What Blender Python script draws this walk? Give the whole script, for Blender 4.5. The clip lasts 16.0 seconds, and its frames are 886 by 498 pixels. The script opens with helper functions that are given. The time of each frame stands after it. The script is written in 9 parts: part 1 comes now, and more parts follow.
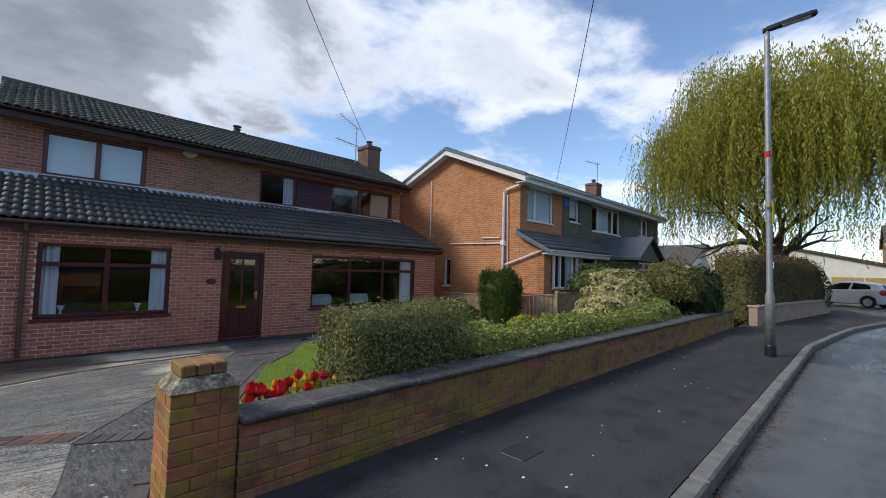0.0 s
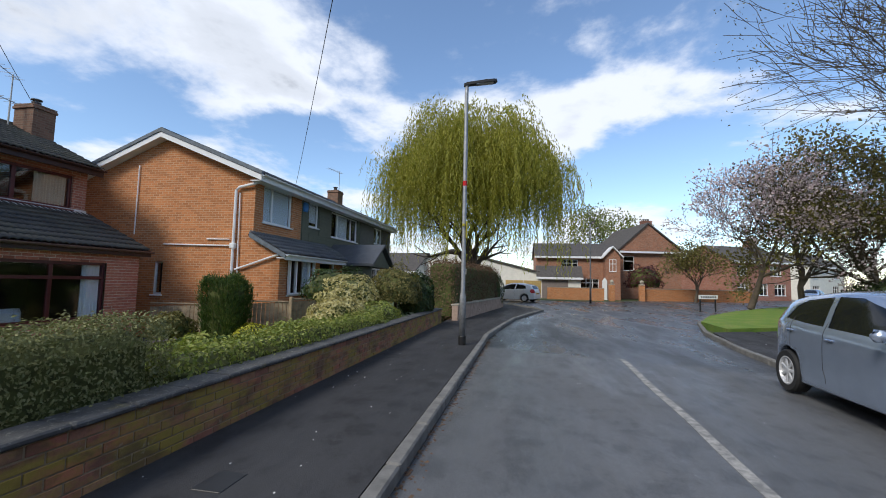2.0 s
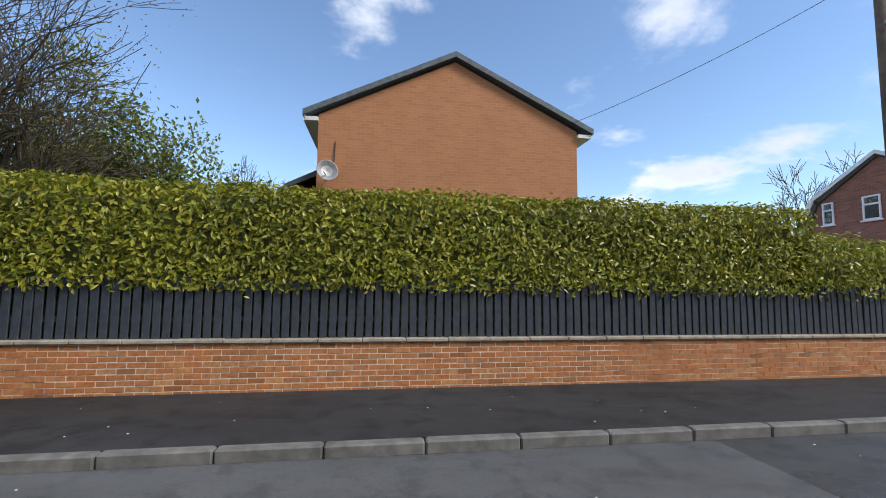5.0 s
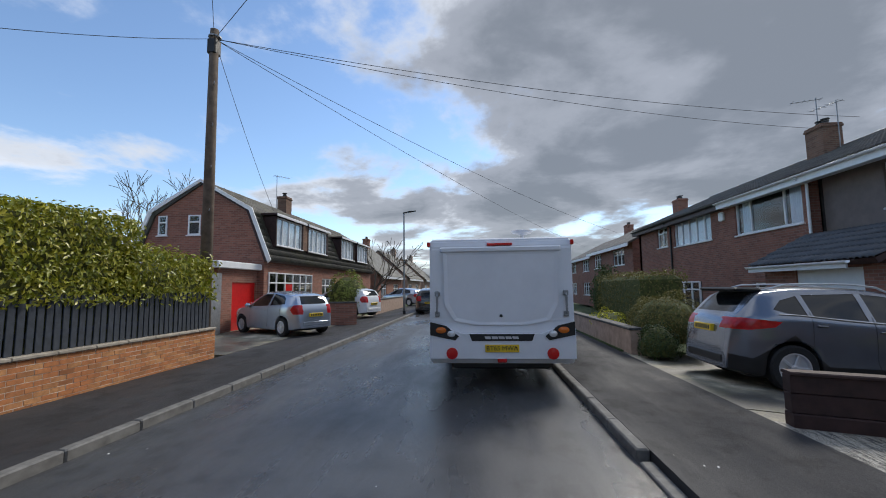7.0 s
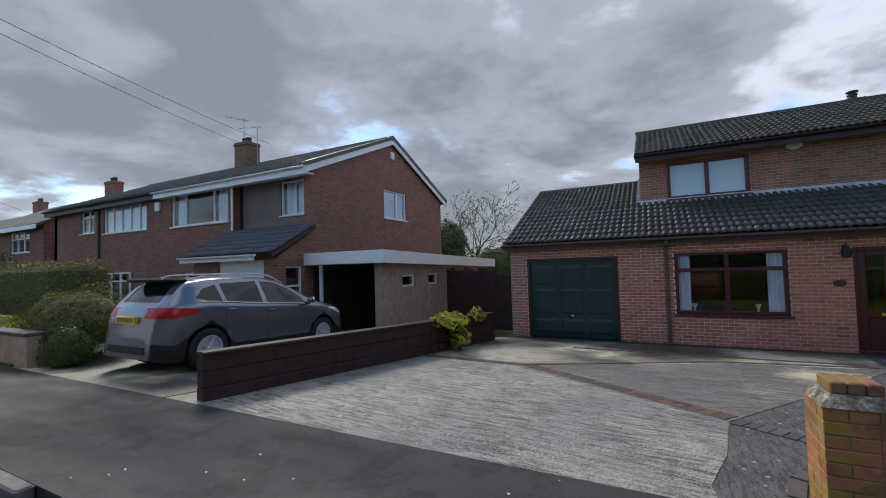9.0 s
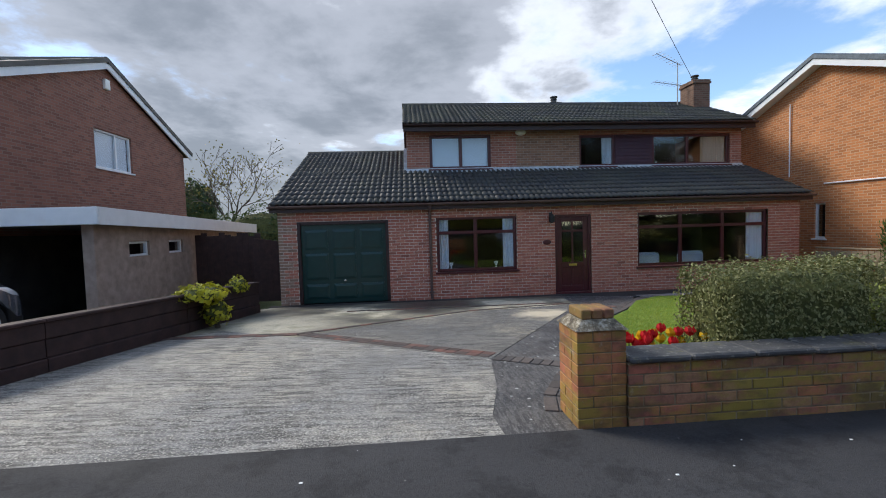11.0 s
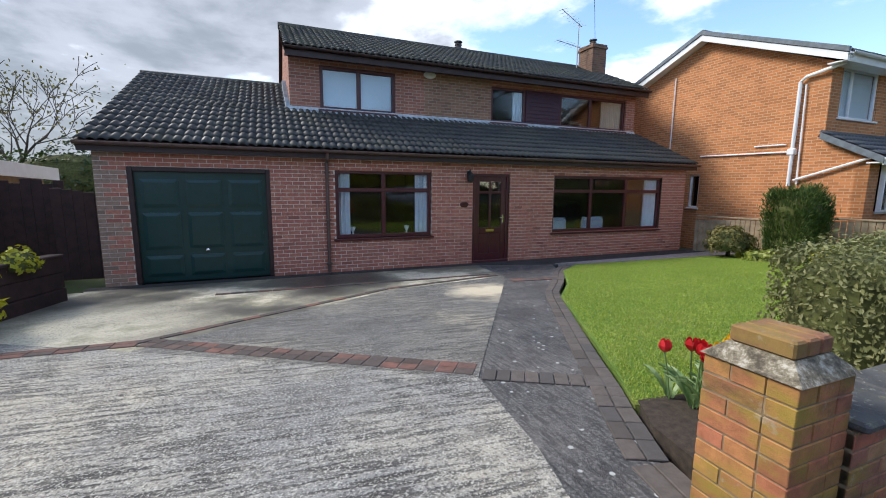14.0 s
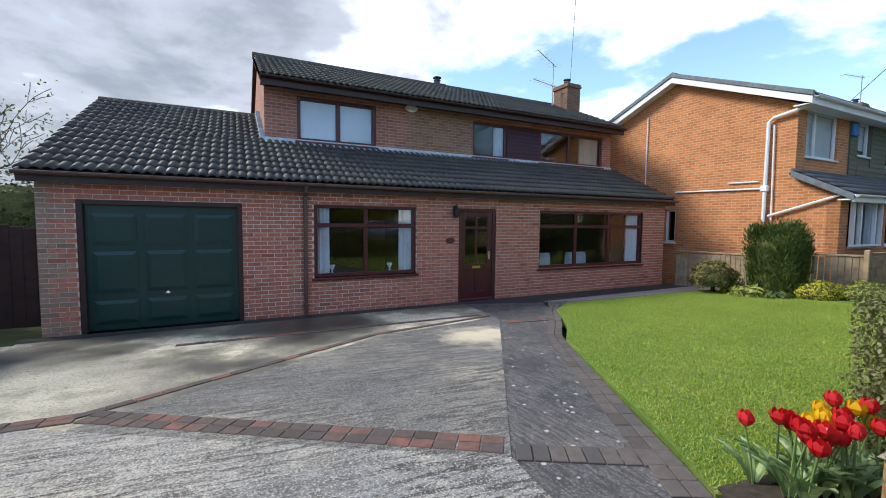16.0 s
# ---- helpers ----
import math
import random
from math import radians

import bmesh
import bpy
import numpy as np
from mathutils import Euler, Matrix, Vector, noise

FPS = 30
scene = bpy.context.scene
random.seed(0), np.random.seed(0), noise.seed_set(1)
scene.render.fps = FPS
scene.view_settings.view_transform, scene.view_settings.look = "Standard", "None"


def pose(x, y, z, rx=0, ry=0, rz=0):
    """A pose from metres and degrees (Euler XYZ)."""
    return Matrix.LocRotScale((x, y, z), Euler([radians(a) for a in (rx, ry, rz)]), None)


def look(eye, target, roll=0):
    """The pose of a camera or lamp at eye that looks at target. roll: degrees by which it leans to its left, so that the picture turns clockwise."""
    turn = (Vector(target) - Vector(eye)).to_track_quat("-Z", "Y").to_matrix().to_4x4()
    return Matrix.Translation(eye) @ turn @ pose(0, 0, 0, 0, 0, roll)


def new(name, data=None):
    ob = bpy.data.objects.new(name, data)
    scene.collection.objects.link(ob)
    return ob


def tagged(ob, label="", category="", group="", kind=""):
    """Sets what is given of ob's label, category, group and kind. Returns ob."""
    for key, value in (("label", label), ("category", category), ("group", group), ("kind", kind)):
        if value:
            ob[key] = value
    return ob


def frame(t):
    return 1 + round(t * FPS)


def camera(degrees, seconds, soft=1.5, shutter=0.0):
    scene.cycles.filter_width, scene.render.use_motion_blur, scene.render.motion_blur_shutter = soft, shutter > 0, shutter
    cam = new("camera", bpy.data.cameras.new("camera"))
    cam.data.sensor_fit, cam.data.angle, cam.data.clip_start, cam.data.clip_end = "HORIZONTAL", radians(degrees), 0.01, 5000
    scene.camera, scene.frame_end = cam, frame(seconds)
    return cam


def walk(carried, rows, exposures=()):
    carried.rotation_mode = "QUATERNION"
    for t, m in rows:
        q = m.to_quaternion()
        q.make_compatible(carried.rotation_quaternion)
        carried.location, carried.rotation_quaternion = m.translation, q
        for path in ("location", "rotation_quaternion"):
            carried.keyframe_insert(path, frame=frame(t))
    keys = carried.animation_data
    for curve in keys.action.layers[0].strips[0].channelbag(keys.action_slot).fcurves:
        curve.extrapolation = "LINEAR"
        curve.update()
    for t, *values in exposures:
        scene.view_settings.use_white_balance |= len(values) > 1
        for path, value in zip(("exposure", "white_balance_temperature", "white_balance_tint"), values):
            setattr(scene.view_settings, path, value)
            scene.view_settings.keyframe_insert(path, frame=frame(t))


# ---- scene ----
cam = camera(93.30, 16.0, soft=1.0)
PATH = [
    (0, (-0.244, 0.713, 1.46), (1.166, 2.128, 1.56), 1.6),
    (0.5, (-0.204, 0.636, 1.473), (1.383, 1.847, 1.587), 1.5),
    (1, (-0.181, 0.566, 1.481), (1.549, 1.561, 1.608), 1.4),
    (1.5, (-0.158, 0.533, 1.485), (1.698, 1.266, 1.626), 1.3),
    (2, (-0.112, 0.551, 1.489), (1.845, 0.932, 1.642), 1.3),
    (2.5, (-0.017, 0.579, 1.491), (1.974, 0.488, 1.656), 1.3),
    (3, (-0.015, 0.475, 1.497), (1.867, -0.179, 1.671), 1.2),
    (3.5, (-0.091, 0.332, 1.5), (1.471, -0.904, 1.675), 1.1),
    (4, (-0.131, 0.128, 1.509), (0.903, -1.576, 1.675), 0.6),
    (4.5, (-0.156, 0.006, 1.522), (0.222, -1.951, 1.69), 0.9),
    (4.7, (-0.18, -0.023, 1.523), (-0.073, -2.013, 1.691), 0.8),
    (6.8, (-0.402, 0.016, 1.632), (-2.344, -0.422, 1.821), -0.5),
    (7, (-0.448, 0.038, 1.625), (-2.432, -0.134, 1.807), -0.7),
    (7.5, (-0.534, 0.061, 1.624), (-2.464, 0.561, 1.783), -1.1),
    (8, (-0.55, 0.145, 1.613), (-2.223, 1.234, 1.747), -1.4),
    (8.5, (-0.492, 0.192, 1.599), (-1.792, 1.707, 1.711), -1.6),
    (9, (-0.47, 0.153, 1.63), (-1.376, 1.934, 1.711), -1.7),
    (9.5, (-0.351, 0.305, 1.639), (-0.915, 2.223, 1.694), -1.5),
    (10, (-0.398, 0.346, 1.612), (-0.659, 2.329, 1.634), -1.4),
    (10.2, (-0.482, 0.37, 1.582), (-0.637, 2.364, 1.577), -1.8),
    (12.3, (-1.012, 1.332, 1.384), (-0.564, 3.272, 1.196), 0.6),
    (12.5, (-1.054, 1.514, 1.372), (-0.563, 3.441, 1.165), 0.7),
    (13, (-1.216, 1.883, 1.41), (-0.633, 3.781, 1.166), 0.6),
    (13.5, (-1.273, 2.163, 1.408), (-0.602, 4.027, 1.133), 0.5),
    (14, (-1.305, 2.494, 1.431), (-0.558, 4.326, 1.141), 0.5),
    (14.5, (-1.363, 2.779, 1.409), (-0.554, 4.589, 1.14), 0.6),
    (15, (-1.439, 3.006, 1.442), (-0.586, 4.801, 1.216), 0.6),
    (15.5, (-1.434, 3.088, 1.464), (-0.554, 4.875, 1.286), 0.6),
    (16, (-1.434, 3.116, 1.474), (-0.546, 4.903, 1.341), 0.6),
]
EXPOSURES = [(0, 0.42), (3, 0.45), (4.5, 0.62), (7, 0.3), (8.5, 0.35), (10, 0.55), (12.5, 0.88), (14, 1.05), (16, 1.1)]
walk(cam, [(t, look(eye, target, roll)) for t, eye, target, roll in PATH], EXPOSURES)

# ---- light: broken cloud, veiled sun from the north-west ----
SUN_AZ, SUN_EL = 304.0, 42.0          # compass: north is +y, clockwise
sun = new("sun", bpy.data.lights.new("sun", "SUN"))
sun.data.energy, sun.data.angle, sun.data.color = 2.2, radians(18), (1.0, 0.95, 0.87)
_d = Vector((math.sin(radians(SUN_AZ)) * math.cos(radians(SUN_EL)), math.cos(radians(SUN_AZ)) * math.cos(radians(SUN_EL)), math.sin(radians(SUN_EL))))
sun.matrix_world = look(_d * 60, (0, 0, 0))
world = bpy.data.worlds.new("sky")
scene.world = world
world.use_nodes = True
wn, wl = world.node_tree.nodes, world.node_tree.links
wn.clear()


def wnode(kind, **inputs):
    n = wn.new(kind)
    for k, v in inputs.items():
        n.inputs[k.replace("_", " ")].default_value = v
    return n


def wmath(op, a, b=0.0):
    n = wn.new("ShaderNodeMath")
    n.operation = op
    for i, v in enumerate((a, b)):
        if isinstance(v, (int, float)):
            n.inputs[i].default_value = v
        else:
            wl.new(v, n.inputs[i])
    return n.outputs[0]


def wramp(fac, stops, mode="EASE"):
    n = wn.new("ShaderNodeValToRGB")
    n.color_ramp.interpolation = mode
    els = n.color_ramp.elements
    while len(els) < len(stops):
        els.new(0.5)
    for e, (p, c) in zip(els, stops):
        e.position = p
        e.color = (*c, 1) if len(c) == 3 else c
    wl.new(fac, n.inputs[0])
    return n.outputs[0]


sky = wn.new("ShaderNodeTexSky")
sky.sky_type, sky.sun_disc = "NISHITA", False
sky.sun_elevation, sky.sun_rotation = radians(SUN_EL), radians(SUN_AZ)
sky.air_density, sky.dust_density, sky.ozone_density = 1.0, 0.1, 3.0
coord = wn.new("ShaderNodeTexCoord")
sep = wn.new("ShaderNodeSeparateXYZ")
wl.new(coord.outputs["Generated"], sep.inputs[0])
height = wmath("MAXIMUM", sep.outputs[2], 0.0)
flat = wmath("ADD", height, 0.16)
comb = wn.new("ShaderNodeCombineXYZ")
wl.new(wmath("DIVIDE", sep.outputs[0], flat), comb.inputs[0])
wl.new(wmath("DIVIDE", sep.outputs[1], flat), comb.inputs[1])
# cover by direction: heavy in the west and north-west, thin in the south, broken in the east
west = wmath("MULTIPLY", sep.outputs[0], -1.0)
big = wnode("ShaderNodeTexNoise", Scale=0.85, Detail=9.0, Roughness=0.56, Distortion=0.25)
wl.new(comb.outputs[0], big.inputs["Vector"])
fine = wnode("ShaderNodeTexNoise", Scale=3.2, Detail=8.0, Roughness=0.6)
wl.new(comb.outputs[0], fine.inputs["Vector"])
shift = wmath("ADD", wmath("MULTIPLY", west, 0.06), wmath("MULTIPLY", sep.outputs[1], 0.12))
dens = wmath("ADD", wmath("ADD", big.outputs[0], wmath("MULTIPLY", wmath("SUBTRACT", fine.outputs[0], 0.5), 0.22)), shift)
cover = wramp(dens, [(0.44, (0, 0, 0)), (0.56, (1, 1, 1))])
puff = wnode("ShaderNodeTexNoise", Scale=1.7, Detail=7.0, Roughness=0.58, Distortion=0.4)
wl.new(comb.outputs[0], puff.inputs["Vector"])
# thick cloud is grey below, thin edges are white
thick = wramp(wmath("ADD", wmath("ADD", dens, wmath("MULTIPLY", wmath("SUBTRACT", puff.outputs[0], 0.5), 0.45)), wmath("MULTIPLY", wmath("ADD", west, wmath("MULTIPLY", sep.outputs[1], 0.85)), 0.165)),
              [(0.50, (0.74, 0.77, 0.83)), (0.60, (0.62, 0.65, 0.70)), (0.72, (0.33, 0.35, 0.39)), (0.9, (0.20, 0.22, 0.25))])
low = wramp(height, [(0.0, (1.0, 1.0, 1.0)), (0.3, (0.94, 0.96, 1.0))])
mixl = wn.new("ShaderNodeMix")
mixl.data_type, mixl.blend_type = "RGBA", "MULTIPLY"
mixl.inputs[0].default_value = 1.0
wl.new(thick, mixl.inputs[6])
wl.new(low, mixl.inputs[7])
bg_sky = wnode("ShaderNodeBackground", Strength=0.15)
wl.new(sky.outputs[0], bg_sky.inputs[0])
bg_cloud = wnode("ShaderNodeBackground", Strength=1.0)
wl.new(mixl.outputs[2], bg_cloud.inputs[0])
mixs = wn.new("ShaderNodeMixShader")
wl.new(wmath("MULTIPLY", cover, 0.97), mixs.inputs[0])
wl.new(bg_sky.outputs[0], mixs.inputs[1])
wl.new(bg_cloud.outputs[0], mixs.inputs[2])
wout = wn.new("ShaderNodeOutputWorld")
wl.new(mixs.outputs[0], wout.inputs[0])

# ---- materials ----
class Mat:
    """A small builder round one node material."""

    def __init__(self, name, color, rough=0.6, metal=0.0, spec=0.5):
        self.m = bpy.data.materials.new(name)
        self.m.use_nodes = True
        self.n, self.l = self.m.node_tree.nodes, self.m.node_tree.links
        self.b = self.n["Principled BSDF"]
        self.b.inputs["Base Color"].default_value = (*color, 1)
        self.b.inputs["Roughness"].default_value = rough
        self.b.inputs["Metallic"].default_value = metal
        self.b.inputs["Specular IOR Level"].default_value = spec
        self.color = None
        self.base = color
        self.tc = self.n.new("ShaderNodeTexCoord")
        self.geo = self.n.new("ShaderNodeNewGeometry")
        self.pos = self.geo.outputs["Position"]
        self.normal = None

    def noise(self, scale, detail=4.0, rough=0.6, vec=None, stretch=None):
        t = self.n.new("ShaderNodeTexNoise")
        t.inputs["Scale"].default_value, t.inputs["Detail"].default_value, t.inputs["Roughness"].default_value = scale, detail, rough
        v = vec or self.pos
        if stretch:
            mp = self.n.new("ShaderNodeMapping")
            mp.inputs["Scale"].default_value = stretch
            self.l.new(v, mp.inputs[0])
            v = mp.outputs[0]
        self.l.new(v, t.inputs["Vector"])
        return t.outputs[0]

    def ramp(self, fac, stops, mode="LINEAR"):
        r = self.n.new("ShaderNodeValToRGB")
        r.color_ramp.interpolation = mode
        els = r.color_ramp.elements
        while len(els) < len(stops):
            els.new(0.5)
        for e, (p, c) in zip(els, stops):
            e.position = p
            e.color = (*c, 1) if isinstance(c, tuple) else (c, c, c, 1)
        self.l.new(fac, r.inputs[0])
        return r.outputs[0]

    def math(self, op, a, b=0.0, clamp=False):
        n = self.n.new("ShaderNodeMath")
        n.operation, n.use_clamp = op, clamp
        for i, v in enumerate((a, b)):
            if isinstance(v, (int, float)):
                n.inputs[i].default_value = v
            else:
                self.l.new(v, n.inputs[i])
        return n.outputs[0]

    def mix(self, fac, a, b, blend="MIX"):
        n = self.n.new("ShaderNodeMix")
        n.data_type, n.blend_type = "RGBA", blend
        for i, v in ((0, fac), (6, a), (7, b)):
            if isinstance(v, (int, float)):
                n.inputs[i].default_value = v
            elif isinstance(v, tuple):
                n.inputs[i].default_value = (*v, 1)
            else:
                self.l.new(v, n.inputs[i])
        return n.outputs[2]

    def hsv(self, col, h=None, v=None):
        n = self.n.new("ShaderNodeHueSaturation")
        self.l.new(col, n.inputs["Color"])
        if h is not None:
            self.l.new(h, n.inputs["Hue"])
        if v is not None:
            self.l.new(v, n.inputs["Value"])
        return n.outputs[0]

    def random(self, lo, hi, island=False):
        if island:
            r = self.geo.outputs["Random Per Island"]
        else:
            r = self.n.new("ShaderNodeObjectInfo").outputs["Random"]
        n = self.n.new("ShaderNodeMapRange")
        n.inputs[3].default_value, n.inputs[4].default_value = lo, hi
        self.l.new(r, n.inputs[0])
        return n.outputs[0]

    def col(self, socket):
        self.l.new(socket, self.b.inputs["Base Color"])
        self.color = socket
        return self

    def rgh(self, socket):
        self.l.new(socket, self.b.inputs["Roughness"])
        return self

    def bump(self, h, strength=0.3, dist=0.01):
        n = self.n.new("ShaderNodeBump")
        n.inputs["Strength"].default_value, n.inputs["Distance"].default_value = strength, dist
        self.l.new(h, n.inputs["Height"])
        if self.normal:
            self.l.new(self.normal, n.inputs["Normal"])
        self.normal = n.outputs[0]
        self.l.new(self.normal, self.b.inputs["Normal"])
        return self

    def axis(self, i):
        s = self.n.new("ShaderNodeSeparateXYZ")
        self.l.new(self.pos, s.inputs[0])
        return s.outputs[i]


def plain(name, color, rough=0.5, metal=0.0, vary=0.12, scale=9.0, bump=0.0, spec=0.5):
    m = Mat(name, color, rough, metal, spec)
    n = m.noise(scale, 5)
    lo, hi = tuple(c * (1 - vary) for c in color), tuple(min(1, c * (1 + vary)) for c in color)
    m.col(m.ramp(n, [(0.3, lo), (0.7, hi)]))
    if bump:
        m.bump(m.noise(scale * 12, 3), bump, 0.004)
    return m.m


def brick_piece(name, a, b, c, island=True, moss=0.0, rough=0.85):
    """Single bricks: tone by piece, mottled face, lime or moss stains."""
    m = Mat(name, a, rough)
    r = m.random(0, 1, island)
    base = m.ramp(r, [(0.0, a), (0.45, b), (0.8, c), (1.0, tuple(x * 0.62 for x in b))])
    n = m.noise(14, 6, 0.7)
    base = m.mix(m.ramp(n, [(0.40, 0.0), (0.66, 0.65)]), base, tuple(x * 0.5 for x in b))
    if moss:
        big = m.noise(1.0, 6, 0.7, stretch=(1.5, 1.5, 3.4))
        base = m.mix(m.math("MULTIPLY", m.ramp(big, [(0.44, 0.0), (0.58, 1.0)]), moss), base, (0.27, 0.215, 0.028))
        dark = m.noise(1.0, 5, 0.6, stretch=(2.2, 2.2, 4.5))
        base = m.mix(m.math("MULTIPLY", m.ramp(dark, [(0.5, 0.0), (0.64, 1.0)]), 0.6), base, (0.062, 0.036, 0.028))
        lime = m.noise(7, 5, 0.75)
        base = m.mix(m.ramp(lime, [(0.60, 0.0), (0.70, 0.5)]), base, (0.42, 0.36, 0.28))
    m.col(base)
    m.bump(m.noise(60, 5, 0.7), 0.5, 0.006)
    return m.m


def brick_wall(name, a, b, mortar):
    """Brickwork on walls that stay far off: courses of 75 mm, on walls along x or y."""
    m = Mat(name, a, 0.88)
    s = m.n.new("ShaderNodeSeparateXYZ")
    m.l.new(m.pos, s.inputs[0])
    cmb = m.n.new("ShaderNodeCombineXYZ")
    m.l.new(m.math("ADD", s.outputs[0], s.outputs[1]), cmb.inputs[0])
    m.l.new(s.outputs[2], cmb.inputs[1])
    t = m.n.new("ShaderNodeTexBrick")
    for k, v in (("Scale", 1.0), ("Mortar Size", 0.0085), ("Mortar Smooth", 0.15), ("Bias", -0.1), ("Brick Width", 0.225), ("Row Height", 0.075)):
        t.inputs[k].default_value = v
    t.inputs["Color1"].default_value, t.inputs["Color2"].default_value, t.inputs["Mortar"].default_value = (*[min(1, x * 1.12) for x in a], 1), (*[x * 0.80 for x in b], 1), (*mortar, 1)
    m.l.new(cmb.outputs[0], t.inputs["Vector"])
    n = m.noise(1.2, 6, 0.65)
    c = m.mix(m.ramp(n, [(0.35, 0.0), (0.7, 0.35)]), t.outputs[0], tuple(x * 0.62 for x in b))
    n2 = m.noise(30, 4)
    c = m.mix(m.ramp(n2, [(0.4, 0.0), (0.8, 0.25)]), c, tuple(min(1, x * 1.35) for x in a))
    m.col(c)
    m.bump(t.outputs["Fac"], -0.5, 0.008)
    m.bump(m.noise(90, 3), 0.25, 0.004)
    return m.m


def asphalt(name, lo, hi, rlo, rhi, grain=0.5, spec=0.4):
    """Worn tarmac, damp in places: stone grain, stains, smooth wet streaks along the street."""
    m = Mat(name, lo, 0.7, 0.0, spec)
    g = m.noise(120, 3, 0.7)
    st = m.noise(0.55, 6, 0.6, stretch=(0.35, 1.0, 1.0))
    c = m.ramp(st, [(0.3, lo), (0.7, hi)])
    c = m.mix(m.ramp(g, [(0.45, 0.0), (0.75, 0.5)]), c, tuple(min(1, x * 2.0) for x in hi))
    c = m.mix(m.ramp(m.noise(2.6, 7, 0.72), [(0.50, 0.0), (0.60, 0.45)]), c, tuple(x * 0.5 for x in lo))
    c = m.mix(m.ramp(m.noise(60, 4, 0.75), [(0.52, 0.0), (0.64, 0.55)]), c, tuple(x * 0.45 for x in lo))
    sp = m.n.new("ShaderNodeTexVoronoi")
    sp.inputs["Scale"].default_value = 5.0
    m.l.new(m.pos, sp.inputs["Vector"])
    c = m.mix(m.ramp(sp.outputs["Distance"], [(0.0, 0.7), (0.045, 0.0)]), c, (0.3, 0.29, 0.27))
    m.col(c)
    m.rgh(m.ramp(m.noise(0.8, 5, 0.6, stretch=(0.3, 1.2, 1.0)), [(0.38, rlo), (0.62, rhi)]))
    m.bump(g, grain, 0.006)
    m.bump(m.noise(40, 4), 0.2, 0.006)
    return m.m


M = {}
M["road"] = asphalt("road_tarmac", (0.046, 0.047, 0.050), (0.080, 0.082, 0.086), 0.17, 0.52, 0.5, 0.5)
M["road_old"] = asphalt("grey_tarmac", (0.080, 0.082, 0.086), (0.125, 0.127, 0.131), 0.28, 0.62, 0.5, 0.5)
M["path"] = asphalt("pavement_tarmac", (0.030, 0.030, 0.032), (0.058, 0.058, 0.061), 0.55, 0.9, 0.9, 0.18)
M["concrete"] = plain("kerb_concrete", (0.155, 0.15, 0.14), 0.8, vary=0.35, scale=6, bump=0.4)
m = Mat("slate_coping", (0.06, 0.06, 0.062), 0.75)
c = m.ramp(m.noise(4, 5), [(0.35, (0.038, 0.038, 0.040)), (0.65, (0.085, 0.085, 0.086))])
c = m.mix(m.ramp(m.noise(22, 5, 0.7), [(0.56, 0.0), (0.66, 0.7)]), c, (0.24, 0.24, 0.21))
c = m.mix(m.ramp(m.noise(6, 5, 0.7), [(0.58, 0.0), (0.7, 0.6)]), c, (0.12, 0.11, 0.03))
m.col(c)
m.bump(m.noise(50, 5, 0.7), 0.5, 0.006)
M["coping"] = m.m
M["coping_pale"] = plain("pale_coping", (0.36, 0.32, 0.26), 0.85, vary=0.3, scale=7, bump=0.4)
M["mortar"] = plain("mortar", (0.66, 0.58, 0.49), 0.92, vary=0.2, scale=20, bump=0.3)
M["mortar_old"] = plain("mortar_old", (0.21, 0.155, 0.095), 0.92, vary=0.45, scale=8, bump=0.3)
M["brick_garden"] = brick_piece("garden_brick", (0.44, 0.140, 0.085), (0.30, 0.125, 0.080), (0.42, 0.22, 0.12), moss=0.8)
M["brick_garden_one"] = brick_piece("garden_brick_single", (0.44, 0.140, 0.085), (0.30, 0.125, 0.080), (0.42, 0.22, 0.12), island=False, moss=0.8)
M["brick_pier_one"] = brick_piece("pier_brick", (0.48, 0.17, 0.09), (0.42, 0.15, 0.075), (0.50, 0.25, 0.075), island=False, moss=0.75)
M["brick_orange"] = brick_piece("orange_brick", (0.56, 0.215, 0.075), (0.49, 0.185, 0.065), (0.60, 0.29, 0.115))
M["brick_orange_one"] = brick_piece("orange_brick_single", (0.56, 0.215, 0.075), (0.49, 0.185, 0.065), (0.60, 0.29, 0.115), island=False)
M["brick_main"] = brick_piece("red_brick", (0.52, 0.185, 0.125), (0.44, 0.150, 0.100), (0.56, 0.235, 0.155))
M["wall_main_x"] = brick_wall("red_brickwork", (0.36, 0.14, 0.095), (0.29, 0.11, 0.075), (0.42, 0.33, 0.27))
M["wall_main_y"] = brick_wall("red_brickwork_side", (0.36, 0.14, 0.095), (0.29, 0.11, 0.075), (0.42, 0.33, 0.27))
M["wall_buff_x"] = brick_wall("brown_brickwork", (0.30, 0.155, 0.095), (0.23, 0.12, 0.075), (0.36, 0.29, 0.23))
M["wall_far"] = brick_wall("brown_red_brickwork", (0.36, 0.155, 0.088), (0.29, 0.125, 0.072), (0.34, 0.26, 0.20))
M["wall_tan"] = brick_wall("tan_brickwork", (0.45, 0.20, 0.095), (0.50, 0.225, 0.108), (0.50, 0.25, 0.13))
M["wall_old_x"] = brick_wall("weathered_brickwork", (0.20, 0.105, 0.07), (0.14, 0.075, 0.05), (0.20, 0.16, 0.12))
M["wall_or_x"] = brick_wall("orange_brickwork", (0.50, 0.19, 0.065), (0.42, 0.155, 0.055), (0.52, 0.36, 0.23))
M["wall_or_y"] = brick_wall("orange_brickwork_side", (0.50, 0.19, 0.065), (0.42, 0.155, 0.055), (0.52, 0.36, 0.23))
M["wall_br_x"] = brick_wall("dark_brickwork", (0.28, 0.115, 0.078), (0.21, 0.088, 0.062), (0.27, 0.19, 0.15))
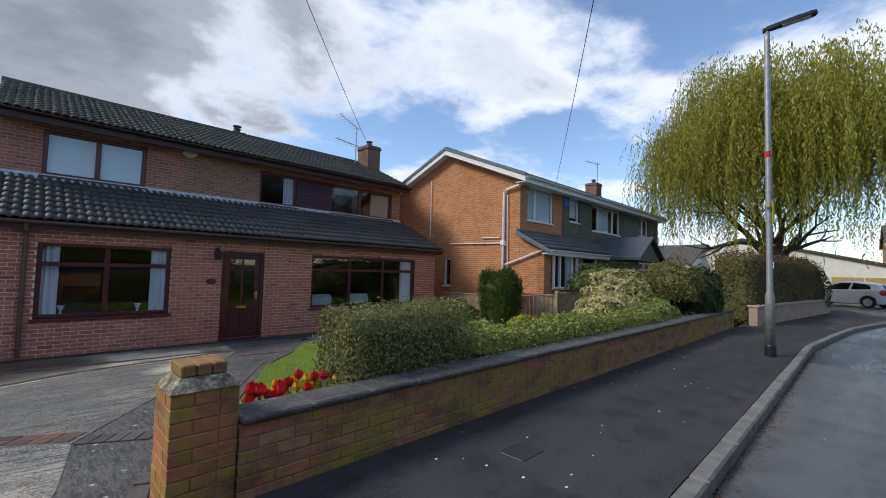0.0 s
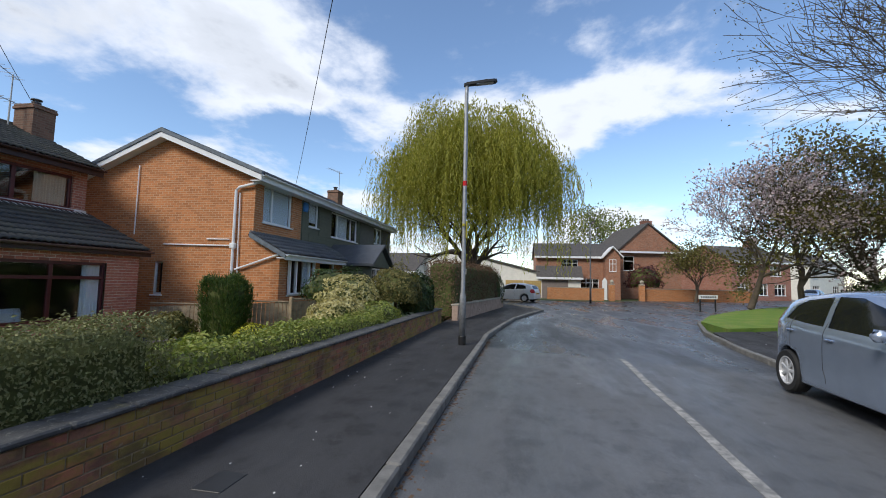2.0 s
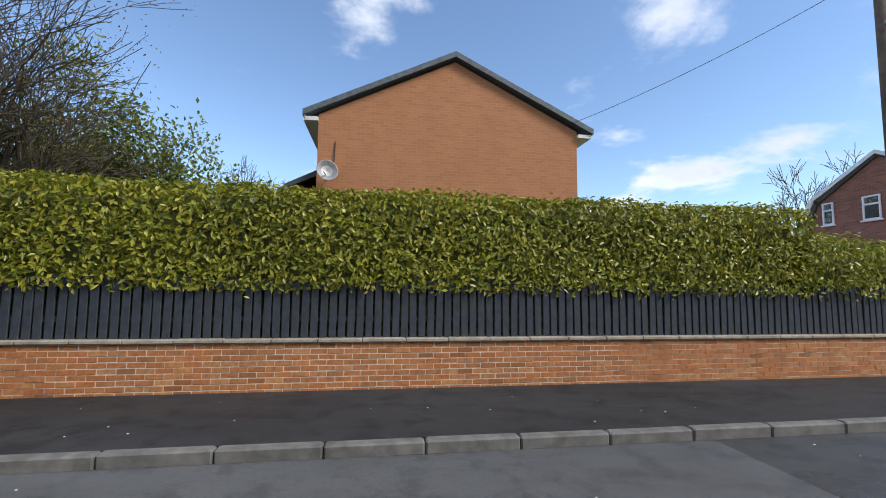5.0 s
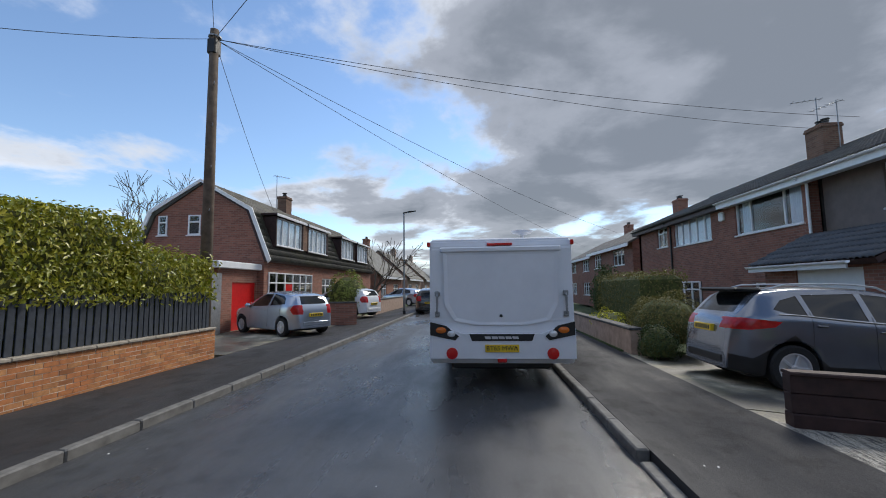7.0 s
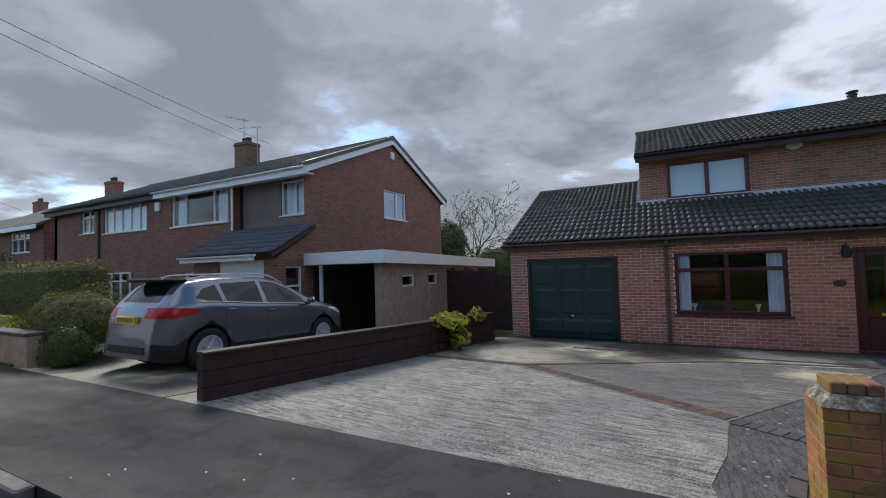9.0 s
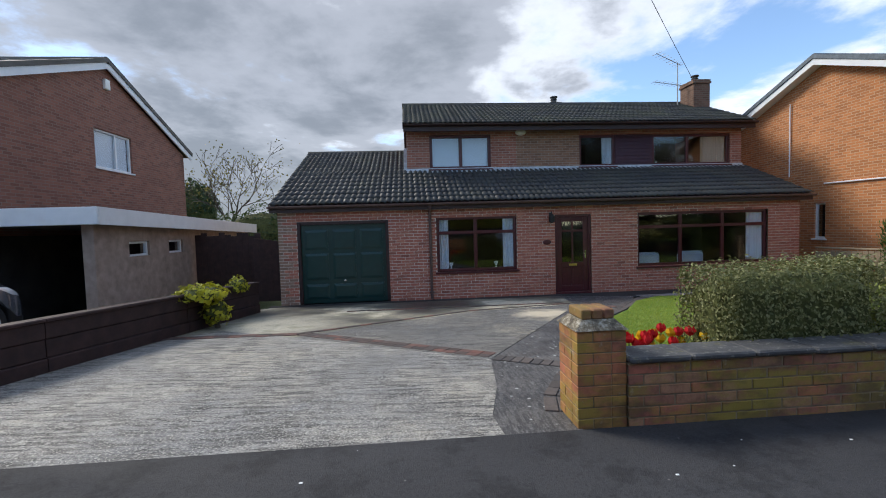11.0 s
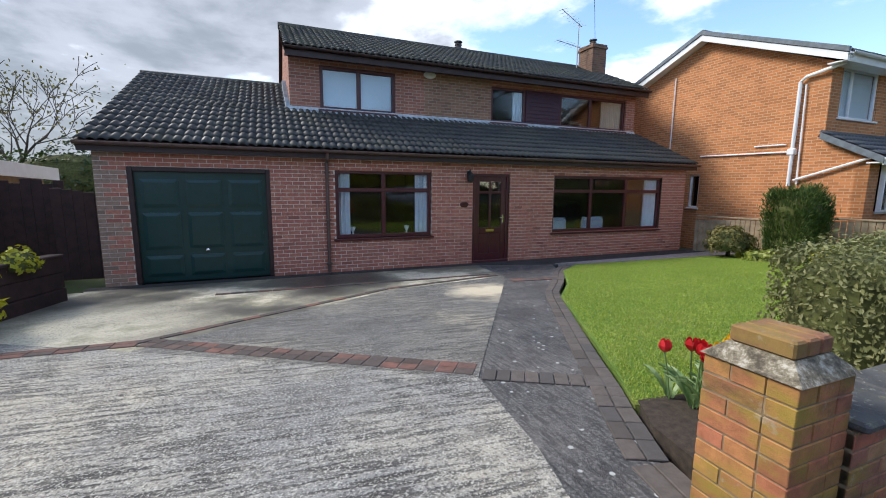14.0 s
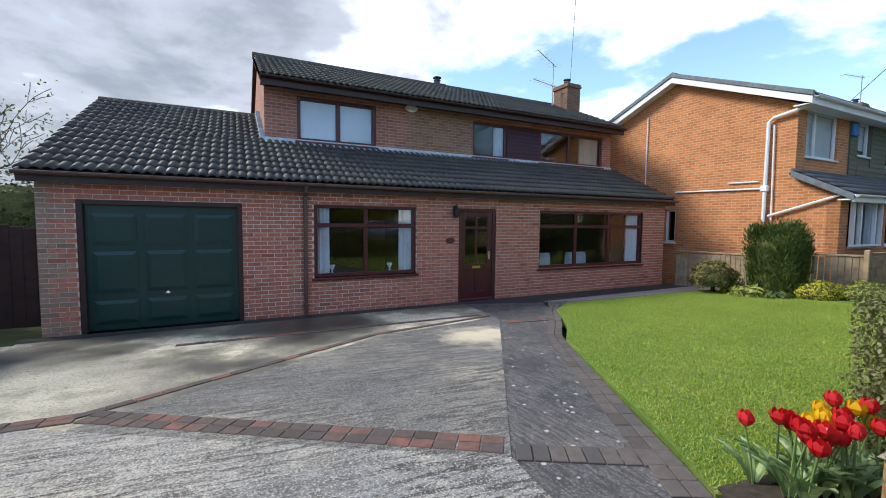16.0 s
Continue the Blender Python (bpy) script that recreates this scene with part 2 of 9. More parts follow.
M["wall_br_y"] = brick_wall("dark_brickwork_side", (0.28, 0.115, 0.078), (0.21, 0.088, 0.062), (0.27, 0.19, 0.15))
M["render_white"] = plain("white_render", (0.72, 0.70, 0.64), 0.9, vary=0.08, scale=3, bump=0.3)
M["render_buff"] = plain("buff_blockwork", (0.37, 0.27, 0.215), 0.9, vary=0.25, scale=5, bump=0.4)
M["render_grey"] = plain("grey_render", (0.20, 0.165, 0.15), 0.85, vary=0.12, scale=4, bump=0.2)
M["white"] = plain("white_plastic", (0.78, 0.79, 0.80), 0.35, vary=0.05, scale=4)
M["maroon"] = plain("maroon_paint", (0.075, 0.012, 0.016), 0.35, vary=0.2, scale=14, bump=0.1)
M["maroon_clad"] = plain("plum_cladding", (0.050, 0.012, 0.024), 0.55, vary=0.2, scale=8, bump=0.1)
M["fascia"] = plain("dark_fascia", (0.035, 0.014, 0.013), 0.5, vary=0.3, scale=7)
M["gutter_brown"] = plain("brown_gutter", (0.11, 0.065, 0.055), 0.4, vary=0.2, scale=12)
M["lead"] = plain("lead_flashing", (0.42, 0.46, 0.50), 0.55, 0.3, vary=0.3, scale=10, bump=0.3)
M["green_door"] = plain("dark_green_paint", (0.006, 0.038, 0.034), 0.32, vary=0.15, scale=6)
M["clad_green"] = plain("grey_green_cladding", (0.105, 0.115, 0.085), 0.6, vary=0.12, scale=5)
M["clad_grey"] = plain("grey_cladding", (0.13, 0.13, 0.125), 0.6, vary=0.12, scale=5)
M["slat"] = plain("slate_grey_paint", (0.040, 0.048, 0.062), 0.55, vary=0.3, scale=12, bump=0.2)
M["chrome"] = plain("chrome", (0.75, 0.75, 0.76), 0.15, 1.0, vary=0.05)
M["brass"] = plain("brass", (0.65, 0.47, 0.16), 0.3, 1.0, vary=0.1)
M["steel"] = plain("galvanised_steel", (0.30, 0.31, 0.32), 0.5, 0.55, vary=0.2, scale=14)
M["black"] = plain("black_plastic", (0.012, 0.012, 0.013), 0.45, vary=0.2)
M["rubber"] = plain("tyre_rubber", (0.016, 0.016, 0.017), 0.8, vary=0.3, scale=20)
# near-black base colour stands in for the shade of unlit rooms
M["room_shade"] = plain("interior_shade", (0.045, 0.038, 0.034), 0.9, vary=0.4, scale=2)
M["curtain"] = plain("pale_curtain", (0.78, 0.82, 0.88), 0.9, vary=0.1, scale=6)
M["curtain_cream"] = plain("cream_curtain", (0.62, 0.55, 0.44), 0.9, vary=0.1, scale=6)
# blinds; the pale blue also imitates sky reflected in the upper-left panes
M["blind"] = plain("blind_sky_tint", (0.72, 0.79, 0.88), 0.85, vary=0.06, scale=5)
M["soil"] = plain("garden_soil", (0.042, 0.030, 0.022), 0.95, vary=0.5, scale=22, bump=0.9)
M["sign_white"] = plain("sign_white", (0.82, 0.82, 0.80), 0.4, vary=0.04)
M["red_plastic"] = plain("red_plastic", (0.55, 0.012, 0.012), 0.25, vary=0.1)
M["yellow"] = plain("yellow_plate", (0.75, 0.50, 0.02), 0.4, vary=0.06)
M["wood_fence"] = plain("pale_fence_timber", (0.33, 0.25, 0.16), 0.85, vary=0.35, scale=5, bump=0.4)
M["wood_dark"] = plain("dark_stained_timber", (0.036, 0.016, 0.014), 0.75, vary=0.4, scale=6, bump=0.35)
M["wood_pole"] = plain("weathered_pole", (0.115, 0.085, 0.062), 0.9, vary=0.4, scale=5, bump=0.5)
M["bark"] = plain("bark", (0.075, 0.058, 0.043), 0.95, vary=0.5, scale=10, bump=0.8)
M["twig"] = plain("twigs", (0.085, 0.068, 0.050), 0.95, vary=0.35, scale=4)
M["roof_far"] = plain("far_roof_tile", (0.075, 0.068, 0.063), 0.85, vary=0.35, scale=5, bump=0.5)
M["roof_slate"] = plain("blue_grey_tile", (0.115, 0.14, 0.165), 0.6, vary=0.3, scale=8, bump=0.4)
M["bluebox"] = plain("blue_alarm_box", (0.02, 0.16, 0.45), 0.4, vary=0.08)
M["glass"] = Mat("window_glass", (0.02, 0.022, 0.024), 0.02, 0.0, 1.0).m


def pane_material():
    """Clear glass: see-through, with the gloss of a pane that grows towards a glancing view."""
    m = bpy.data.materials.new("pane_glass")
    m.use_nodes = True
    n, l = m.node_tree.nodes, m.node_tree.links
    n.remove(n["Principled BSDF"])
    tr, gl, lw, mx = n.new("ShaderNodeBsdfTransparent"), n.new("ShaderNodeBsdfGlossy"), n.new("ShaderNodeLayerWeight"), n.new("ShaderNodeMixShader")
    tr.inputs[0].default_value = (0.90, 0.92, 0.93, 1)
    gl.inputs["Roughness"].default_value = 0.01
    lw.inputs[0].default_value = 0.5
    curve = n.new("ShaderNodeValToRGB")
    els = curve.color_ramp.elements
    els[0].position, els[0].color = 0.0, (0.05, 0.05, 0.05, 1)
    els[1].position, els[1].color = 1.0, (0.9, 0.9, 0.9, 1)
    for p, v in ((0.5, 0.07), (0.75, 0.20), (0.9, 0.5)):
        els.new(p).color = (v, v, v, 1)
    l.new(lw.outputs["Facing"], curve.inputs[0])
    l.new(curve.outputs[0], mx.inputs[0])
    l.new(tr.outputs[0], mx.inputs[1])
    l.new(gl.outputs[0], mx.inputs[2])
    l.new(mx.outputs[0], n["Material Output"].inputs[0])
    return m


M["pane"] = pane_material()


# ---- mesh helpers ----
class Soup:
    """Collects faces, then makes one mesh of them."""

    def __init__(self):
        self.v, self.f, self.mi = [], [], []

    def add(self, verts, faces, mi=0):
        o = len(self.v)
        self.v.extend(verts)
        self.f.extend(tuple(i + o for i in f) for f in faces)
        self.mi.extend([mi] * len(faces))
        return self

    def box(self, x0, x1, y0, y1, z0, z1, mi=0, m=None):
        vs = [(x0, y0, z0), (x1, y0, z0), (x1, y1, z0), (x0, y1, z0), (x0, y0, z1), (x1, y0, z1), (x1, y1, z1), (x0, y1, z1)]
        if m is not None:
            vs = [tuple(m @ Vector(v)) for v in vs]
        return self.add(vs, [(3, 2, 1, 0), (4, 5, 6, 7), (0, 1, 5, 4), (1, 2, 6, 5), (2, 3, 7, 6), (3, 0, 4, 7)], mi)

    def soft(self, x0, x1, y0, y1, z0, z1, b=0.01, mi=0, m=None):
        """A box with its edges taken off."""
        b = min(b, (x1 - x0) * 0.45, (y1 - y0) * 0.45, (z1 - z0) * 0.45)
        vs, ring = [], []
        for z, i in ((z0, b), (z0 + b, 0), (z1 - b, 0), (z1, b)):
            xa, xb, ya, yb = x0 + i, x1 - i, y0 + i, y1 - i
            ring.append([(xa + b, ya, z), (xb - b, ya, z), (xb, ya + b, z), (xb, yb - b, z), (xb - b, yb, z), (xa + b, yb, z), (xa, yb - b, z), (xa, ya + b, z)])
        vs = [v for r in ring for v in r]
        fs = [tuple(range(7, -1, -1)), tuple(range(24, 32))]
        for k in range(3):
            for j in range(8):
                fs.append((k * 8 + j, k * 8 + (j + 1) % 8, (k + 1) * 8 + (j + 1) % 8, (k + 1) * 8 + j))
        if m is not None:
            vs = [tuple(m @ Vector(v)) for v in vs]
        return self.add(vs, fs, mi)

    def tube(self, pts, r, seg=8, mi=0, cap=True):
        """A tube along points; r is one radius or one for each point."""
        n = len(pts)
        rs = r if isinstance(r, (list, tuple)) else [r] * n
        pv = [Vector(p) for p in pts]
        vs, prev = [], None
        for i, p in enumerate(pv):
            d = (pv[min(i + 1, n - 1)] - pv[max(i - 1, 0)]).normalized()
            if prev is None:
                prev = d.orthogonal().normalized()
            u = (prev - d * prev.dot(d))
            u = u.normalized() if u.length > 1e-6 else d.orthogonal().normalized()
            prev = u
            w = d.cross(u)
            for k in range(seg):
                a = 2 * math.pi * k / seg
                vs.append(tuple(p + (u * math.cos(a) + w * math.sin(a)) * rs[i]))
        fs = [(i * seg + k, i * seg + (k + 1) % seg, (i + 1) * seg + (k + 1) % seg, (i + 1) * seg + k) for i in range(n - 1) for k in range(seg)]
        if cap:
            fs.append(tuple(range(seg - 1, -1, -1)))
            fs.append(tuple(range((n - 1) * seg, n * seg)))
        return self.add(vs, fs, mi)

    def prism(self, outline, axis, a, b, mi=0):
        """A flat outline pushed from a to b along an axis (outline in the two other axes, in order)."""
        n = len(outline)

        def at(p, t):
            return {"x": (t, p[0], p[1]), "y": (p[0], t, p[1]), "z": (p[0], p[1], t)}[axis]
        vs = [at(p, a) for p in outline] + [at(p, b) for p in outline]
        fs = [tuple(range(n)), tuple(range(2 * n - 1, n - 1, -1))] + [(i, (i + 1) % n, n + (i + 1) % n, n + i) for i in range(n)]
        return self.add(vs, fs, mi)

    def quad(self, a, b, c, d, mi=0):
        return self.add([a, b, c, d], [(0, 1, 2, 3)], mi)

    def lathe(self, prof, seg=16, centre=(0, 0, 0), mi=0, m=None):
        """Radius and height pairs turned round the z axis."""
        vs = []
        for r, z in prof:
            for k in range(seg):
                a = 2 * math.pi * k / seg
                vs.append((centre[0] + r * math.cos(a), centre[1] + r * math.sin(a), centre[2] + z))
        if m is not None:
            vs = [tuple(m @ Vector(v)) for v in vs]
        n = len(prof)
        fs = [(i * seg + k, i * seg + (k + 1) % seg, (i + 1) * seg + (k + 1) % seg, (i + 1) * seg + k) for i in range(n - 1) for k in range(seg)]
        fs += [tuple(range(seg - 1, -1, -1)), tuple(range((n - 1) * seg, n * seg))]
        return self.add(vs, fs, mi)

    def mesh(self, name, mats, smooth=False):
        me = bpy.data.meshes.new(name)
        me.from_pydata(self.v, [], self.f)
        for m in mats if isinstance(mats, (list, tuple)) else [mats]:
            me.materials.append(m)
        if max(self.mi, default=0):
            me.polygons.foreach_set("material_index", self.mi)
        bm = bmesh.new()
        bm.from_mesh(me)
        bmesh.ops.recalc_face_normals(bm, faces=bm.faces)
        bm.to_mesh(me)
        bm.free()
        if smooth:
            me.shade_smooth()
        me.update()
        return me


def raw_mesh(name, v, f, mats, smooth=False):
    """Many small pieces at once, faces already turned outwards."""
    me = bpy.data.meshes.new(name)
    v = np.asarray(v, dtype=np.float32).reshape(-1, 3)
    f = np.asarray(f, dtype=np.int32)
    k = f.shape[1]
    me.vertices.add(len(v))
    me.vertices.foreach_set("co", v.ravel())
    me.loops.add(f.size)
    me.loops.foreach_set("vertex_index", f.ravel())
    me.polygons.add(len(f))
    me.polygons.foreach_set("loop_start", np.arange(0, f.size, k, dtype=np.int32))
    me.polygons.foreach_set("loop_total", np.full(len(f), k, dtype=np.int32))
    for m in mats if isinstance(mats, (list, tuple)) else [mats]:
        me.materials.append(m)
    me.update(calc_edges=True)
    if smooth:
        me.shade_smooth()
    return me


def part(name, soup, mats, parent=None, label="", kind="", smooth=False, m=None):
    """Links a soup (or a ready mesh) as one mesh object under a thing or a part."""
    me = soup if isinstance(soup, bpy.types.Mesh) else soup.mesh(name, mats, smooth)
    ob = new(name, me)
    if parent is not None:
        ob.parent = parent
    if m is not None:
        ob.matrix_basis = m
    return tagged(ob, label, kind=kind)


def thing(name, label, category, m=None, group="", kind=""):
    ob = new(name)
    ob.empty_display_size = 0.2
    if m is not None:
        ob.matrix_basis = m
    return tagged(ob, label, category, group, kind)


def single(name, soup, mats, label, category="", group="", kind="", smooth=False, m=None):
    me = soup if isinstance(soup, bpy.types.Mesh) else soup.mesh(name, mats, smooth)
    ob = new(name, me)
    if m is not None:
        ob.matrix_basis = m
    return tagged(ob, label, category, group, kind)


BOXF = np.array([(0, 1, 5, 4), (1, 2, 6, 5), (2, 3, 7, 6), (3, 0, 4, 7), (4, 5, 6, 7), (3, 2, 1, 0)])


def boxes_mesh(name, rows, mats):
    """rows: x0 x1 y0 y1 z0 z1 of many boxes."""
    r = np.asarray(rows, dtype=np.float64)
    x0, x1, y0, y1, z0, z1 = r.T
    v = np.stack([np.stack(c, 1) for c in ((x0, y0, z0), (x1, y0, z0), (x1, y1, z0), (x0, y1, z0), (x0, y0, z1), (x1, y0, z1), (x1, y1, z1), (x0, y1, z1))], 1)
    f = (BOXF[None] + (np.arange(len(r)) * 8)[:, None, None]).reshape(-1, 4)
    me = raw_mesh(name, v, f, mats)
    me.shade_flat()
    return me


def brick_rows(a0, a1, z0, z1, holes=(), length=0.215, course=0.075, joint=0.010):
    """Brick outlines (a0, a1, z0, z1) of a stretcher-bond wall, with the openings left out."""
    out = []
    n = int(round((z1 - z0) / course))
    for i in range(n):
        zb = z0 + i * course
        zt = zb + course - joint
        a = a0 - (length + joint) / 2 * (i % 2)
        while a < a1 - 0.02:
            s, e = max(a, a0), min(a + length, a1)
            spans = [(s, e)]
            for h0, h1, g0, g1 in holes:
                if zt > g0 + 0.02 and zb < g1 - 0.02:
                    nxt = []
                    for p, q in spans:
                        if q <= h0 or p >= h1:
                            nxt.append((p, q))
                        else:
                            if p < h0 - 0.02:
                                nxt.append((p, h0))
                            if q > h1 + 0.02:
                                nxt.append((h1, q))
                    spans = nxt
            out.extend((p, q, zb, zt) for p, q in spans if q - p > 0.03)
            a += length + joint
    return out


# ---- ground, road, pavements ----
KN, KS = 1.45, -3.95        # faces of the two kerbs
WN, WS = 3.25, -5.98        # faces of the two garden walls
PAVE = 0.10
FALL0, FALL1, LOW = 3.25, 11.0, -0.33


def drop(y):
    """Height of the front gardens, which fall from the pavement to the houses."""
    if y <= FALL0:
        return PAVE
    return PAVE + (LOW - PAVE) * min(1.0, (y - FALL0) / (FALL1 - FALL0))


def sheet(name, mat, xs, ys, height, label, kind="structure", category="ground"):
    v = [(x, y, height(x, y)) for y in ys for x in xs]
    nx = len(xs)
    f = [(j * nx + i, j * nx + i + 1, (j + 1) * nx + i + 1, (j + 1) * nx + i) for j in range(len(ys) - 1) for i in range(nx - 1)]
    return single(name, raw_mesh(name, v, f, mat), mat, label, category, kind=kind)


def flat_poly(name, pts, z, mat, label, thick=0.06, category="ground", kind="structure"):
    s = Soup()
    s.prism(pts, "z", z - thick, z)
    return single(name, s, mat, label, category, kind=kind)


m = Mat("rough_grass", (0.05, 0.075, 0.02), 0.95)
m.col(m.ramp(m.noise(0.35, 6), [(0.35, (0.035, 0.06, 0.016)), (0.65, (0.075, 0.10, 0.03))]))
m.bump(m.noise(25, 4), 0.6, 0.03)
M["rough_grass"] = m.m
sheet("ground", M["rough_grass"], [-3000, -200, -60, 0, 60, 200, 3000], [-3000, -200, -60, -8, 3.2, 11, 26, 60, 3000],
      lambda x, y: -0.10 if y < 3.3 or y > 50 else -0.50, "open green ground reaching the horizon")

# the street, bending away to the south-east
ROAD = [(-160, KS), (7.5, KS), (11, -4.35), (14.5, -5.0), (18, -6.1), (22, -8.0), (27, -11.3), (33, -16), (45, -27), (62, -43), (72, -37), (56, -21), (46, -12.5),
        (40, -7.5), (37, -3.0), (40, 4), (48, 14), (42, 18), (33, 8), (28, 1.5), (23, -0.5), (17, 0.85), (11.5, KN), (-160, KN)]
flat_poly("road", ROAD, 0.0, M["road"], "dark damp tarmac street with worn streaks", 0.3, "road")
s = Soup()
s.prism([(-3.6, -3.93), (8.2, -3.93), (9.6, 1.43), (-3.6, 1.43)], "z", 0.0, 0.004)
single("road_patch", s, M["road_old"], "older pale grey tarmac patch in the street", "road", kind="structure")

m = Mat("worn_line", (0.35, 0.34, 0.32), 0.8)
wear = m.noise(7, 6, 0.75)
m.col(m.ramp(wear, [(0.4, (0.16, 0.16, 0.16)), (0.6, (0.36, 0.35, 0.33))]))
M["line"] = m.m
s = Soup()
pts = [(x, -1.20 - 0.032 * (x - 3.0) + 0.012 * math.sin(x * 2.1)) for x in np.arange(-1.5, 9.1, 0.3)]
for (xa, ya), (xb, yb) in zip(pts, pts[1:]):
    s.prism([(xa, ya - 0.055), (xb, yb - 0.055), (xb, yb + 0.055), (xa, ya + 0.055)], "z", 0.004, 0.008)
single("road_seam", s, M["line"], "worn pale seam along the middle of the street", "road marking", kind="structure")

# pavements
flat_poly("pavement_north", [(-160, KN + 0.13), (11.4, KN + 0.13), (17, 0.98), (22.6, -0.3), (27.4, 1.7), (31, 6.5), (27, 8), (24.5, 3.2), (13.7, 3.25), (-160, 3.25)],
          PAVE, M["path"], "near-black tarmac pavement beside the garden wall", 0.3, "pavement")
flat_poly("pavement_south", [(-160, WS + 0.02), (8.5, WS + 0.02), (12.5, -6.3), (15, -6.6), (14.3, -5.2), (11, -4.48), (7.5, KS - 0.13), (-160, KS - 0.13)],
          PAVE, M["path"], "dark tarmac pavement under the slatted fence", 0.3, "pavement")
flat_poly("footpath", [(8.5, -5.9), (12.5, -6.3), (15, -6.7), (20, -14), (28, -30), (25, -32), (16, -18), (11, -10), (8.5, -9)], PAVE - 0.004, M["path"],
          "dark tarmac footpath behind the verge", 0.3, "pavement")


def kerb_run(pts, parent, side):
    """Kerb stones, 0.915 m long, set along a line; returns after the line's end."""
    stone = Soup().soft(0, 0.905, 0, 0.125, -0.18, 0.112, 0.016).mesh("kerb_stone", M["concrete"])
    for a, b in zip(pts, pts[1:]):
        d = Vector((b[0] - a[0], b[1] - a[1], 0))
        n = max(1, int(round(d.length / 0.915)))
        ang = math.degrees(math.atan2(d.y, d.x))
        for i in range(n):
            p = Vector((a[0], a[1], 0)) + d * (i / n)
            ob = new("kerb_stone", stone)
            ob.parent = parent
            jig = random.uniform(-0.004, 0.004)
            if side < 0:
                ob.matrix_basis = pose(p.x, p.y, jig, 0, 0, ang) @ pose(0, -0.125, 0) @ Matrix.Diagonal((d.length / n / 0.915, 1, 1, 1))
            else:
                ob.matrix_basis = pose(p.x, p.y, jig, 0, 0, ang) @ Matrix.Diagonal((d.length / n / 0.915, 1, 1, 1))


kerb_n = thing("kerb_north", "row of grey concrete kerb stones edging the pavement", "kerb", kind="structure")
kerb_run([(-40, KN), (-4.6, KN)], kerb_n, 1)
kerb_run([(1.2, KN), (11.3, KN), (14, 1.2), (17, 0.85), (20, 0.2), (22.8, -0.5), (25.5, 0.0), (28, 1.5), (31, 5.2)], kerb_n, 1)
low = Soup().soft(0, 0.905, 0, 0.125, -0.18, 0.03, 0.012).mesh("dropped_kerb_stone", M["concrete"])
for i in range(6):
    ob = new("dropped_kerb_stone", low)
    ob.parent = kerb_n
    ob.matrix_basis = pose(-4.55 + i * 0.955, KN, 0)
kerb_s = thing("kerb_south", "row of grey concrete kerb stones under the brick wall", "kerb", kind="structure")
kerb_run([(-36, KS), (7.5, KS), (11, -4.35), (14.5, -5.0), (18, -6.1), (22, -8.0), (27, -11.3), (33, -16)], kerb_s, -1)

# grass verge inside the bend
m = Mat("lawn_grass", (0.09, 0.19, 0.02), 0.9)
blades = m.noise(160, 3, 0.7)
c = m.ramp(m.noise(1.3, 6, 0.65), [(0.33, (0.125, 0.235, 0.022)), (0.5, (0.18, 0.275, 0.032)), (0.66, (0.27, 0.29, 0.065))])
c = m.mix(m.ramp(m.noise(1.0, 3, 0.6, stretch=(9.0, 1.2, 1.0)), [(0.4, 0.0), (0.65, 0.35)]), c, (0.075, 0.155, 0.018))
m.col(m.mix(m.ramp(blades, [(0.46, 0.0), (0.60, 0.6)]), c, (0.045, 0.11, 0.012)))
m.bump(blades, 0.9, 0.02)
m.bump(m.noise(2, 3), 0.3, 0.06)
M["lawn"] = m.m
flat_poly("grass_verge", [(15.3, -6.0), (18, -6.25), (22, -8.15), (27, -11.45), (33, -16.2), (45, -27.2), (62, -43.2), (56, -50), (36, -30), (20, -14)], 0.14, M["lawn"],
          "short green grass verge inside the bend", 0.3, "grass")
M["lawn_verge"] = M["lawn"]

# damp concrete of the drive with paler spots, raked across in broken ribs
def ribs(m, freq=24.0):
    tilt = m.n.new("ShaderNodeMapping")
    tilt.inputs["Rotation"].default_value = (0, 0, radians(6))
    m.l.new(m.pos, tilt.inputs[0])
    return m.math("ADD", m.math("MULTIPLY", m.noise(1.0, 3, 0.55, tilt.outputs[0], (2.0, freq, 1.0)), 0.65), m.math("MULTIPLY", m.noise(1.0, 3, 0.6, tilt.outputs[0], (7.0, freq * 1.7, 1.0)), 0.35))


def patch(m, x, y, r0, r1):
    """1 inside a ragged spot round a place, 0 outside it."""
    d = m.n.new("ShaderNodeVectorMath")
    d.operation = "DISTANCE"
    d.inputs[1].default_value = (x, y, -0.2)
    m.l.new(m.pos, d.inputs[0])
    e = m.math("ADD", d.outputs["Value"], m.math("MULTIPLY", m.math("SUBTRACT", m.noise(1.3, 5, 0.65), 0.5), 1.6))
    return m.ramp(m.math("DIVIDE", e, r1), [(r0 / r1, 1.0), (1.0, 0.0)])


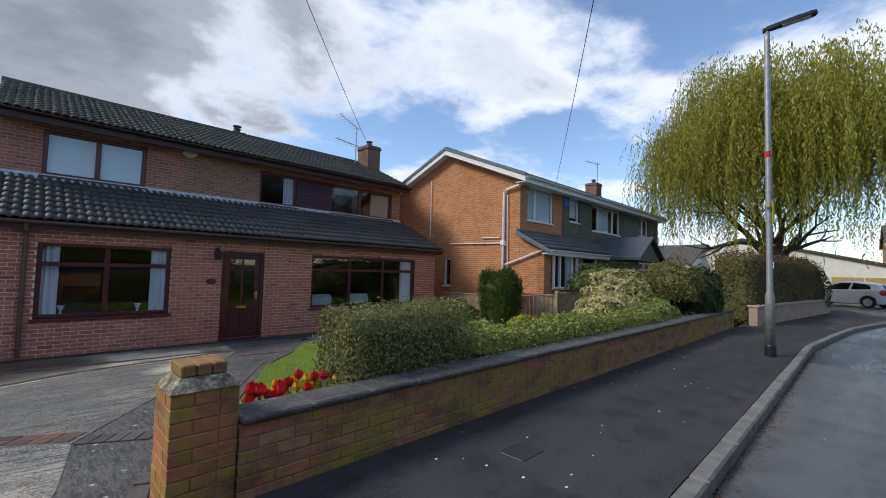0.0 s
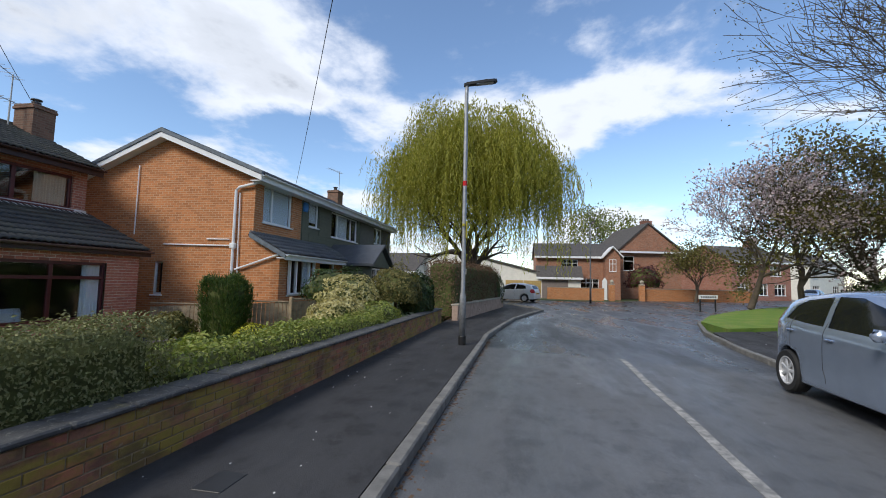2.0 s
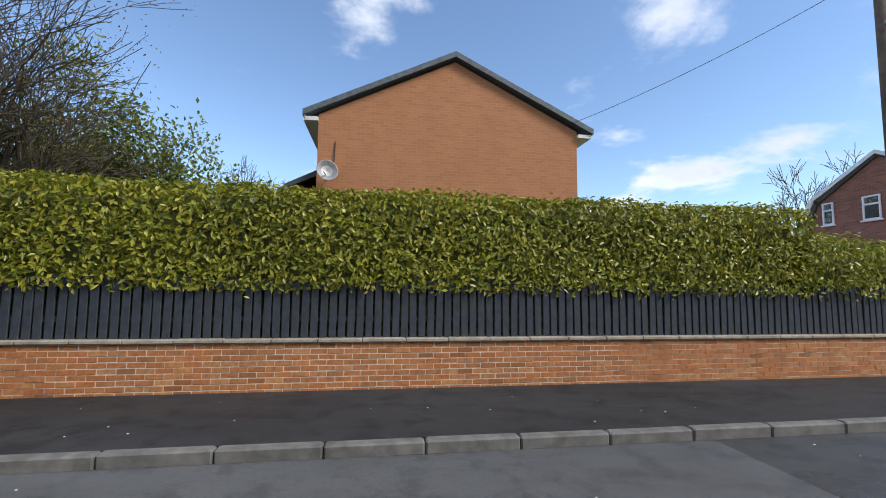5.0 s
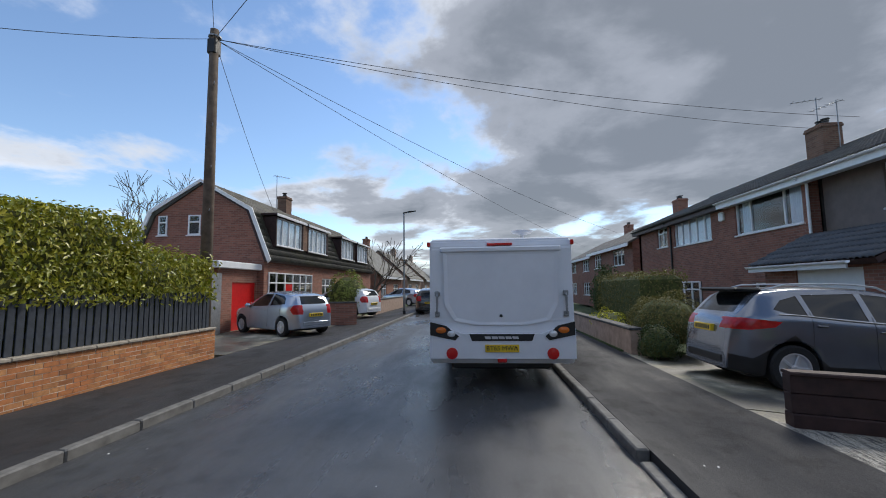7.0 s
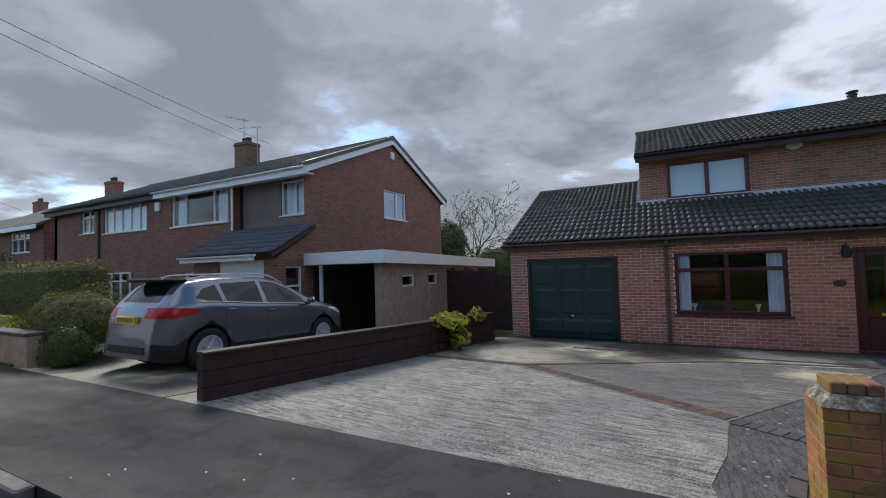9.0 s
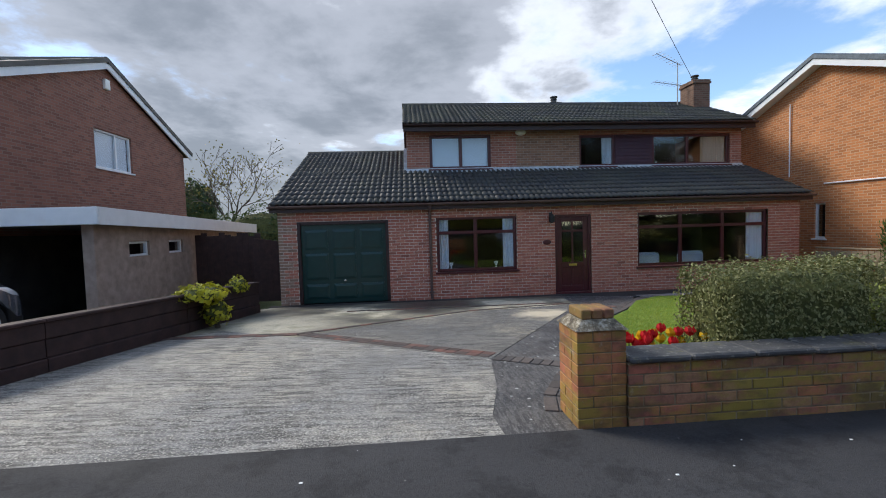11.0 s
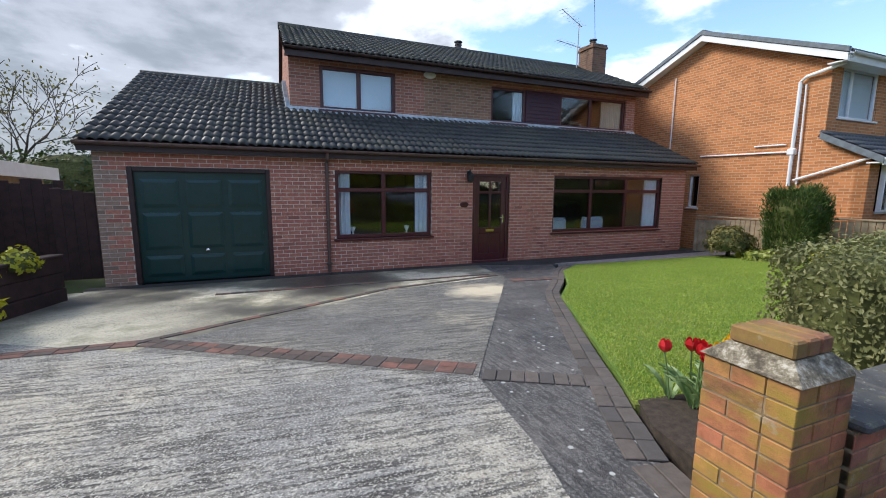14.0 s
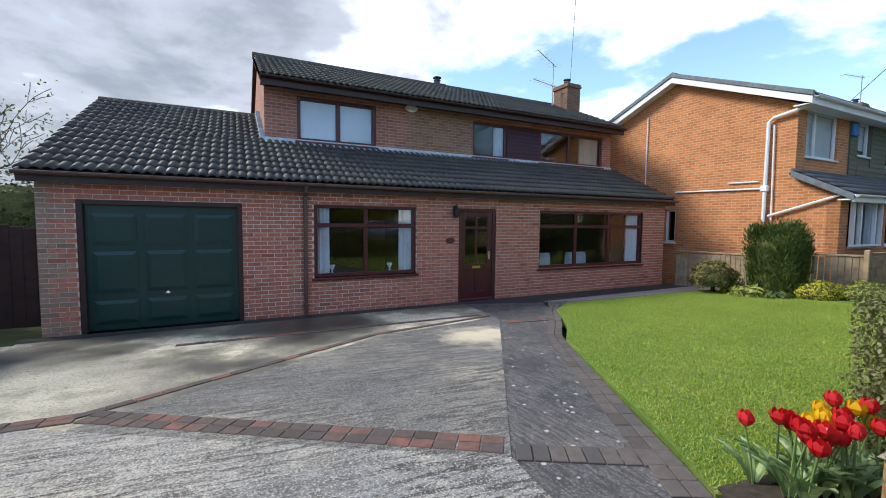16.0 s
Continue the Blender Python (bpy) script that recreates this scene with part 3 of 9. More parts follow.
def ribbed_concrete(name, worn):
    """Raked concrete; worn: 0 pale and dusty, 1 dark, brown and damp."""
    m = Mat(name, (0.30, 0.28, 0.25), 0.75)
    rib = ribs(m, 20.0)
    stain = m.noise(0.42, 7, 0.66)
    grit = m.noise(70, 4, 0.75)
    d = 1 - 0.45 * worn
    c = m.ramp(stain, [(0.32, (0.13 * d, 0.132 * d, 0.136 * d)), (0.44, (0.24 * d, 0.238 * d, 0.232 * d)), (0.55, (0.38 * d, 0.355 * d, 0.305 * d)), (0.70, (0.50, 0.445, 0.335))])
    # groove shade put into the colour: near-black where the ribs dip
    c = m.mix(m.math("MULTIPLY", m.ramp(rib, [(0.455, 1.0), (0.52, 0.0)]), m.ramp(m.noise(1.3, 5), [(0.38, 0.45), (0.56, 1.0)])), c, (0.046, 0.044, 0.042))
    c = m.mix(m.ramp(m.noise(5, 6, 0.75), [(0.50, 0.0), (0.62, 0.6 + 0.3 * worn)]), c, (0.085, 0.079, 0.070))
    c = m.mix(m.ramp(grit, [(0.51, 0.0), (0.60, 0.75 - 0.3 * worn)]), c, (0.62, 0.60, 0.54))
    c = m.mix(m.ramp(m.noise(55, 4, 0.75), [(0.52, 0.0), (0.61, 0.85)]), c, (0.05, 0.048, 0.046))
    if worn:
        # one ragged spot mixed towards pale tan
        c = m.mix(m.math("MULTIPLY", patch(m, 1.85, 8.15, 0.35, 0.8), 0.9), c, (0.62, 0.54, 0.40))
    m.col(c)
    m.rgh(m.ramp(m.noise(0.6, 5), [(0.38, 0.45), (0.6, 0.9)]))
    m.bump(rib, 1.0, 0.06)
    m.bump(grit, 0.7, 0.010)
    return m.m


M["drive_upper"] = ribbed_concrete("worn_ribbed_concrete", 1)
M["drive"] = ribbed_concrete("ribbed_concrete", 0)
m = Mat("smooth_concrete", (0.36, 0.33, 0.27), 0.7)
stain = m.noise(0.55, 6, 0.62)
c = m.ramp(stain, [(0.36, (0.045, 0.043, 0.038)), (0.47, (0.12, 0.112, 0.092)), (0.54, (0.30, 0.275, 0.20)), (0.60, (0.62, 0.56, 0.43))])
# a second tan spot, before the garage
c = m.mix(m.math("MULTIPLY", patch(m, -3.3, 8.3, 0.5, 1.6), 0.85), c, (0.60, 0.55, 0.42))
c = m.mix(m.math("MULTIPLY", m.ramp(m.noise(1.9, 6, 0.7), [(0.52, 0.0), (0.64, 1.0)]), 0.45), c, (0.10, 0.11, 0.045))
c = m.mix(m.ramp(m.noise(45, 5, 0.75), [(0.5, 0.0), (0.62, 0.7)]), c, (0.08, 0.076, 0.07))
m.col(c)
m.rgh(m.ramp(stain, [(0.35, 0.35), (0.55, 0.8)]))
m.bump(m.noise(45, 5), 0.4, 0.008)
M["drive_smooth"] = m.m
m = Mat("tar_strip", (0.03, 0.03, 0.033), 0.6)
spot = m.n.new("ShaderNodeTexVoronoi")
spot.inputs["Scale"].default_value = 9.0
m.l.new(m.pos, spot.inputs["Vector"])
g = m.noise(60, 5, 0.75)
rib = m.noise(1.0, 4, 0.65, stretch=(34.0, 5.0, 1.0))
c = m.ramp(m.noise(1.1, 5), [(0.35, (0.040, 0.041, 0.045)), (0.7, (0.125, 0.115, 0.108))])
c = m.mix(m.ramp(g, [(0.48, 0.0), (0.58, 0.8)]), c, (0.20, 0.195, 0.19))
# the strip's ribs also get painted shade in their dips
c = m.mix(m.math("MULTIPLY", m.ramp(rib, [(0.44, 1.0), (0.52, 0.0)]), 0.6), c, (0.020, 0.020, 0.022))
sel = m.math("MULTIPLY", m.ramp(spot.outputs["Distance"], [(0.13, 1.0), (0.17, 0.0)]), m.ramp(m.noise(4, 2), [(0.47, 0.0), (0.51, 1.0)]))
m.col(m.mix(sel, c, (0.44, 0.45, 0.44)))
m.rgh(m.ramp(m.noise(1.4, 4), [(0.4, 0.4), (0.65, 0.85)]))
m.bump(rib, 0.6, 0.012)
m.bump(g, 0.8, 0.012)
M["tar"] = m.m


def sloped(name, pts, lift, mat, label, category="driveway", parent=None):
    """A flat piece that follows the fall of the garden; cut fine enough to follow the slope's ends."""
    s = Soup()
    n = len(pts)
    top = [(x, y, drop(y) + lift) for x, y in pts]
    bot = [(x, y, drop(y) + lift - 0.12) for x, y in pts]
    s.add(top + bot, [tuple(range(n)), tuple(range(2 * n - 1, n - 1, -1))] + [(i, (i + 1) % n, n + (i + 1) % n, n + i) for i in range(n)])
    if parent is not None:
        return part(name, s, mat, parent)
    return single(name, s, mat, label, category, kind="structure")


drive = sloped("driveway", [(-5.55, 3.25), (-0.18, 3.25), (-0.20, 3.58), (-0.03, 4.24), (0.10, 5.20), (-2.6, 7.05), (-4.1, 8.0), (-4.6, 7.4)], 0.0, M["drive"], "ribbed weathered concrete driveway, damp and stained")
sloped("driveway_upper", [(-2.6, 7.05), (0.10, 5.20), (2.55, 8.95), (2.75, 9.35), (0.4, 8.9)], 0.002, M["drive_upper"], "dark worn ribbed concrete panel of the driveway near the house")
sloped("driveway_back", [(-4.1, 8.0), (-2.6, 7.05), (0.4, 8.9), (2.75, 9.35), (3.0, 11.0), (-4.25, 11.0), (-4.25, 8.4)], -0.002, M["drive_smooth"], "smooth stained concrete apron before the garage")
sloped("tar_path", [(-0.18, 3.25), (0.36, 3.25), (0.36, 3.70), (0.55, 4.05), (0.80, 4.45), (1.0, 4.85), (2.35, 7.3), (3.2, 8.2), (4.2, 9.6), (4.6, 10.3), (3.0, 11.0), (2.75, 9.35), (2.55, 8.95), (0.10, 5.20), (-0.03, 4.24), (-0.20, 3.58)],
       -0.004, M["tar"], "dark speckled asphalt strip beside the lawn", "path")
sloped("drive_apron_west", [(-6.0, 3.25), (-5.55, 3.25), (-4.6, 7.4), (-4.1, 8.0), (-4.25, 10.9), (-4.7, 10.9), (-5.1, 7.0)], -0.003, M["drive_smooth"], "stained concrete strip beside the low dark wall")
sloped("house_plinth_path", [(3.0, 11.0), (4.6, 10.3), (10.6, 10.5), (10.6, 11.3), (-4.3, 11.3), (-4.3, 11.0)], -0.006, M["path"], "dark tarmac path along the house wall", "path")

lawn = sloped("lawn", [(0.80, 4.36), (1.0, 4.2), (1.6, 3.6), (10.6, 3.6), (10.6, 9.6), (4.9, 9.9), (4.1, 9.3), (3.3, 8.15), (2.5, 7.3), (1.12, 4.85)], 0.02, M["lawn"], "close-mown green lawn with yellowed patches", "lawn")
sloped("flower_bed", [(0.50, 3.45), (10.6, 3.45), (10.6, 4.2), (2.2, 4.22), (1.5, 4.28), (0.85, 4.38), (0.66, 4.1)], 0.035, M["soil"], "dark garden soil under the tulips", "soil")
sloped("garden_east", [(10.6, 3.5), (26, 3.5), (26, 8.2), (10.6, 8.2)], 0.02, M["rough_grass"], "grass of the next front garden", "lawn")
sloped("gravel_bed", [(4.7, 10.35), (5.2, 10.0), (10.4, 9.7), (10.4, 10.5)], 0.015, plain("pink_gravel", (0.26, 0.22, 0.21), 0.9, vary=0.6, scale=40, bump=1.0), "pinkish grey gravel strip along the wall", "gravel")
sloped("west_drive", [(-10.6, 3.25), (-6.05, 3.25), (-5.15, 7.0), (-4.75, 10.9), (-11.2, 10.9)], -0.004, M["drive_smooth"], "stained concrete driveway of the semi-detached house")
sloped("west_garden", [(-26, 3.3), (-10.7, 3.3), (-11.3, 9.2), (-26, 9.2)], 0.02, M["rough_grass"], "rough front garden grass", "lawn")
flat_poly("south_drive", [(-24, -14), (-10.0, -12.5), (-10.0, WS), (-24, WS)], 0.105, M["drive_smooth"], "pale stained concrete driveway across the street", 0.2, "driveway")

# ---- houses ----
FACE = {"-y": 0, "+y": 180, "-x": -90, "+x": 90}


def side(face, at):
    """Local frame of a wall: x runs along it, y goes into the house, z is up. `at` is the place of the outer face."""
    r = pose(0, 0, 0, 0, 0, FACE[face])
    return pose(0, at, 0) @ r if face[1] == "y" else pose(at, 0, 0) @ r


def wall(parent, name, m, u0, u1, z0, z1, holes, mat, thick=0.28, gable=None):
    """A wall with openings through it; gable: (u, z) points above its top."""
    s = Soup()
    holes = [(max(h[0], u0), min(h[1], u1), max(h[2], z0), min(h[3], z1)) for h in holes]
    us = sorted({round(v, 4) for v in (u0, u1, *[e for h in holes for e in h[:2]], *([g[0] for g in gable if u0 < g[0] < u1] if gable else []))})
    zs = sorted({round(v, 4) for v in (z0, z1, *[e for h in holes for e in h[2:]])})
    solid = {(i, j) for i in range(len(us) - 1) for j in range(len(zs) - 1)
             if not any(h[0] < (us[i] + us[i + 1]) / 2 < h[1] and h[2] < (zs[j] + zs[j + 1]) / 2 < h[3] for h in holes)}
    at = {}

    def corner(i, j, k):
        if (i, j, k) not in at:
            at[(i, j, k)] = len(s.v)
            s.v.append((us[i], thick * k, zs[j]))
        return at[(i, j, k)]

    def face(*c):
        s.f.append(tuple(corner(*x) for x in c))
        s.mi.append(0)
    for i, j in solid:
        face((i, j, 0), (i + 1, j, 0), (i + 1, j + 1, 0), (i, j + 1, 0))
        face((i, j, 1), (i, j + 1, 1), (i + 1, j + 1, 1), (i + 1, j, 1))
        for di, dj, a, b in ((-1, 0, (i, j), (i, j + 1)), (1, 0, (i + 1, j + 1), (i + 1, j)), (0, -1, (i + 1, j), (i, j)), (0, 1, (i, j + 1), (i + 1, j + 1))):
            if (i + di, j + dj) not in solid and not (gable and dj == 1 and j == len(zs) - 2):
                face((*a, 0), (*b, 0), (*b, 1), (*a, 1))
    if gable:
        # the gable stands on the wall's own top edge
        n = len(zs) - 1
        ids = []
        for u, z in gable:
            hit = [i for i, v in enumerate(us) if abs(v - u) < 0.03 and abs(z - zs[n]) < 0.03]
            ids.append([corner(hit[0], n, k) for k in (0, 1)] if hit else [])
        for q, (u, z) in enumerate(gable):
            if not ids[q]:
                ids[q] = [len(s.v), len(s.v) + 1]
                s.v.extend([(u, 0, z), (u, thick, z)])
        base = [i for i, v in enumerate(us) if 0 < i < len(us) - 1]
        fr, bk = [q[0] for q in ids], [q[1] for q in ids]
        if abs(gable[0][1] - gable[1][1]) < 0.03 and gable[0][0] < gable[1][0]:
            fr = fr[:1] + [corner(i, n, 0) for i in base] + fr[1:]
            bk = bk[:1] + [corner(i, n, 1) for i in base] + bk[1:]
        s.f += [tuple(fr), tuple(reversed(bk))]
        s.mi += [0, 0]
        for q in range(len(ids)):
            a, b = ids[q], ids[(q + 1) % len(ids)]
            if not (abs(gable[q][1] - zs[n]) < 0.03 and abs(gable[(q + 1) % len(ids)][1] - zs[n]) < 0.03):
                s.f.append((a[0], b[0], b[1], a[1]))
                s.mi.append(0)
    return part(name, s, mat, parent, m=m)


def cloth(s, u0, u1, n, z0, z1, folds=7):
    """A hanging curtain with folds."""
    k = folds * 6
    top = [(u0 + (u1 - u0) * i / k, n + 0.035 * math.sin(i * math.pi / 3) + 0.012 * math.sin(i * 1.7), z1) for i in range(k + 1)]
    bot = [(p[0] + 0.015 * math.sin(i * 0.9), p[1] + 0.02 * math.sin(i), z0) for i, p in enumerate(top)]
    s.add(top + bot, [(i, i + 1, k + 2 + i, k + 1 + i) for i in range(k)])


def window(parent, m, u0, u1, z0, z1, splits=(), transom=None, frame_mat="white", room=True, sill=True, curtains=(), curtain_mat="curtain", blind=False, bar=0.055, name="window", depth=0.07, inset=0.05, transoms=()):
    """A glazed opening: frame, panes, sill and what hangs behind it. splits: places of the uprights; curtains: (u0, u1) spans."""
    mat = M[frame_mat]
    s = Soup()
    n0, n1 = inset, inset + depth
    e = 0.008
    loops = [(0, n1), (0, n0 + e), (e, n0), (bar - e, n0), (bar, n0 + e), (bar, n1)]
    for i, n in loops:
        s.v += [(u0 + i, n, z0 + i), (u1 - i, n, z0 + i), (u1 - i, n, z1 - i), (u0 + i, n, z1 - i)]
    for q in range(len(loops)):
        r = (q + 1) % len(loops)
        for k in range(4):
            s.f.append((q * 4 + k, q * 4 + (k + 1) % 4, r * 4 + (k + 1) % 4, r * 4 + k))
            s.mi.append(0)
    w = part(name, s, mat, parent, m=m)
    edges = [u0 + bar / 2, *splits, u1 - bar / 2]
    for u in splits:
        part("mullion", Soup().soft(u - bar * 0.6, u + bar * 0.6, n0 + 0.002, n1 - 0.002, z0 + bar, z1 - bar, 0.008), mat, w)
    spans = list(zip(edges, edges[1:]))
    tr = list(transoms) if transoms else [transom] * len(spans)
    for (a, b), tz in zip(spans, tr):
        if tz:
            part("transom", Soup().soft(a, b, n0 - 0.006, n1 - 0.006, tz - bar * 0.55, tz + bar * 0.55, 0.008), mat, w)
    for (a, b), tz in zip(spans, tr):
        for c, d in ([(z0 + bar, tz), (tz, z1 - bar)] if tz else [(z0 + bar, z1 - bar)]):
            g = Soup().box(a + 0.01, b - 0.01, n1 - 0.032, n1 - 0.022, c, d)
            p = part("pane", g, M["pane"], w)
            p.visible_shadow = False
    if sill:
        part("sill", Soup().soft(u0 - 0.05, u1 + 0.05, -0.05, n1, z0 - 0.05, z0, 0.01), mat, w)
    for a, b in curtains:
        c = Soup()
        cloth(c, a, b, n1 + 0.045, z0 + 0.03, z1 - 0.03, max(3, int((b - a) / 0.08)))
        part("curtain", c, M[curtain_mat], w, smooth=True)
    if blind:
        part("blind", Soup().soft(u0 + bar, u1 - bar, n1 + 0.015, n1 + 0.025, z0 + (z1 - z0) * (0.0 if blind is True else blind), z1 - bar, 0.004), M["blind"], w)
    # box behind the opening, its indoor shade put into the colour
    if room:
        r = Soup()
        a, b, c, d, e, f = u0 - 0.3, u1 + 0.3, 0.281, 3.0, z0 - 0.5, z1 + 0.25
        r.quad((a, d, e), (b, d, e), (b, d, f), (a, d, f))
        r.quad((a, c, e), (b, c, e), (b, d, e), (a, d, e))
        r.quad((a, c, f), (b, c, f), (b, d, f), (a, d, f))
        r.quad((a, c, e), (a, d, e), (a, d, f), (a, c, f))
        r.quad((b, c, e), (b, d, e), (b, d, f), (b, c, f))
        part("room", r, M["room_shade"], parent, m=m)
    return w


TW, TC = 0.30, 0.315        # tile width and the gauge of the courses


def tile_profile(k=7):
    k = 9
    return [(i / (k - 1) * TW, 0.042 * (0.0, 0.72, 1.0, 0.72)[i % 4]) for i in range(k)]


def tile_mesh(mat, name="roof_tile"):
    """One pantile, laid in the plane x (across), y (up the slope), z (off the roof)."""
    pr = tile_profile()
    k = len(pr)
    v = [(x, 0, z + 0.038) for x, z in pr] + [(x, TC + 0.05, z + 0.006) for x, z in pr] + [(x, 0, z + 0.006) for x, z in pr]
    f = [(i, i + 1, k + i + 1, k + i) for i in range(k - 1)] + [(2 * k + i, 2 * k + i + 1, i + 1, i) for i in range(k - 1)]
    return raw_mesh(name, v, f, mat)


def slope_frame(x0, y0, z0, y1, z1, flip=False):
    """Frame of a roof slope that starts at its eave; flip for a slope that faces +y."""
    ang = math.degrees(math.atan2(z1 - z0, abs(y1 - y0)))
    return pose(x0, y0, z0, 0, 0, 180 if flip else 0) @ pose(0, 0, 0, ang, 0, 0)


def tiles_stuff(cols, courses, mat, name="roof_tiles"):
    """Many tiles joined into one mesh: cols are indices across, courses indices up the slope."""
    pr = tile_profile(6)
    k = len(pr)
    v, f = [], []
    for r in courses:
        for c in cols:
            o = len(v)
            ox, oy = c * TW, r * TC
            jz = random.uniform(-0.003, 0.003)
            v += [(ox + x, oy, z + 0.038 + jz) for x, z in pr] + [(ox + x, oy + TC + 0.04, z + 0.006) for x, z in pr] + [(ox + x, oy, z + 0.004) for x, z in pr]
            f += [(o + i, o + i + 1, o + k + i + 1, o + k + i) for i in range(k - 1)] + [(o + 2 * k + i, o + 2 * k + i + 1, o + i + 1, o + i) for i in range(k - 1)]
    return raw_mesh(name, v, f, mat)


def roof_plane(parent, x0, x1, y0, z0, y1, z1, mat, flip=False, tiles=True, thick=0.12):
    """A roof slope from its eave (y0, z0) to its ridge (y1, z1): a boarded deck and tiles on it."""
    w = x1 - x0
    fr = slope_frame(x1 if flip else x0, y0, z0, y1, z1, flip)
    length = math.hypot(y1 - y0, z1 - z0)
    roof = part("roof", Soup().box(0, w, 0, length, -thick, 0.0), M["fascia"], parent, m=fr)
    if tiles:
        n, c = int(round(w / TW)), int(length / TC) + 1
        me = tiles_stuff(range(n), range(c), mat)
        ob = part("roof_tiles", me, mat, roof, kind="stuff")
        ob.matrix_basis = Matrix.Diagonal((w / (n * TW), length / (c * TC), 1, 1))
    return roof


def tile_mat(name, lo, hi, moss):
    mm = Mat(name, lo, 0.62)
    a = mm.noise(1.1, 6, 0.65)
    cc = mm.ramp(mm.random(0, 1, True), [(0.0, lo), (1.0, hi)])
    cc = mm.mix(mm.math("MULTIPLY", mm.ramp(a, [(0.45, 0.0), (0.65, 1.0)]), moss), cc, (0.075, 0.075, 0.038))
    g = mm.noise(45, 5, 0.7)
    cc = mm.mix(mm.ramp(g, [(0.55, 0.0), (0.75, 0.4)]), cc, tuple(x * 2.4 for x in hi))
    mm.col(cc)
    mm.rgh(mm.ramp(mm.noise(2.0, 4), [(0.35, 0.44), (0.65, 0.70)]))
    mm.bump(g, 0.35, 0.006)
    return mm.m


M["tile_dark"] = tile_mat("dark_concrete_tile", (0.013, 0.014, 0.016), (0.026, 0.028, 0.029), 0.25)
M["tile_old"] = tile_mat("lichened_tile", (0.028, 0.027, 0.024), (0.052, 0.049, 0.041), 0.6)
M["tile_brown"] = tile_mat("brown_tile", (0.055, 0.048, 0.042), (0.095, 0.085, 0.075), 0.3)
M["tile_slate"] = tile_mat("slate_grey_tile", (0.045, 0.050, 0.060), (0.075, 0.082, 0.095), 0.05)


def chimney(parent, x, y, z0, z1, w, d, mat, pots=1):
    s = Soup()
    s.box(x - w / 2, x + w / 2, y - d / 2, y + d / 2, z0, z1 - 0.15)
    s.soft(x - w / 2 - 0.04, x + w / 2 + 0.04, y - d / 2 - 0.04, y + d / 2 + 0.04, z1 - 0.15, z1 - 0.07, 0.01)
    s.soft(x - w / 2 - 0.02, x + w / 2 + 0.02, y - d / 2 - 0.02, y + d / 2 + 0.02, z1 - 0.07, z1, 0.01)
    ch = part("chimney", s, mat, parent)
    for i in range(pots):
        px = x + (i - (pots - 1) / 2) * 0.28
        part("chimney_pot", Soup().lathe([(0.11, 0), (0.10, 0.12), (0.12, 0.13), (0.12, 0.16), (0.08, 0.17), (0.08, 0.2), (0.14, 0.22), (0.14, 0.25)], 14, (px, y, z1)), M["coping"], ch, smooth=False)
    return ch


def aerial(x, y, z0, h, yaw, parent, bars=9, length=1.1, tilt=0):
    """A Yagi aerial on a pole."""
    s = Soup()
    s.tube([(x, y, z0), (x, y, z0 + h)], 0.018, 6)
    c, d = math.cos(radians(yaw)), math.sin(radians(yaw))
    zt = z0 + h - 0.08
    s.tube([(x - c * 0.2, y - d * 0.2, zt), (x + c * length, y + d * length, zt + tilt)], 0.012, 5)
    for i in range(bars):
        q = -0.15 + (length + 0.1) * i / (bars - 1)
        px, py, pz = x + c * q, y + d * q, zt + tilt * max(0, q) / length
        s.tube([(px + d * 0.2, py - c * 0.2, pz), (px - d * 0.2, py + c * 0.2, pz)], 0.007, 4)
    return part("aerial", s, M["steel"], parent)


def gutter(parent, m, u0, u1, n, z, mat):
    """A half-round gutter along an eave."""
    s = Soup()
    k = 7
    pr = [(n - 0.055 * math.cos(math.pi * i / k), z - 0.055 * math.sin(math.pi * i / k)) for i in range(k + 1)]
    pr += [(a - (a - n) * 0.12, b + 0.004) for a, b in reversed(pr)]
    s.prism(pr, "x", u0, u1)
    return part("gutter", s, mat, parent, m=m)


# main house: long low front, upper storey set back, lean-to roof between
YF, YU = 11.30, 13.48
main = thing("house", "red brick dormer house with dark pantiles and maroon joinery", "house")
mf, mu = side("-y", YF), side("-y", YU)
HOLES = [(-3.60, -1.32, LOW - 0.1, 1.75), (-0.10, 2.00, 0.36, 1.777), (3.02, 4.00, LOW - 0.1, 1.76), (5.28, 8.99, 0.318, 1.765)]
wall_main = wall(main, "front_wall", mf, -4.06, 9.92, LOW - 0.25, 2.10, HOLES, M["mortar"], 0.28)
wall(main, "side_wall", side("-x", -4.06), -18.6, -YF - 0.002, LOW - 0.25, 2.10, [], M["render_buff"], 0.25,
     gable=[(-18.6, 2.10), (-YF, 2.10), (-15.6, 4.05)])
wall(main, "side_wall", side("+x", 9.92), YF + 0.002, 13.48, LOW - 0.25, 2.10, [], M["wall_main_y"], 0.25, gable=[(YF, 2.10), (13.48, 2.10), (13.48, 3.05)])
wall(main, "back_wall", side("+y", 18.6), -9.9, 4.0, LOW - 0.25, 4.6, [], M["wall_main_x"], 0.25)
UH = [(-0.10, 1.80, 3.31, 4.35), (4.62, 9.64, 3.31, 4.30)]
wall(main, "upper_wall", mu, -0.547, 9.767, 2.7, 4.62, UH + [(2.6, 4.62, 2.7, 4.62)], M["wall_main_x"], 0.25)
wall(main, "upper_wall", mu, 2.6, 4.62, 2.7, 4.62, [], M["wall_buff_x"], 0.25)
wall(main, "upper_side_wall", side("-x", -0.80), -18.6, -YU, 2.2, 4.62, [], M["wall_main_y"], 0.25, gable=[(-18.6, 4.62), (-YU, 4.62), (-16.05, 5.85)])
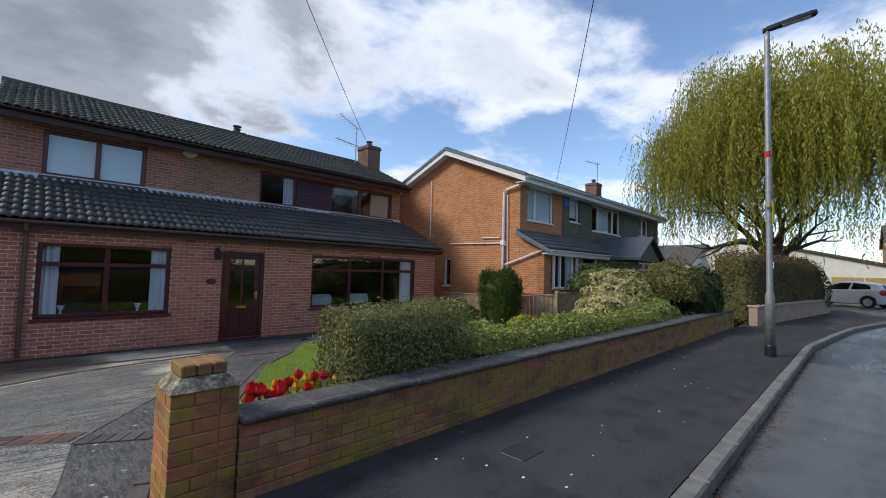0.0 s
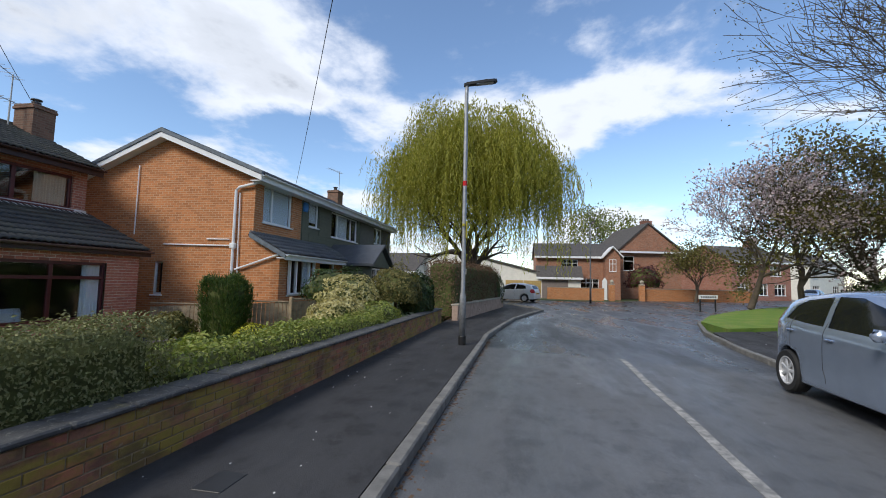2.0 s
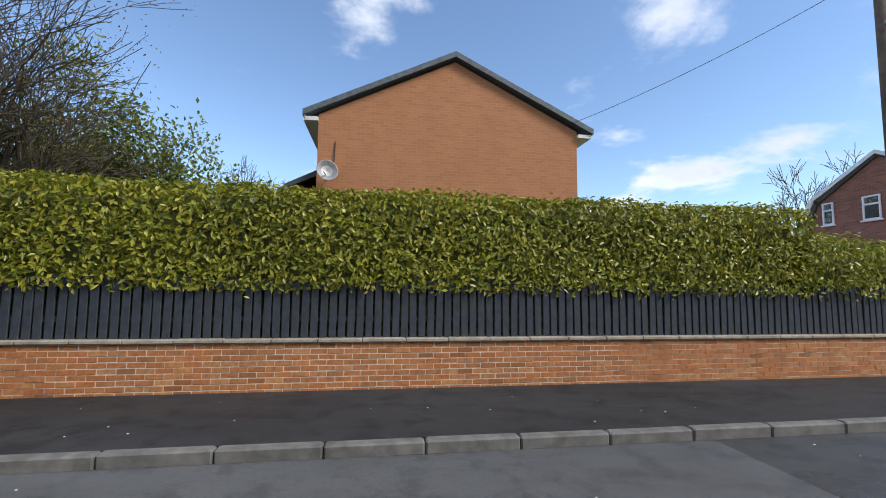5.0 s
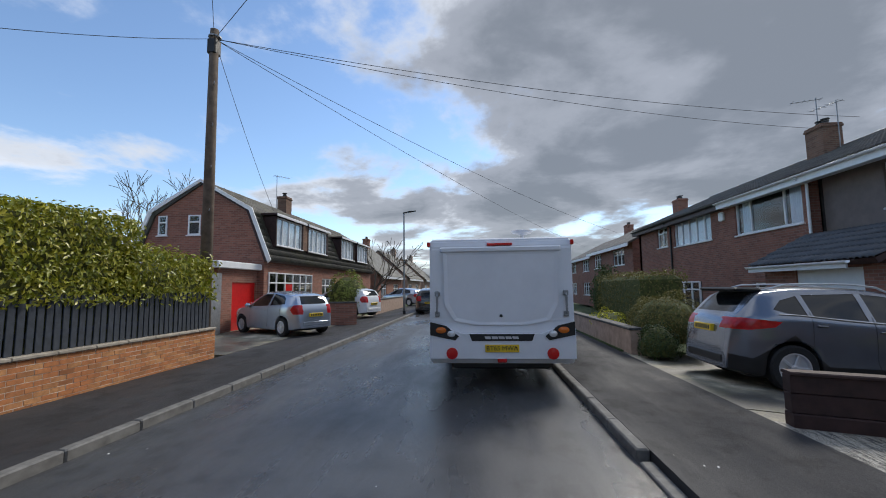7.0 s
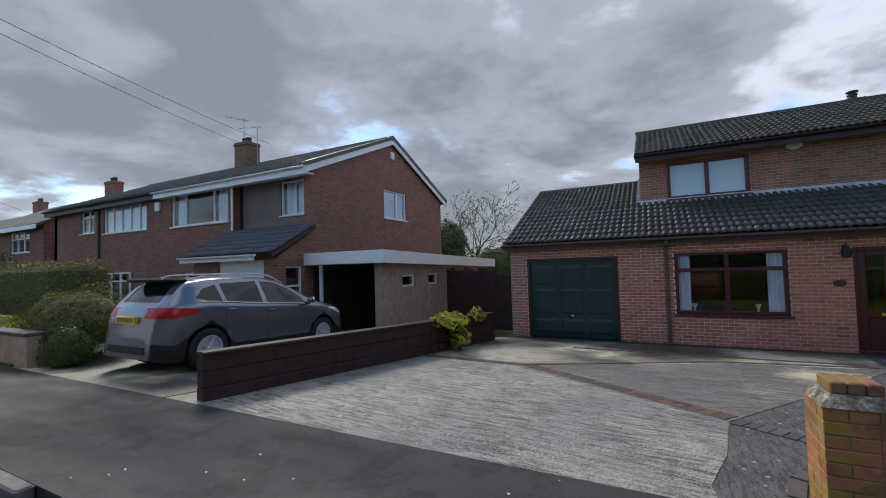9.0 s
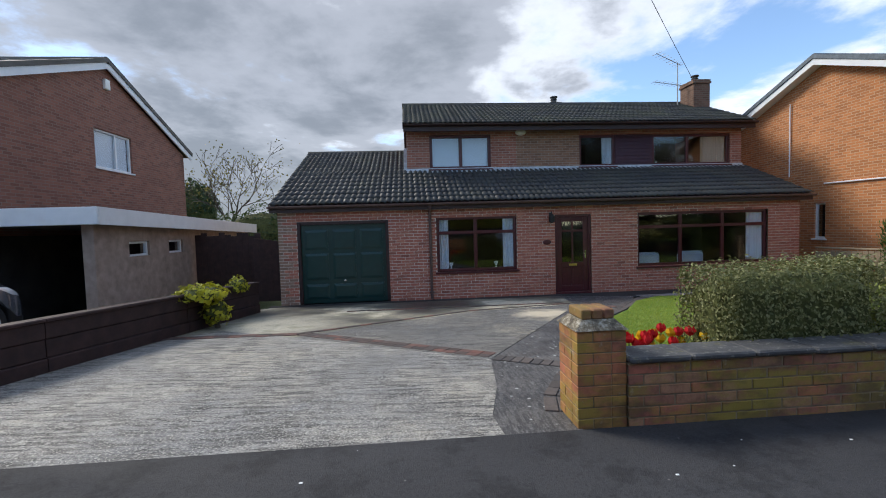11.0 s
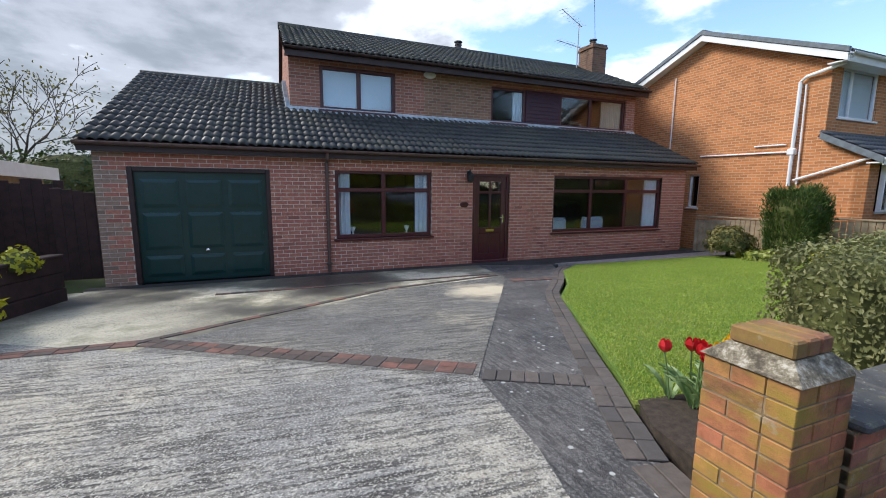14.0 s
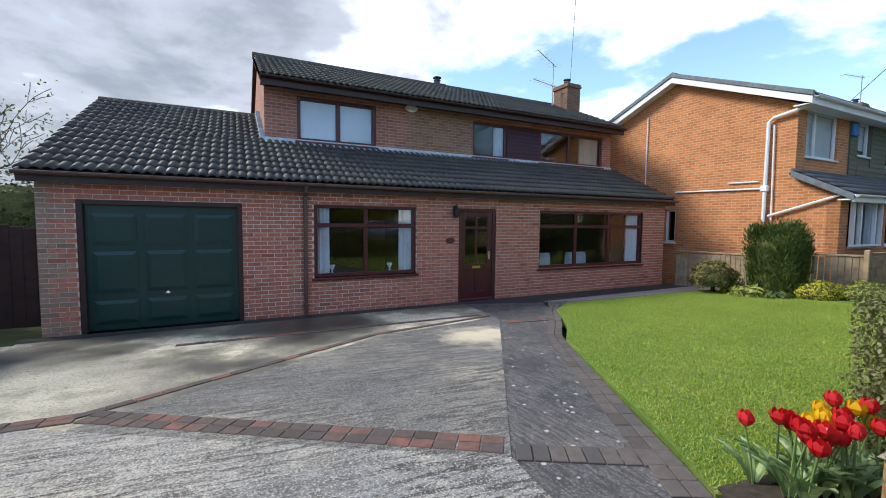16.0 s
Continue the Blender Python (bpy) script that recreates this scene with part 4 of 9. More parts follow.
wall(main, "upper_side_wall", side("+x", 10.02), YU, 18.6, LOW - 0.25, 4.62, [], M["wall_main_y"], 0.25, gable=[(YU, 4.62), (18.6, 4.62), (16.05, 5.85)])

# glazing of the main house
window(main, mf, -0.10, 2.00, 0.36, 1.777, (0.92,), 1.37, "maroon", curtains=[(-0.02, 0.22), (1.66, 1.94)], bar=0.075)
window(main, mf, 5.28, 8.99, 0.318, 1.765, (6.52, 7.72), 1.37, "maroon", curtains=[(8.50, 8.92)], bar=0.075)
# blind added here: its pale blue stands for sky mirrored in the glass
window(main, mu, -0.10, 1.80, 3.31, 4.35, (0.86,), None, "maroon", blind=0.04, bar=0.085)
wub = window(main, mu, 4.62, 5.80, 3.31, 4.30, (), None, "maroon", curtains=[(5.42, 5.74)], bar=0.08)
window(main, mu, 7.02, 9.64, 3.31, 4.30, (8.22,), None, "maroon", curtains=[(8.75, 9.55)], curtain_mat="curtain_cream", bar=0.08)
s = Soup()
for i in range(9):
    z = 3.31 + i * 0.11
    s.prism([(0.02, z), (0.05, z), (0.05, z + 0.11), (0.035, z + 0.11)], "x", 5.80, 7.02)
s.box(5.80, 7.02, 0.05, 0.2, 3.31, 4.30)
part("cladding", s, M["maroon_clad"], main, "plum coloured board cladding", m=mu)

# front door
dm = mf
door_main = part("door", Soup().soft(3.02, 3.09, 0.02, 0.12, LOW, 1.76, 0.01).soft(3.93, 4.00, 0.02, 0.12, LOW, 1.76, 0.01).soft(3.09, 3.93, 0.02, 0.12, 1.69, 1.76, 0.01).soft(3.02, 4.0, -0.03, 0.14, LOW - 0.02, LOW + 0.05, 0.01),
                 M["maroon"], main, "maroon panelled front door with tall glazed lights", m=dm)
s = Soup()
z0 = LOW + 0.05
for a, b, c, d in ((3.09, 3.22, z0, 1.69), (3.80, 3.93, z0, 1.69), (3.22, 3.80, z0, z0 + 0.16), (3.22, 3.80, 0.36, 0.50), (3.22, 3.80, 1.58, 1.69), (3.22, 3.80, 1.30, 1.36), (3.485, 3.535, 0.50, 1.58), (3.485, 3.535, z0 + .16, 0.36)):
    s.soft(a, b, 0.05, 0.095, c, d, 0.008)
for a, b in ((3.22, 3.485), (3.535, 3.80)):
    s.soft(a, b, 0.062, 0.085, z0 + 0.16, 0.36, 0.012)
leaf = part("door_leaf", s, M["maroon"], door_main)
p = part("pane", Soup().box(3.22, 3.80, 0.072, 0.078, 0.50, 1.58), M["pane"], door_main)
p.visible_shadow = False
part("letterbox", Soup().soft(3.40, 3.62, 0.035, 0.05, 0.40, 0.46, 0.006), M["brass"], door_main, "brass letterbox flap")
part("door_handle", Soup().soft(3.83, 3.87, 0.03, 0.05, 0.60, 0.80, 0.006).soft(3.76, 3.87, 0.0, 0.02, 0.72, 0.745, 0.006), M["chrome"], door_main, "chrome lever handle")
# hall behind the front door, painted near-black as if unlit
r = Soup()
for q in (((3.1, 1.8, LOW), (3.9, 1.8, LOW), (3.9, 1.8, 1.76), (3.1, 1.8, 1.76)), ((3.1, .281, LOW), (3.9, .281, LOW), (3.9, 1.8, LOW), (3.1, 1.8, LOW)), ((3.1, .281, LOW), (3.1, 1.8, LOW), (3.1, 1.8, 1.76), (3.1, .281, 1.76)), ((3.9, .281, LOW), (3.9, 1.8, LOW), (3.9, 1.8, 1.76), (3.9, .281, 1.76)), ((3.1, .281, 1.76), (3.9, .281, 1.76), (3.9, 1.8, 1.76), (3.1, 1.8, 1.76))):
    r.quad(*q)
part("room", r, M["room_shade"], main, m=mf)

# garage door: up-and-over, nine raised panels
gf = part("garage_frame", Soup().soft(-3.60, -3.52, 0.0, 0.12, LOW, 1.75, 0.008).soft(-1.40, -1.32, 0.0, 0.12, LOW, 1.75, 0.008).soft(-3.52, -1.40, 0.0, 0.12, 1.67, 1.75, 0.008), M["fascia"], main, m=mf)
s = Soup().box(-3.52, -1.40, 0.075, 0.105, LOW + 0.01, 1.67)
gd = part("garage_door", s, M["green_door"], main, "dark green up-and-over garage door with raised panels", m=mf)
for za, zb in ((-0.22, 0.16), (0.28, 0.94), (1.04, 1.54)):
    for i in range(3):
        ua = -3.44 + i * 0.69
        ub = ua + 0.58
        q = Soup()
        q.prism([(ua, za), (ub, za), (ub, zb), (ua, zb)], "y", 0.062, 0.075)
        q.prism([(ua + 0.06, za + 0.06), (ub - 0.06, za + 0.06), (ub - 0.06, zb - 0.06), (ua + 0.06, zb - 0.06)], "y", 0.050, 0.062)
        q.add([(ua, 0.062, za), (ub, 0.062, za), (ub, 0.062, zb), (ua, 0.062, zb), (ua + 0.06, 0.05, za + 0.06), (ub - 0.06, 0.05, za + 0.06), (ub - 0.06, 0.05, zb - 0.06), (ua + 0.06, 0.05, zb - 0.06)],
              [(0, 1, 5, 4), (1, 2, 6, 5), (2, 3, 7, 6), (3, 0, 4, 7)])
        part("panel", q, M["green_door"], gd)
part("handle", Soup().lathe([(0.012, 0), (0.03, 0.004), (0.03, 0.02), (0.012, 0.03)], 12, m=pose(-2.46, 0.075, 0.235, 90, 0, 0)).soft(-2.50, -2.42, 0.03, 0.045, 0.225, 0.245, 0.006), M["chrome"], gd, "chrome T handle")
# unseen near-black sheet added behind the closed garage door
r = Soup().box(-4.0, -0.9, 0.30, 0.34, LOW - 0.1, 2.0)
part("inner_wall", r, M["room_shade"], main, m=mf)

# roofs of the main house
roof_low = part("roof", Soup().box(0, 14.35, 0, 2.62, -0.12, 0.0), M["fascia"], main, "dark pantiled lean-to roof", m=slope_frame(-4.22, 11.12, 2.15, 13.48, 3.24))
FR_LOW = slope_frame(-4.22, 11.12, 2.15, 13.48, 3.24)
garage_roof = part("roof", Soup().box(0, 3.42, 2.60, 4.95, -0.12, 0.0), M["fascia"], main, "dark pantiled garage roof", m=FR_LOW)
ob = part("roof_tiles", tiles_stuff(range(12), range(8, 16), M["tile_dark"]), M["tile_dark"], garage_roof, kind="stuff")
ob.matrix_basis = Matrix.Diagonal((3.42 / 3.6, 4.95 / (16 * TC), 1, 1))
part("ridge_tiles", Soup().tube([(-4.22, 15.62, 4.20), (-0.80, 15.62, 4.20)], 0.10, 8), M["tile_old"], main)
part("roof", Soup().box(0, 3.42, 0, 4.9, -0.12, 0.0), M["tile_dark"], main, m=slope_frame(-0.80, 20.0, 2.15, 15.62, 4.18, True))
roof_plane(main, -0.90, 10.20, 13.10, 4.60, 16.10, 5.98, M["tile_old"])
roof_plane(main, -0.90, 10.20, 19.1, 4.60, 16.10, 5.98, M["tile_old"], flip=True, tiles=False)
part("ridge_tiles", Soup().tube([(-0.92 + i * 0.45, 16.10, 5.98) for i in range(25)] + [(10.22, 16.10, 5.98)], 0.105, 8), M["tile_old"], main)
part("verge_board", Soup().prism([(13.1, 4.46), (16.1, 5.84), (16.1, 5.98), (13.1, 4.60)], "x", -0.90, -0.86), M["fascia"], main)
part("fascia", Soup().box(-0.88, 10.18, 13.09, 13.14, 4.38, 4.58), M["fascia"], main)
part("soffit", Soup().box(-0.88, 10.18, 13.14, 13.49, 4.46, 4.50), M["fascia"], main)
part("fascia", Soup().box(-4.20, 10.12, 11.12, 11.16, 1.98, 2.14), M["fascia"], main)
part("soffit", Soup().box(-4.20, 10.12, 11.16, 11.30, 2.02, 2.05), M["fascia"], main)
gutter(main, pose(0, 0, 0), -4.22, 10.14, 11.06, 2.13, M["gutter_brown"])
gutter(main, pose(0, 0, 0), -0.9, 10.2, 13.03, 4.57, M["fascia"])
s = Soup()
s.tube([(-0.26, 11.06, 2.08), (-0.26, 11.09, 1.98), (-0.26, 11.245, 1.90), (-0.26, 11.245, LOW + 0.02)], 0.036, 10)
for z in (1.7, 0.75, -0.15):
    s.soft(-0.32, -0.20, 11.20, 11.30, z, z + 0.03, 0.005)
part("downpipe", s, M["gutter_brown"], main, "brown plastic downpipe")
s = Soup()
s.prism([(13.30, 3.17), (13.478, 3.25), (13.478, 3.34), (13.46, 3.34), (13.44, 3.27), (13.28, 3.195)], "x", -0.86, 10.05)
part("flashing", s, M["lead"], main, "pale grey lead flashing")
for i in range(8):
    y = 13.45 + i * 0.27
    part("flashing_step", Soup().box(-0.90, -0.80, y, y + 0.255, 3.24 + i * 0.125, 3.44 + i * 0.125), M["lead"], main, "stepped lead flashing")
chimney(main, 9.95, 15.6, 5.4, 6.62, 0.62, 0.75, M["wall_old_x"], 1)
chimney(main, 4.80, 16.25, 5.6, 6.08, 0.42, 0.42, M["coping"], 1)
aerial(9.35, 15.7, 5.4, 2.0, 200, main, 8, 1.15, 0.25)
aerial(9.35, 15.72, 5.4, 1.25, 185, main, 8, 1.0, 0.1)
s = Soup()
s.lathe([(0.02, 0), (0.17, 0.01), (0.17, 0.05), (0.10, 0.07)], 20, m=pose(2.74, 0, 4.39, 90, 0, 0) @ Matrix.Diagonal((1, 0.55, 1, 1)))
part("alarm_box", s, M["sign_white"], main, "white oval alarm box", m=mu)
s = Soup()
s.soft(2.86, 2.94, -0.04, 0.0, 1.62, 1.82, 0.01).lathe([(0.02, 0.0), (0.075, 0.03), (0.085, 0.16), (0.04, 0.22), (0.015, 0.24)], 10, (2.90, -0.12, 1.55)).tube([(2.90, -0.02, 1.80), (2.90, -0.12, 1.84), (2.90, -0.12, 1.78)], 0.012, 6)
part("wall_lamp", s, M["black"], main, "black wall lantern by the front door", m=mf)
part("number_plate", Soup().lathe([(0.02, 0), (0.11, 0.0), (0.11, 0.02), (0.09, 0.03)], 16, m=pose(2.80, 0, 1.05, 90, 0, 0) @ Matrix.Diagonal((1, 0.6, 1, 1))), M["maroon"], main, "small oval house plaque", m=mf)

# things behind the front windows
for i, (u, w) in enumerate(((5.75, 0.75), (7.05, 0.8))):
    part("armchair_back", Soup().soft(u, u + w, 0.9, 1.1, 0.0, 0.62, 0.09), M["curtain"], main, "pale upholstered chair back behind the glass", m=mf)
for u in (0.28, 1.48):
    v = part("vase", Soup().lathe([(0.03, 0), (0.035, 0.01), (0.012, 0.06), (0.05, 0.14), (0.06, 0.18)], 12, (u, 0.22, 0.40)), M["curtain"], main, "small glass vase on the window sill", m=mf)

# orange brick neighbour, gable to the west
nb = thing("house", "orange brick semi-detached house with slate-grey tiles", "house")
GX, NF, NBK = 11.42, 8.80, 15.6
mg, mn = side("-x", GX), side("-y", NF)
wall(nb, "gable_wall", mg, -NBK, -NF, -0.7, 4.55, [(-12.34, -11.99, 0.86, 1.92)], M["wall_or_y"], 0.28, gable=[(-NBK, 4.55), (-NF, 4.55), (-12.15, 6.02)])
window(nb, mg, -12.34, -11.99, 0.86, 1.92, (), None, "white", room=True)
NH = [(11.86, 13.56, 3.25, 4.46), (14.75, 15.55, 3.5, 4.45), (16.7, 19.6, 3.3, 4.4), (22.0, 23.3, 3.5, 4.4)]
wall(nb, "front_wall", mn, GX + 0.283, 14.2, 2.6, 4.62, NH[:1], M["wall_or_x"], 0.28)
wall(nb, "front_wall", mn, 14.2, 24.517, 2.6, 4.62, NH[1:], M["clad_green"], 0.28)
wall(nb, "front_wall", mn, GX + 0.283, 24.517, -0.7, 2.6, [(17.2, 18.8, 0.9, 2.1), (20.5, 22.5, 0.9, 2.1)], M["wall_or_x"], 0.28)
s = Soup()
for i in range(14):
    s.prism([(-0.03, 2.65 + i * 0.14), (0.0, 2.65 + i * 0.14), (0.0, 2.79 + i * 0.14), (-0.012, 2.79 + i * 0.14)], "x", 14.25, 14.73)
    if not 3 < i < 13:
        s.prism([(-0.03, 2.65 + i * 0.14), (0.0, 2.65 + i * 0.14), (0.0, 2.79 + i * 0.14), (-0.012, 2.79 + i * 0.14)], "x", 14.75, 19.9)
    else:
        s.prism([(-0.03, 2.65 + i * 0.14), (0.0, 2.65 + i * 0.14), (0.0, 2.79 + i * 0.14), (-0.012, 2.79 + i * 0.14)], "x", 15.6, 16.65)
part("cladding", s, M["clad_green"], nb, "grey-green board cladding", m=mn)
s = Soup()
for i in range(14):
    for a, b in ((19.95, 21.9), (23.4, 24.75)):
        s.prism([(-0.03, 2.65 + i * 0.14), (0.0, 2.65 + i * 0.14), (0.0, 2.79 + i * 0.14), (-0.012, 2.79 + i * 0.14)], "x", a, b)
part("cladding", s, M["clad_grey"], nb, "grey board cladding", m=mn)
window(nb, mn, *NH[0], splits=(12.42,), blind=True)
window(nb, mn, *NH[1], splits=(), blind=0.2)
window(nb, mn, *NH[2], splits=(17.4, 18.9), curtains=[(17.5, 18.6)])
window(nb, mn, *NH[3], splits=(22.6,))
window(nb, mn, 17.2, 18.8, 0.9, 2.1, (18.0,))
window(nb, mn, 20.5, 22.5, 0.9, 2.1, (21.2, 21.9))
wall(nb, "end_wall", side("+x", 24.8), NF, NBK, -0.7, 4.55, [], M["wall_or_y"], 0.28, gable=[(NF, 4.55), (NBK, 4.55), (12.15, 6.02)])
wall(nb, "back_wall", side("+y", NBK), -24.8, -GX, -0.7, 4.55, [], M["wall_or_x"], 0.28)
roof_plane(nb, 11.12, 25.0, 8.40, 4.62, 12.12, 6.14, M["tile_slate"])
roof_plane(nb, 11.12, 25.0, 15.85, 4.62, 12.12, 6.14, M["tile_slate"], flip=True)
part("ridge_tiles", Soup().tube([(11.12, 12.12, 6.16), (25.0, 12.12, 6.16)], 0.11, 8), M["tile_slate"], nb)
part("bargeboard", Soup().prism([(8.40, 4.42), (12.12, 5.94), (12.12, 6.11), (8.40, 4.59)], "x", 11.10, 11.14).prism([(15.85, 4.42), (12.12, 5.94), (12.12, 6.11), (15.85, 4.59)], "x", 11.10, 11.14), M["white"], nb, "white bargeboard")
part("verge_trim", Soup().prism([(8.38, 4.60), (12.12, 6.12), (12.12, 6.24), (8.38, 4.72)], "x", 11.07, 11.16).prism([(15.87, 4.60), (12.12, 6.12), (12.12, 6.24), (15.87, 4.72)], "x", 11.07, 11.16), M["roof_slate"], nb)
part("soffit", Soup().prism([(8.42, 4.44), (12.12, 5.95), (12.12, 5.99), (8.42, 4.48)], "x", 11.12, 11.42), M["white"], nb)
part("soffit", Soup().prism([(15.8, 4.44), (12.12, 5.95), (12.12, 5.99), (15.8, 4.48)], "x", 11.12, 11.42), M["white"], nb)
part("fascia", Soup().box(11.14, 24.98, 8.38, 8.42, 4.40, 4.60).box(11.14, 24.98, 8.42, 8.80, 4.42, 4.45), M["white"], nb, "white fascia")
gutter(nb, pose(0, 0, 0), 11.1, 25.0, 8.32, 4.60, M["white"])
s = Soup()
s.tube([(11.2, 8.36, 4.55), (11.3, 8.5, 4.42), (11.34, 9.30, 4.28), (11.34, 9.42, 4.18), (11.34, 9.42, 1.55)], 0.045, 8)
s.soft(11.28, 11.42, 9.34, 9.52, 2.35, 2.52, 0.02)
s.tube([(11.35, 9.32, 1.7), (11.36, 7.75, 2.22)], 0.03, 6)
s.tube([(11.37, 9.30, 4.1), (11.37, 9.25, 1.6)], 0.02, 6)
s.tube([(11.38, 9.5, 2.44), (11.38, 12.0, 2.48)], 0.022, 6)
s.tube([(11.38, 9.6, 2.64), (11.38, 10.4, 2.65)], 0.018, 6)
s.tube([(11.38, 13.13, 5.1), (11.38, 13.14, 2.8)], 0.020, 6)
part("downpipe", s, M["white"], nb, "white downpipes on the gable")
chimney(nb, 24.2, 12.3, 5.8, 7.0, 0.7, 0.7, M["wall_old_x"], 1)
aerial(24.7, 12.3, 5.9, 2.5, 170, nb, 7, 1.2, 0.0)
part("alarm_box", Soup().soft(14.25, 14.55, -0.10, 0.0, 4.0, 4.35, 0.03), M["bluebox"], nb, "blue alarm box", m=mn)
# bay and porch in front
mb = side("-y", 7.85)
wall(nb, "bay_wall", mb, GX + 0.004, 15.9, -0.6, 2.15, [(11.85, 13.45, 0.95, 2.08), (14.0, 15.25, 0.95, 2.08)], M["wall_or_x"], 0.25)
wall(nb, "bay_side_wall", side("-x", GX + 0.004), -NF, -7.852, -0.6, 2.15, [], M["wall_or_y"], 0.25, gable=[(-NF, 2.15), (-7.85, 2.15), (-NF, 2.75)])
window(nb, mb, 11.85, 13.45, 0.95, 2.08, (12.25, 13.05), curtains=[(12.8, 13.3)], inset=-0.12, depth=0.09)
window(nb, mb, 14.0, 15.25, 0.95, 2.08, ())
roof_plane(nb, 11.25, 16.2, 7.55, 2.20, 8.80, 2.86, M["tile_slate"])
part("fascia", Soup().box(11.25, 15.6, 7.54, 7.58, 2.02, 2.18).box(11.25, 15.6, 7.58, 7.85, 2.06, 2.09), M["white"], nb, "white fascia")
gutter(nb, pose(0, 0, 0), 11.22, 15.5, 7.49, 2.18, M["white"])
part("verge_board", Soup().prism([(7.55, 2.05), (8.80, 2.70), (8.80, 2.86), (7.55, 2.20)], "x", 11.22, 11.25), M["roof_slate"], nb)
porch = part("porch", Soup().box(15.9, 16.0, 6.6, 7.85, -0.5, 2.0).box(17.9, 18.0, 6.6, 8.8, -0.5, 2.0).box(16.0, 17.9, 6.6, 6.68, -0.5, 0.85).prism([(15.75, 2.0), (18.15, 2.0), (16.95, 2.75)], "y", 6.55, 6.62), M["clad_green"], nb)
part("porch_roof", Soup().prism([(15.6, 2.02), (16.95, 2.88), (18.3, 2.02), (18.3, 2.12), (16.95, 2.98), (15.6, 2.12)], "y", 6.4, 8.8), M["tile_slate"], nb)
window(nb, side("-y", 6.6), 16.05, 17.85, 0.85, 1.95, (16.65, 17.25), room=False)

# dark brick semi-detached house to the west
semi = thing("house", "dark red brick semi-detached house with white fascias and flat-roofed garage", "house")
SX, SF, SB, SWEST = -9.47, 9.35, 17.7, -25.6
ms, msf = side("+x", SX), side("-y", SF)
wall(semi, "gable_wall", ms, SF, SB, -0.7, 4.6, [(13.08, 14.65, 3.50, 4.60)], M["wall_br_y"], 0.28, gable=[(SF, 4.6), (SB, 4.6), (13.6, 6.45)])
window(semi, ms, 13.08, 14.65, 3.50, 4.60, (14.0,), blind=True)
SH = [(-11.12, -9.78, 3.38, 4.47), (-16.4, -13.2, 3.35, 4.60), (-21.2, -18.0, 3.4, 4.62), (-23.1, -21.95, 3.5, 4.5)]
wall(semi, "front_wall", msf, SWEST, -12.95, -0.7, 4.62, SH[1:] + [(-21.8, -19.0, 0.55, 1.75), (-15.6, -14.2, 0.9, 1.65)], M["wall_br_x"], 0.28)
wall(semi, "recess_wall", side("-y", SF + 0.35), -12.95, SX - 0.283, 2.4, 4.62, SH[:1], M["render_grey"], 0.2)
wall(semi, "front_wall", side("-y", SF), -12.95, SX - 0.283, -0.7, 2.4, [], M["wall_br_x"], 0.28)
window(semi, side("-y", SF + 0.35), *SH[0], splits=(-10.5,), curtains=[(-11.0, -10.0)])
window(semi, msf, *SH[1], splits=(-15.6, -14.0), curtains=[(-16.2, -15.7), (-13.9, -13.4)], curtain_mat="blind")
window(semi, msf, *SH[2], splits=(-20.55, -19.9, -19.25, -18.6), blind=True)
window(semi, msf, *SH[3], splits=(-22.5,), transom=4.2)
window(semi, msf, -21.8, -19.0, 0.55, 1.75, (-21.1, -20.4, -19.7), 1.4, inset=-0.1)
window(semi, msf, -15.6, -14.2, 0.9, 1.65, (-15.1,))
wall(semi, "back_wall", side("+y", SB), -SX, -SWEST, -0.7, 4.6, [], M["wall_br_x"], 0.28)
wall(semi, "end_wall", side("-x", SWEST), -SB, -SF, -0.7, 4.6, [], M["wall_br_y"], 0.28, gable=[(-SB, 4.6), (-SF, 4.6), (-13.6, 6.45)])
roof_plane(semi, SWEST - 0.2, SX + 0.12, 9.05, 4.68, 13.6, 6.60, M["tile_brown"])
roof_plane(semi, SWEST - 0.2, SX + 0.12, 18.05, 4.68, 13.6, 6.60, M["tile_brown"], flip=True, tiles=False)
part("ridge_tiles", Soup().tube([(SWEST - 0.2, 13.6, 6.62), (SX + 0.14, 13.6, 6.62)], 0.11, 8), M["tile_brown"], semi)
xa, xb = SX + 0.10, SX + 0.14
part("bargeboard", Soup().prism([(9.05, 4.46), (13.6, 6.38), (13.6, 6.58), (9.05, 4.66)], "x", xa, xb).prism([(18.05, 4.46), (13.6, 6.38), (13.6, 6.58), (18.05, 4.66)], "x", xa, xb), M["white"], semi, "white bargeboard")
part("verge_trim", Soup().prism([(9.02, 4.64), (13.6, 6.57), (13.6, 6.70), (9.02, 4.77)], "x", SX + 0.02, SX + 0.17).prism([(18.08, 4.64), (13.6, 6.57), (13.6, 6.70), (18.08, 4.77)], "x", SX + 0.02, SX + 0.17), M["tile_brown"], semi)
part("fascia", Soup().box(-17.0, SX + 0.12, 9.03, 9.07, 4.42, 4.64).box(-17.0, SX + 0.12, 9.07, 9.35, 4.44, 4.47), M["white"], semi, "white fascia")
part("fascia", Soup().box(SWEST - 0.2, -17.0, 9.03, 9.07, 4.42, 4.64).box(SWEST - 0.2, -17.0, 9.07, 9.35, 4.44, 4.47), M["fascia"], semi, "dark fascia")
gutter(semi, pose(0, 0, 0), -17.0, SX + 0.12, 8.97, 4.64, M["white"])
gutter(semi, pose(0, 0, 0), SWEST - 0.2, -17.0, 8.97, 4.64, M["black"])
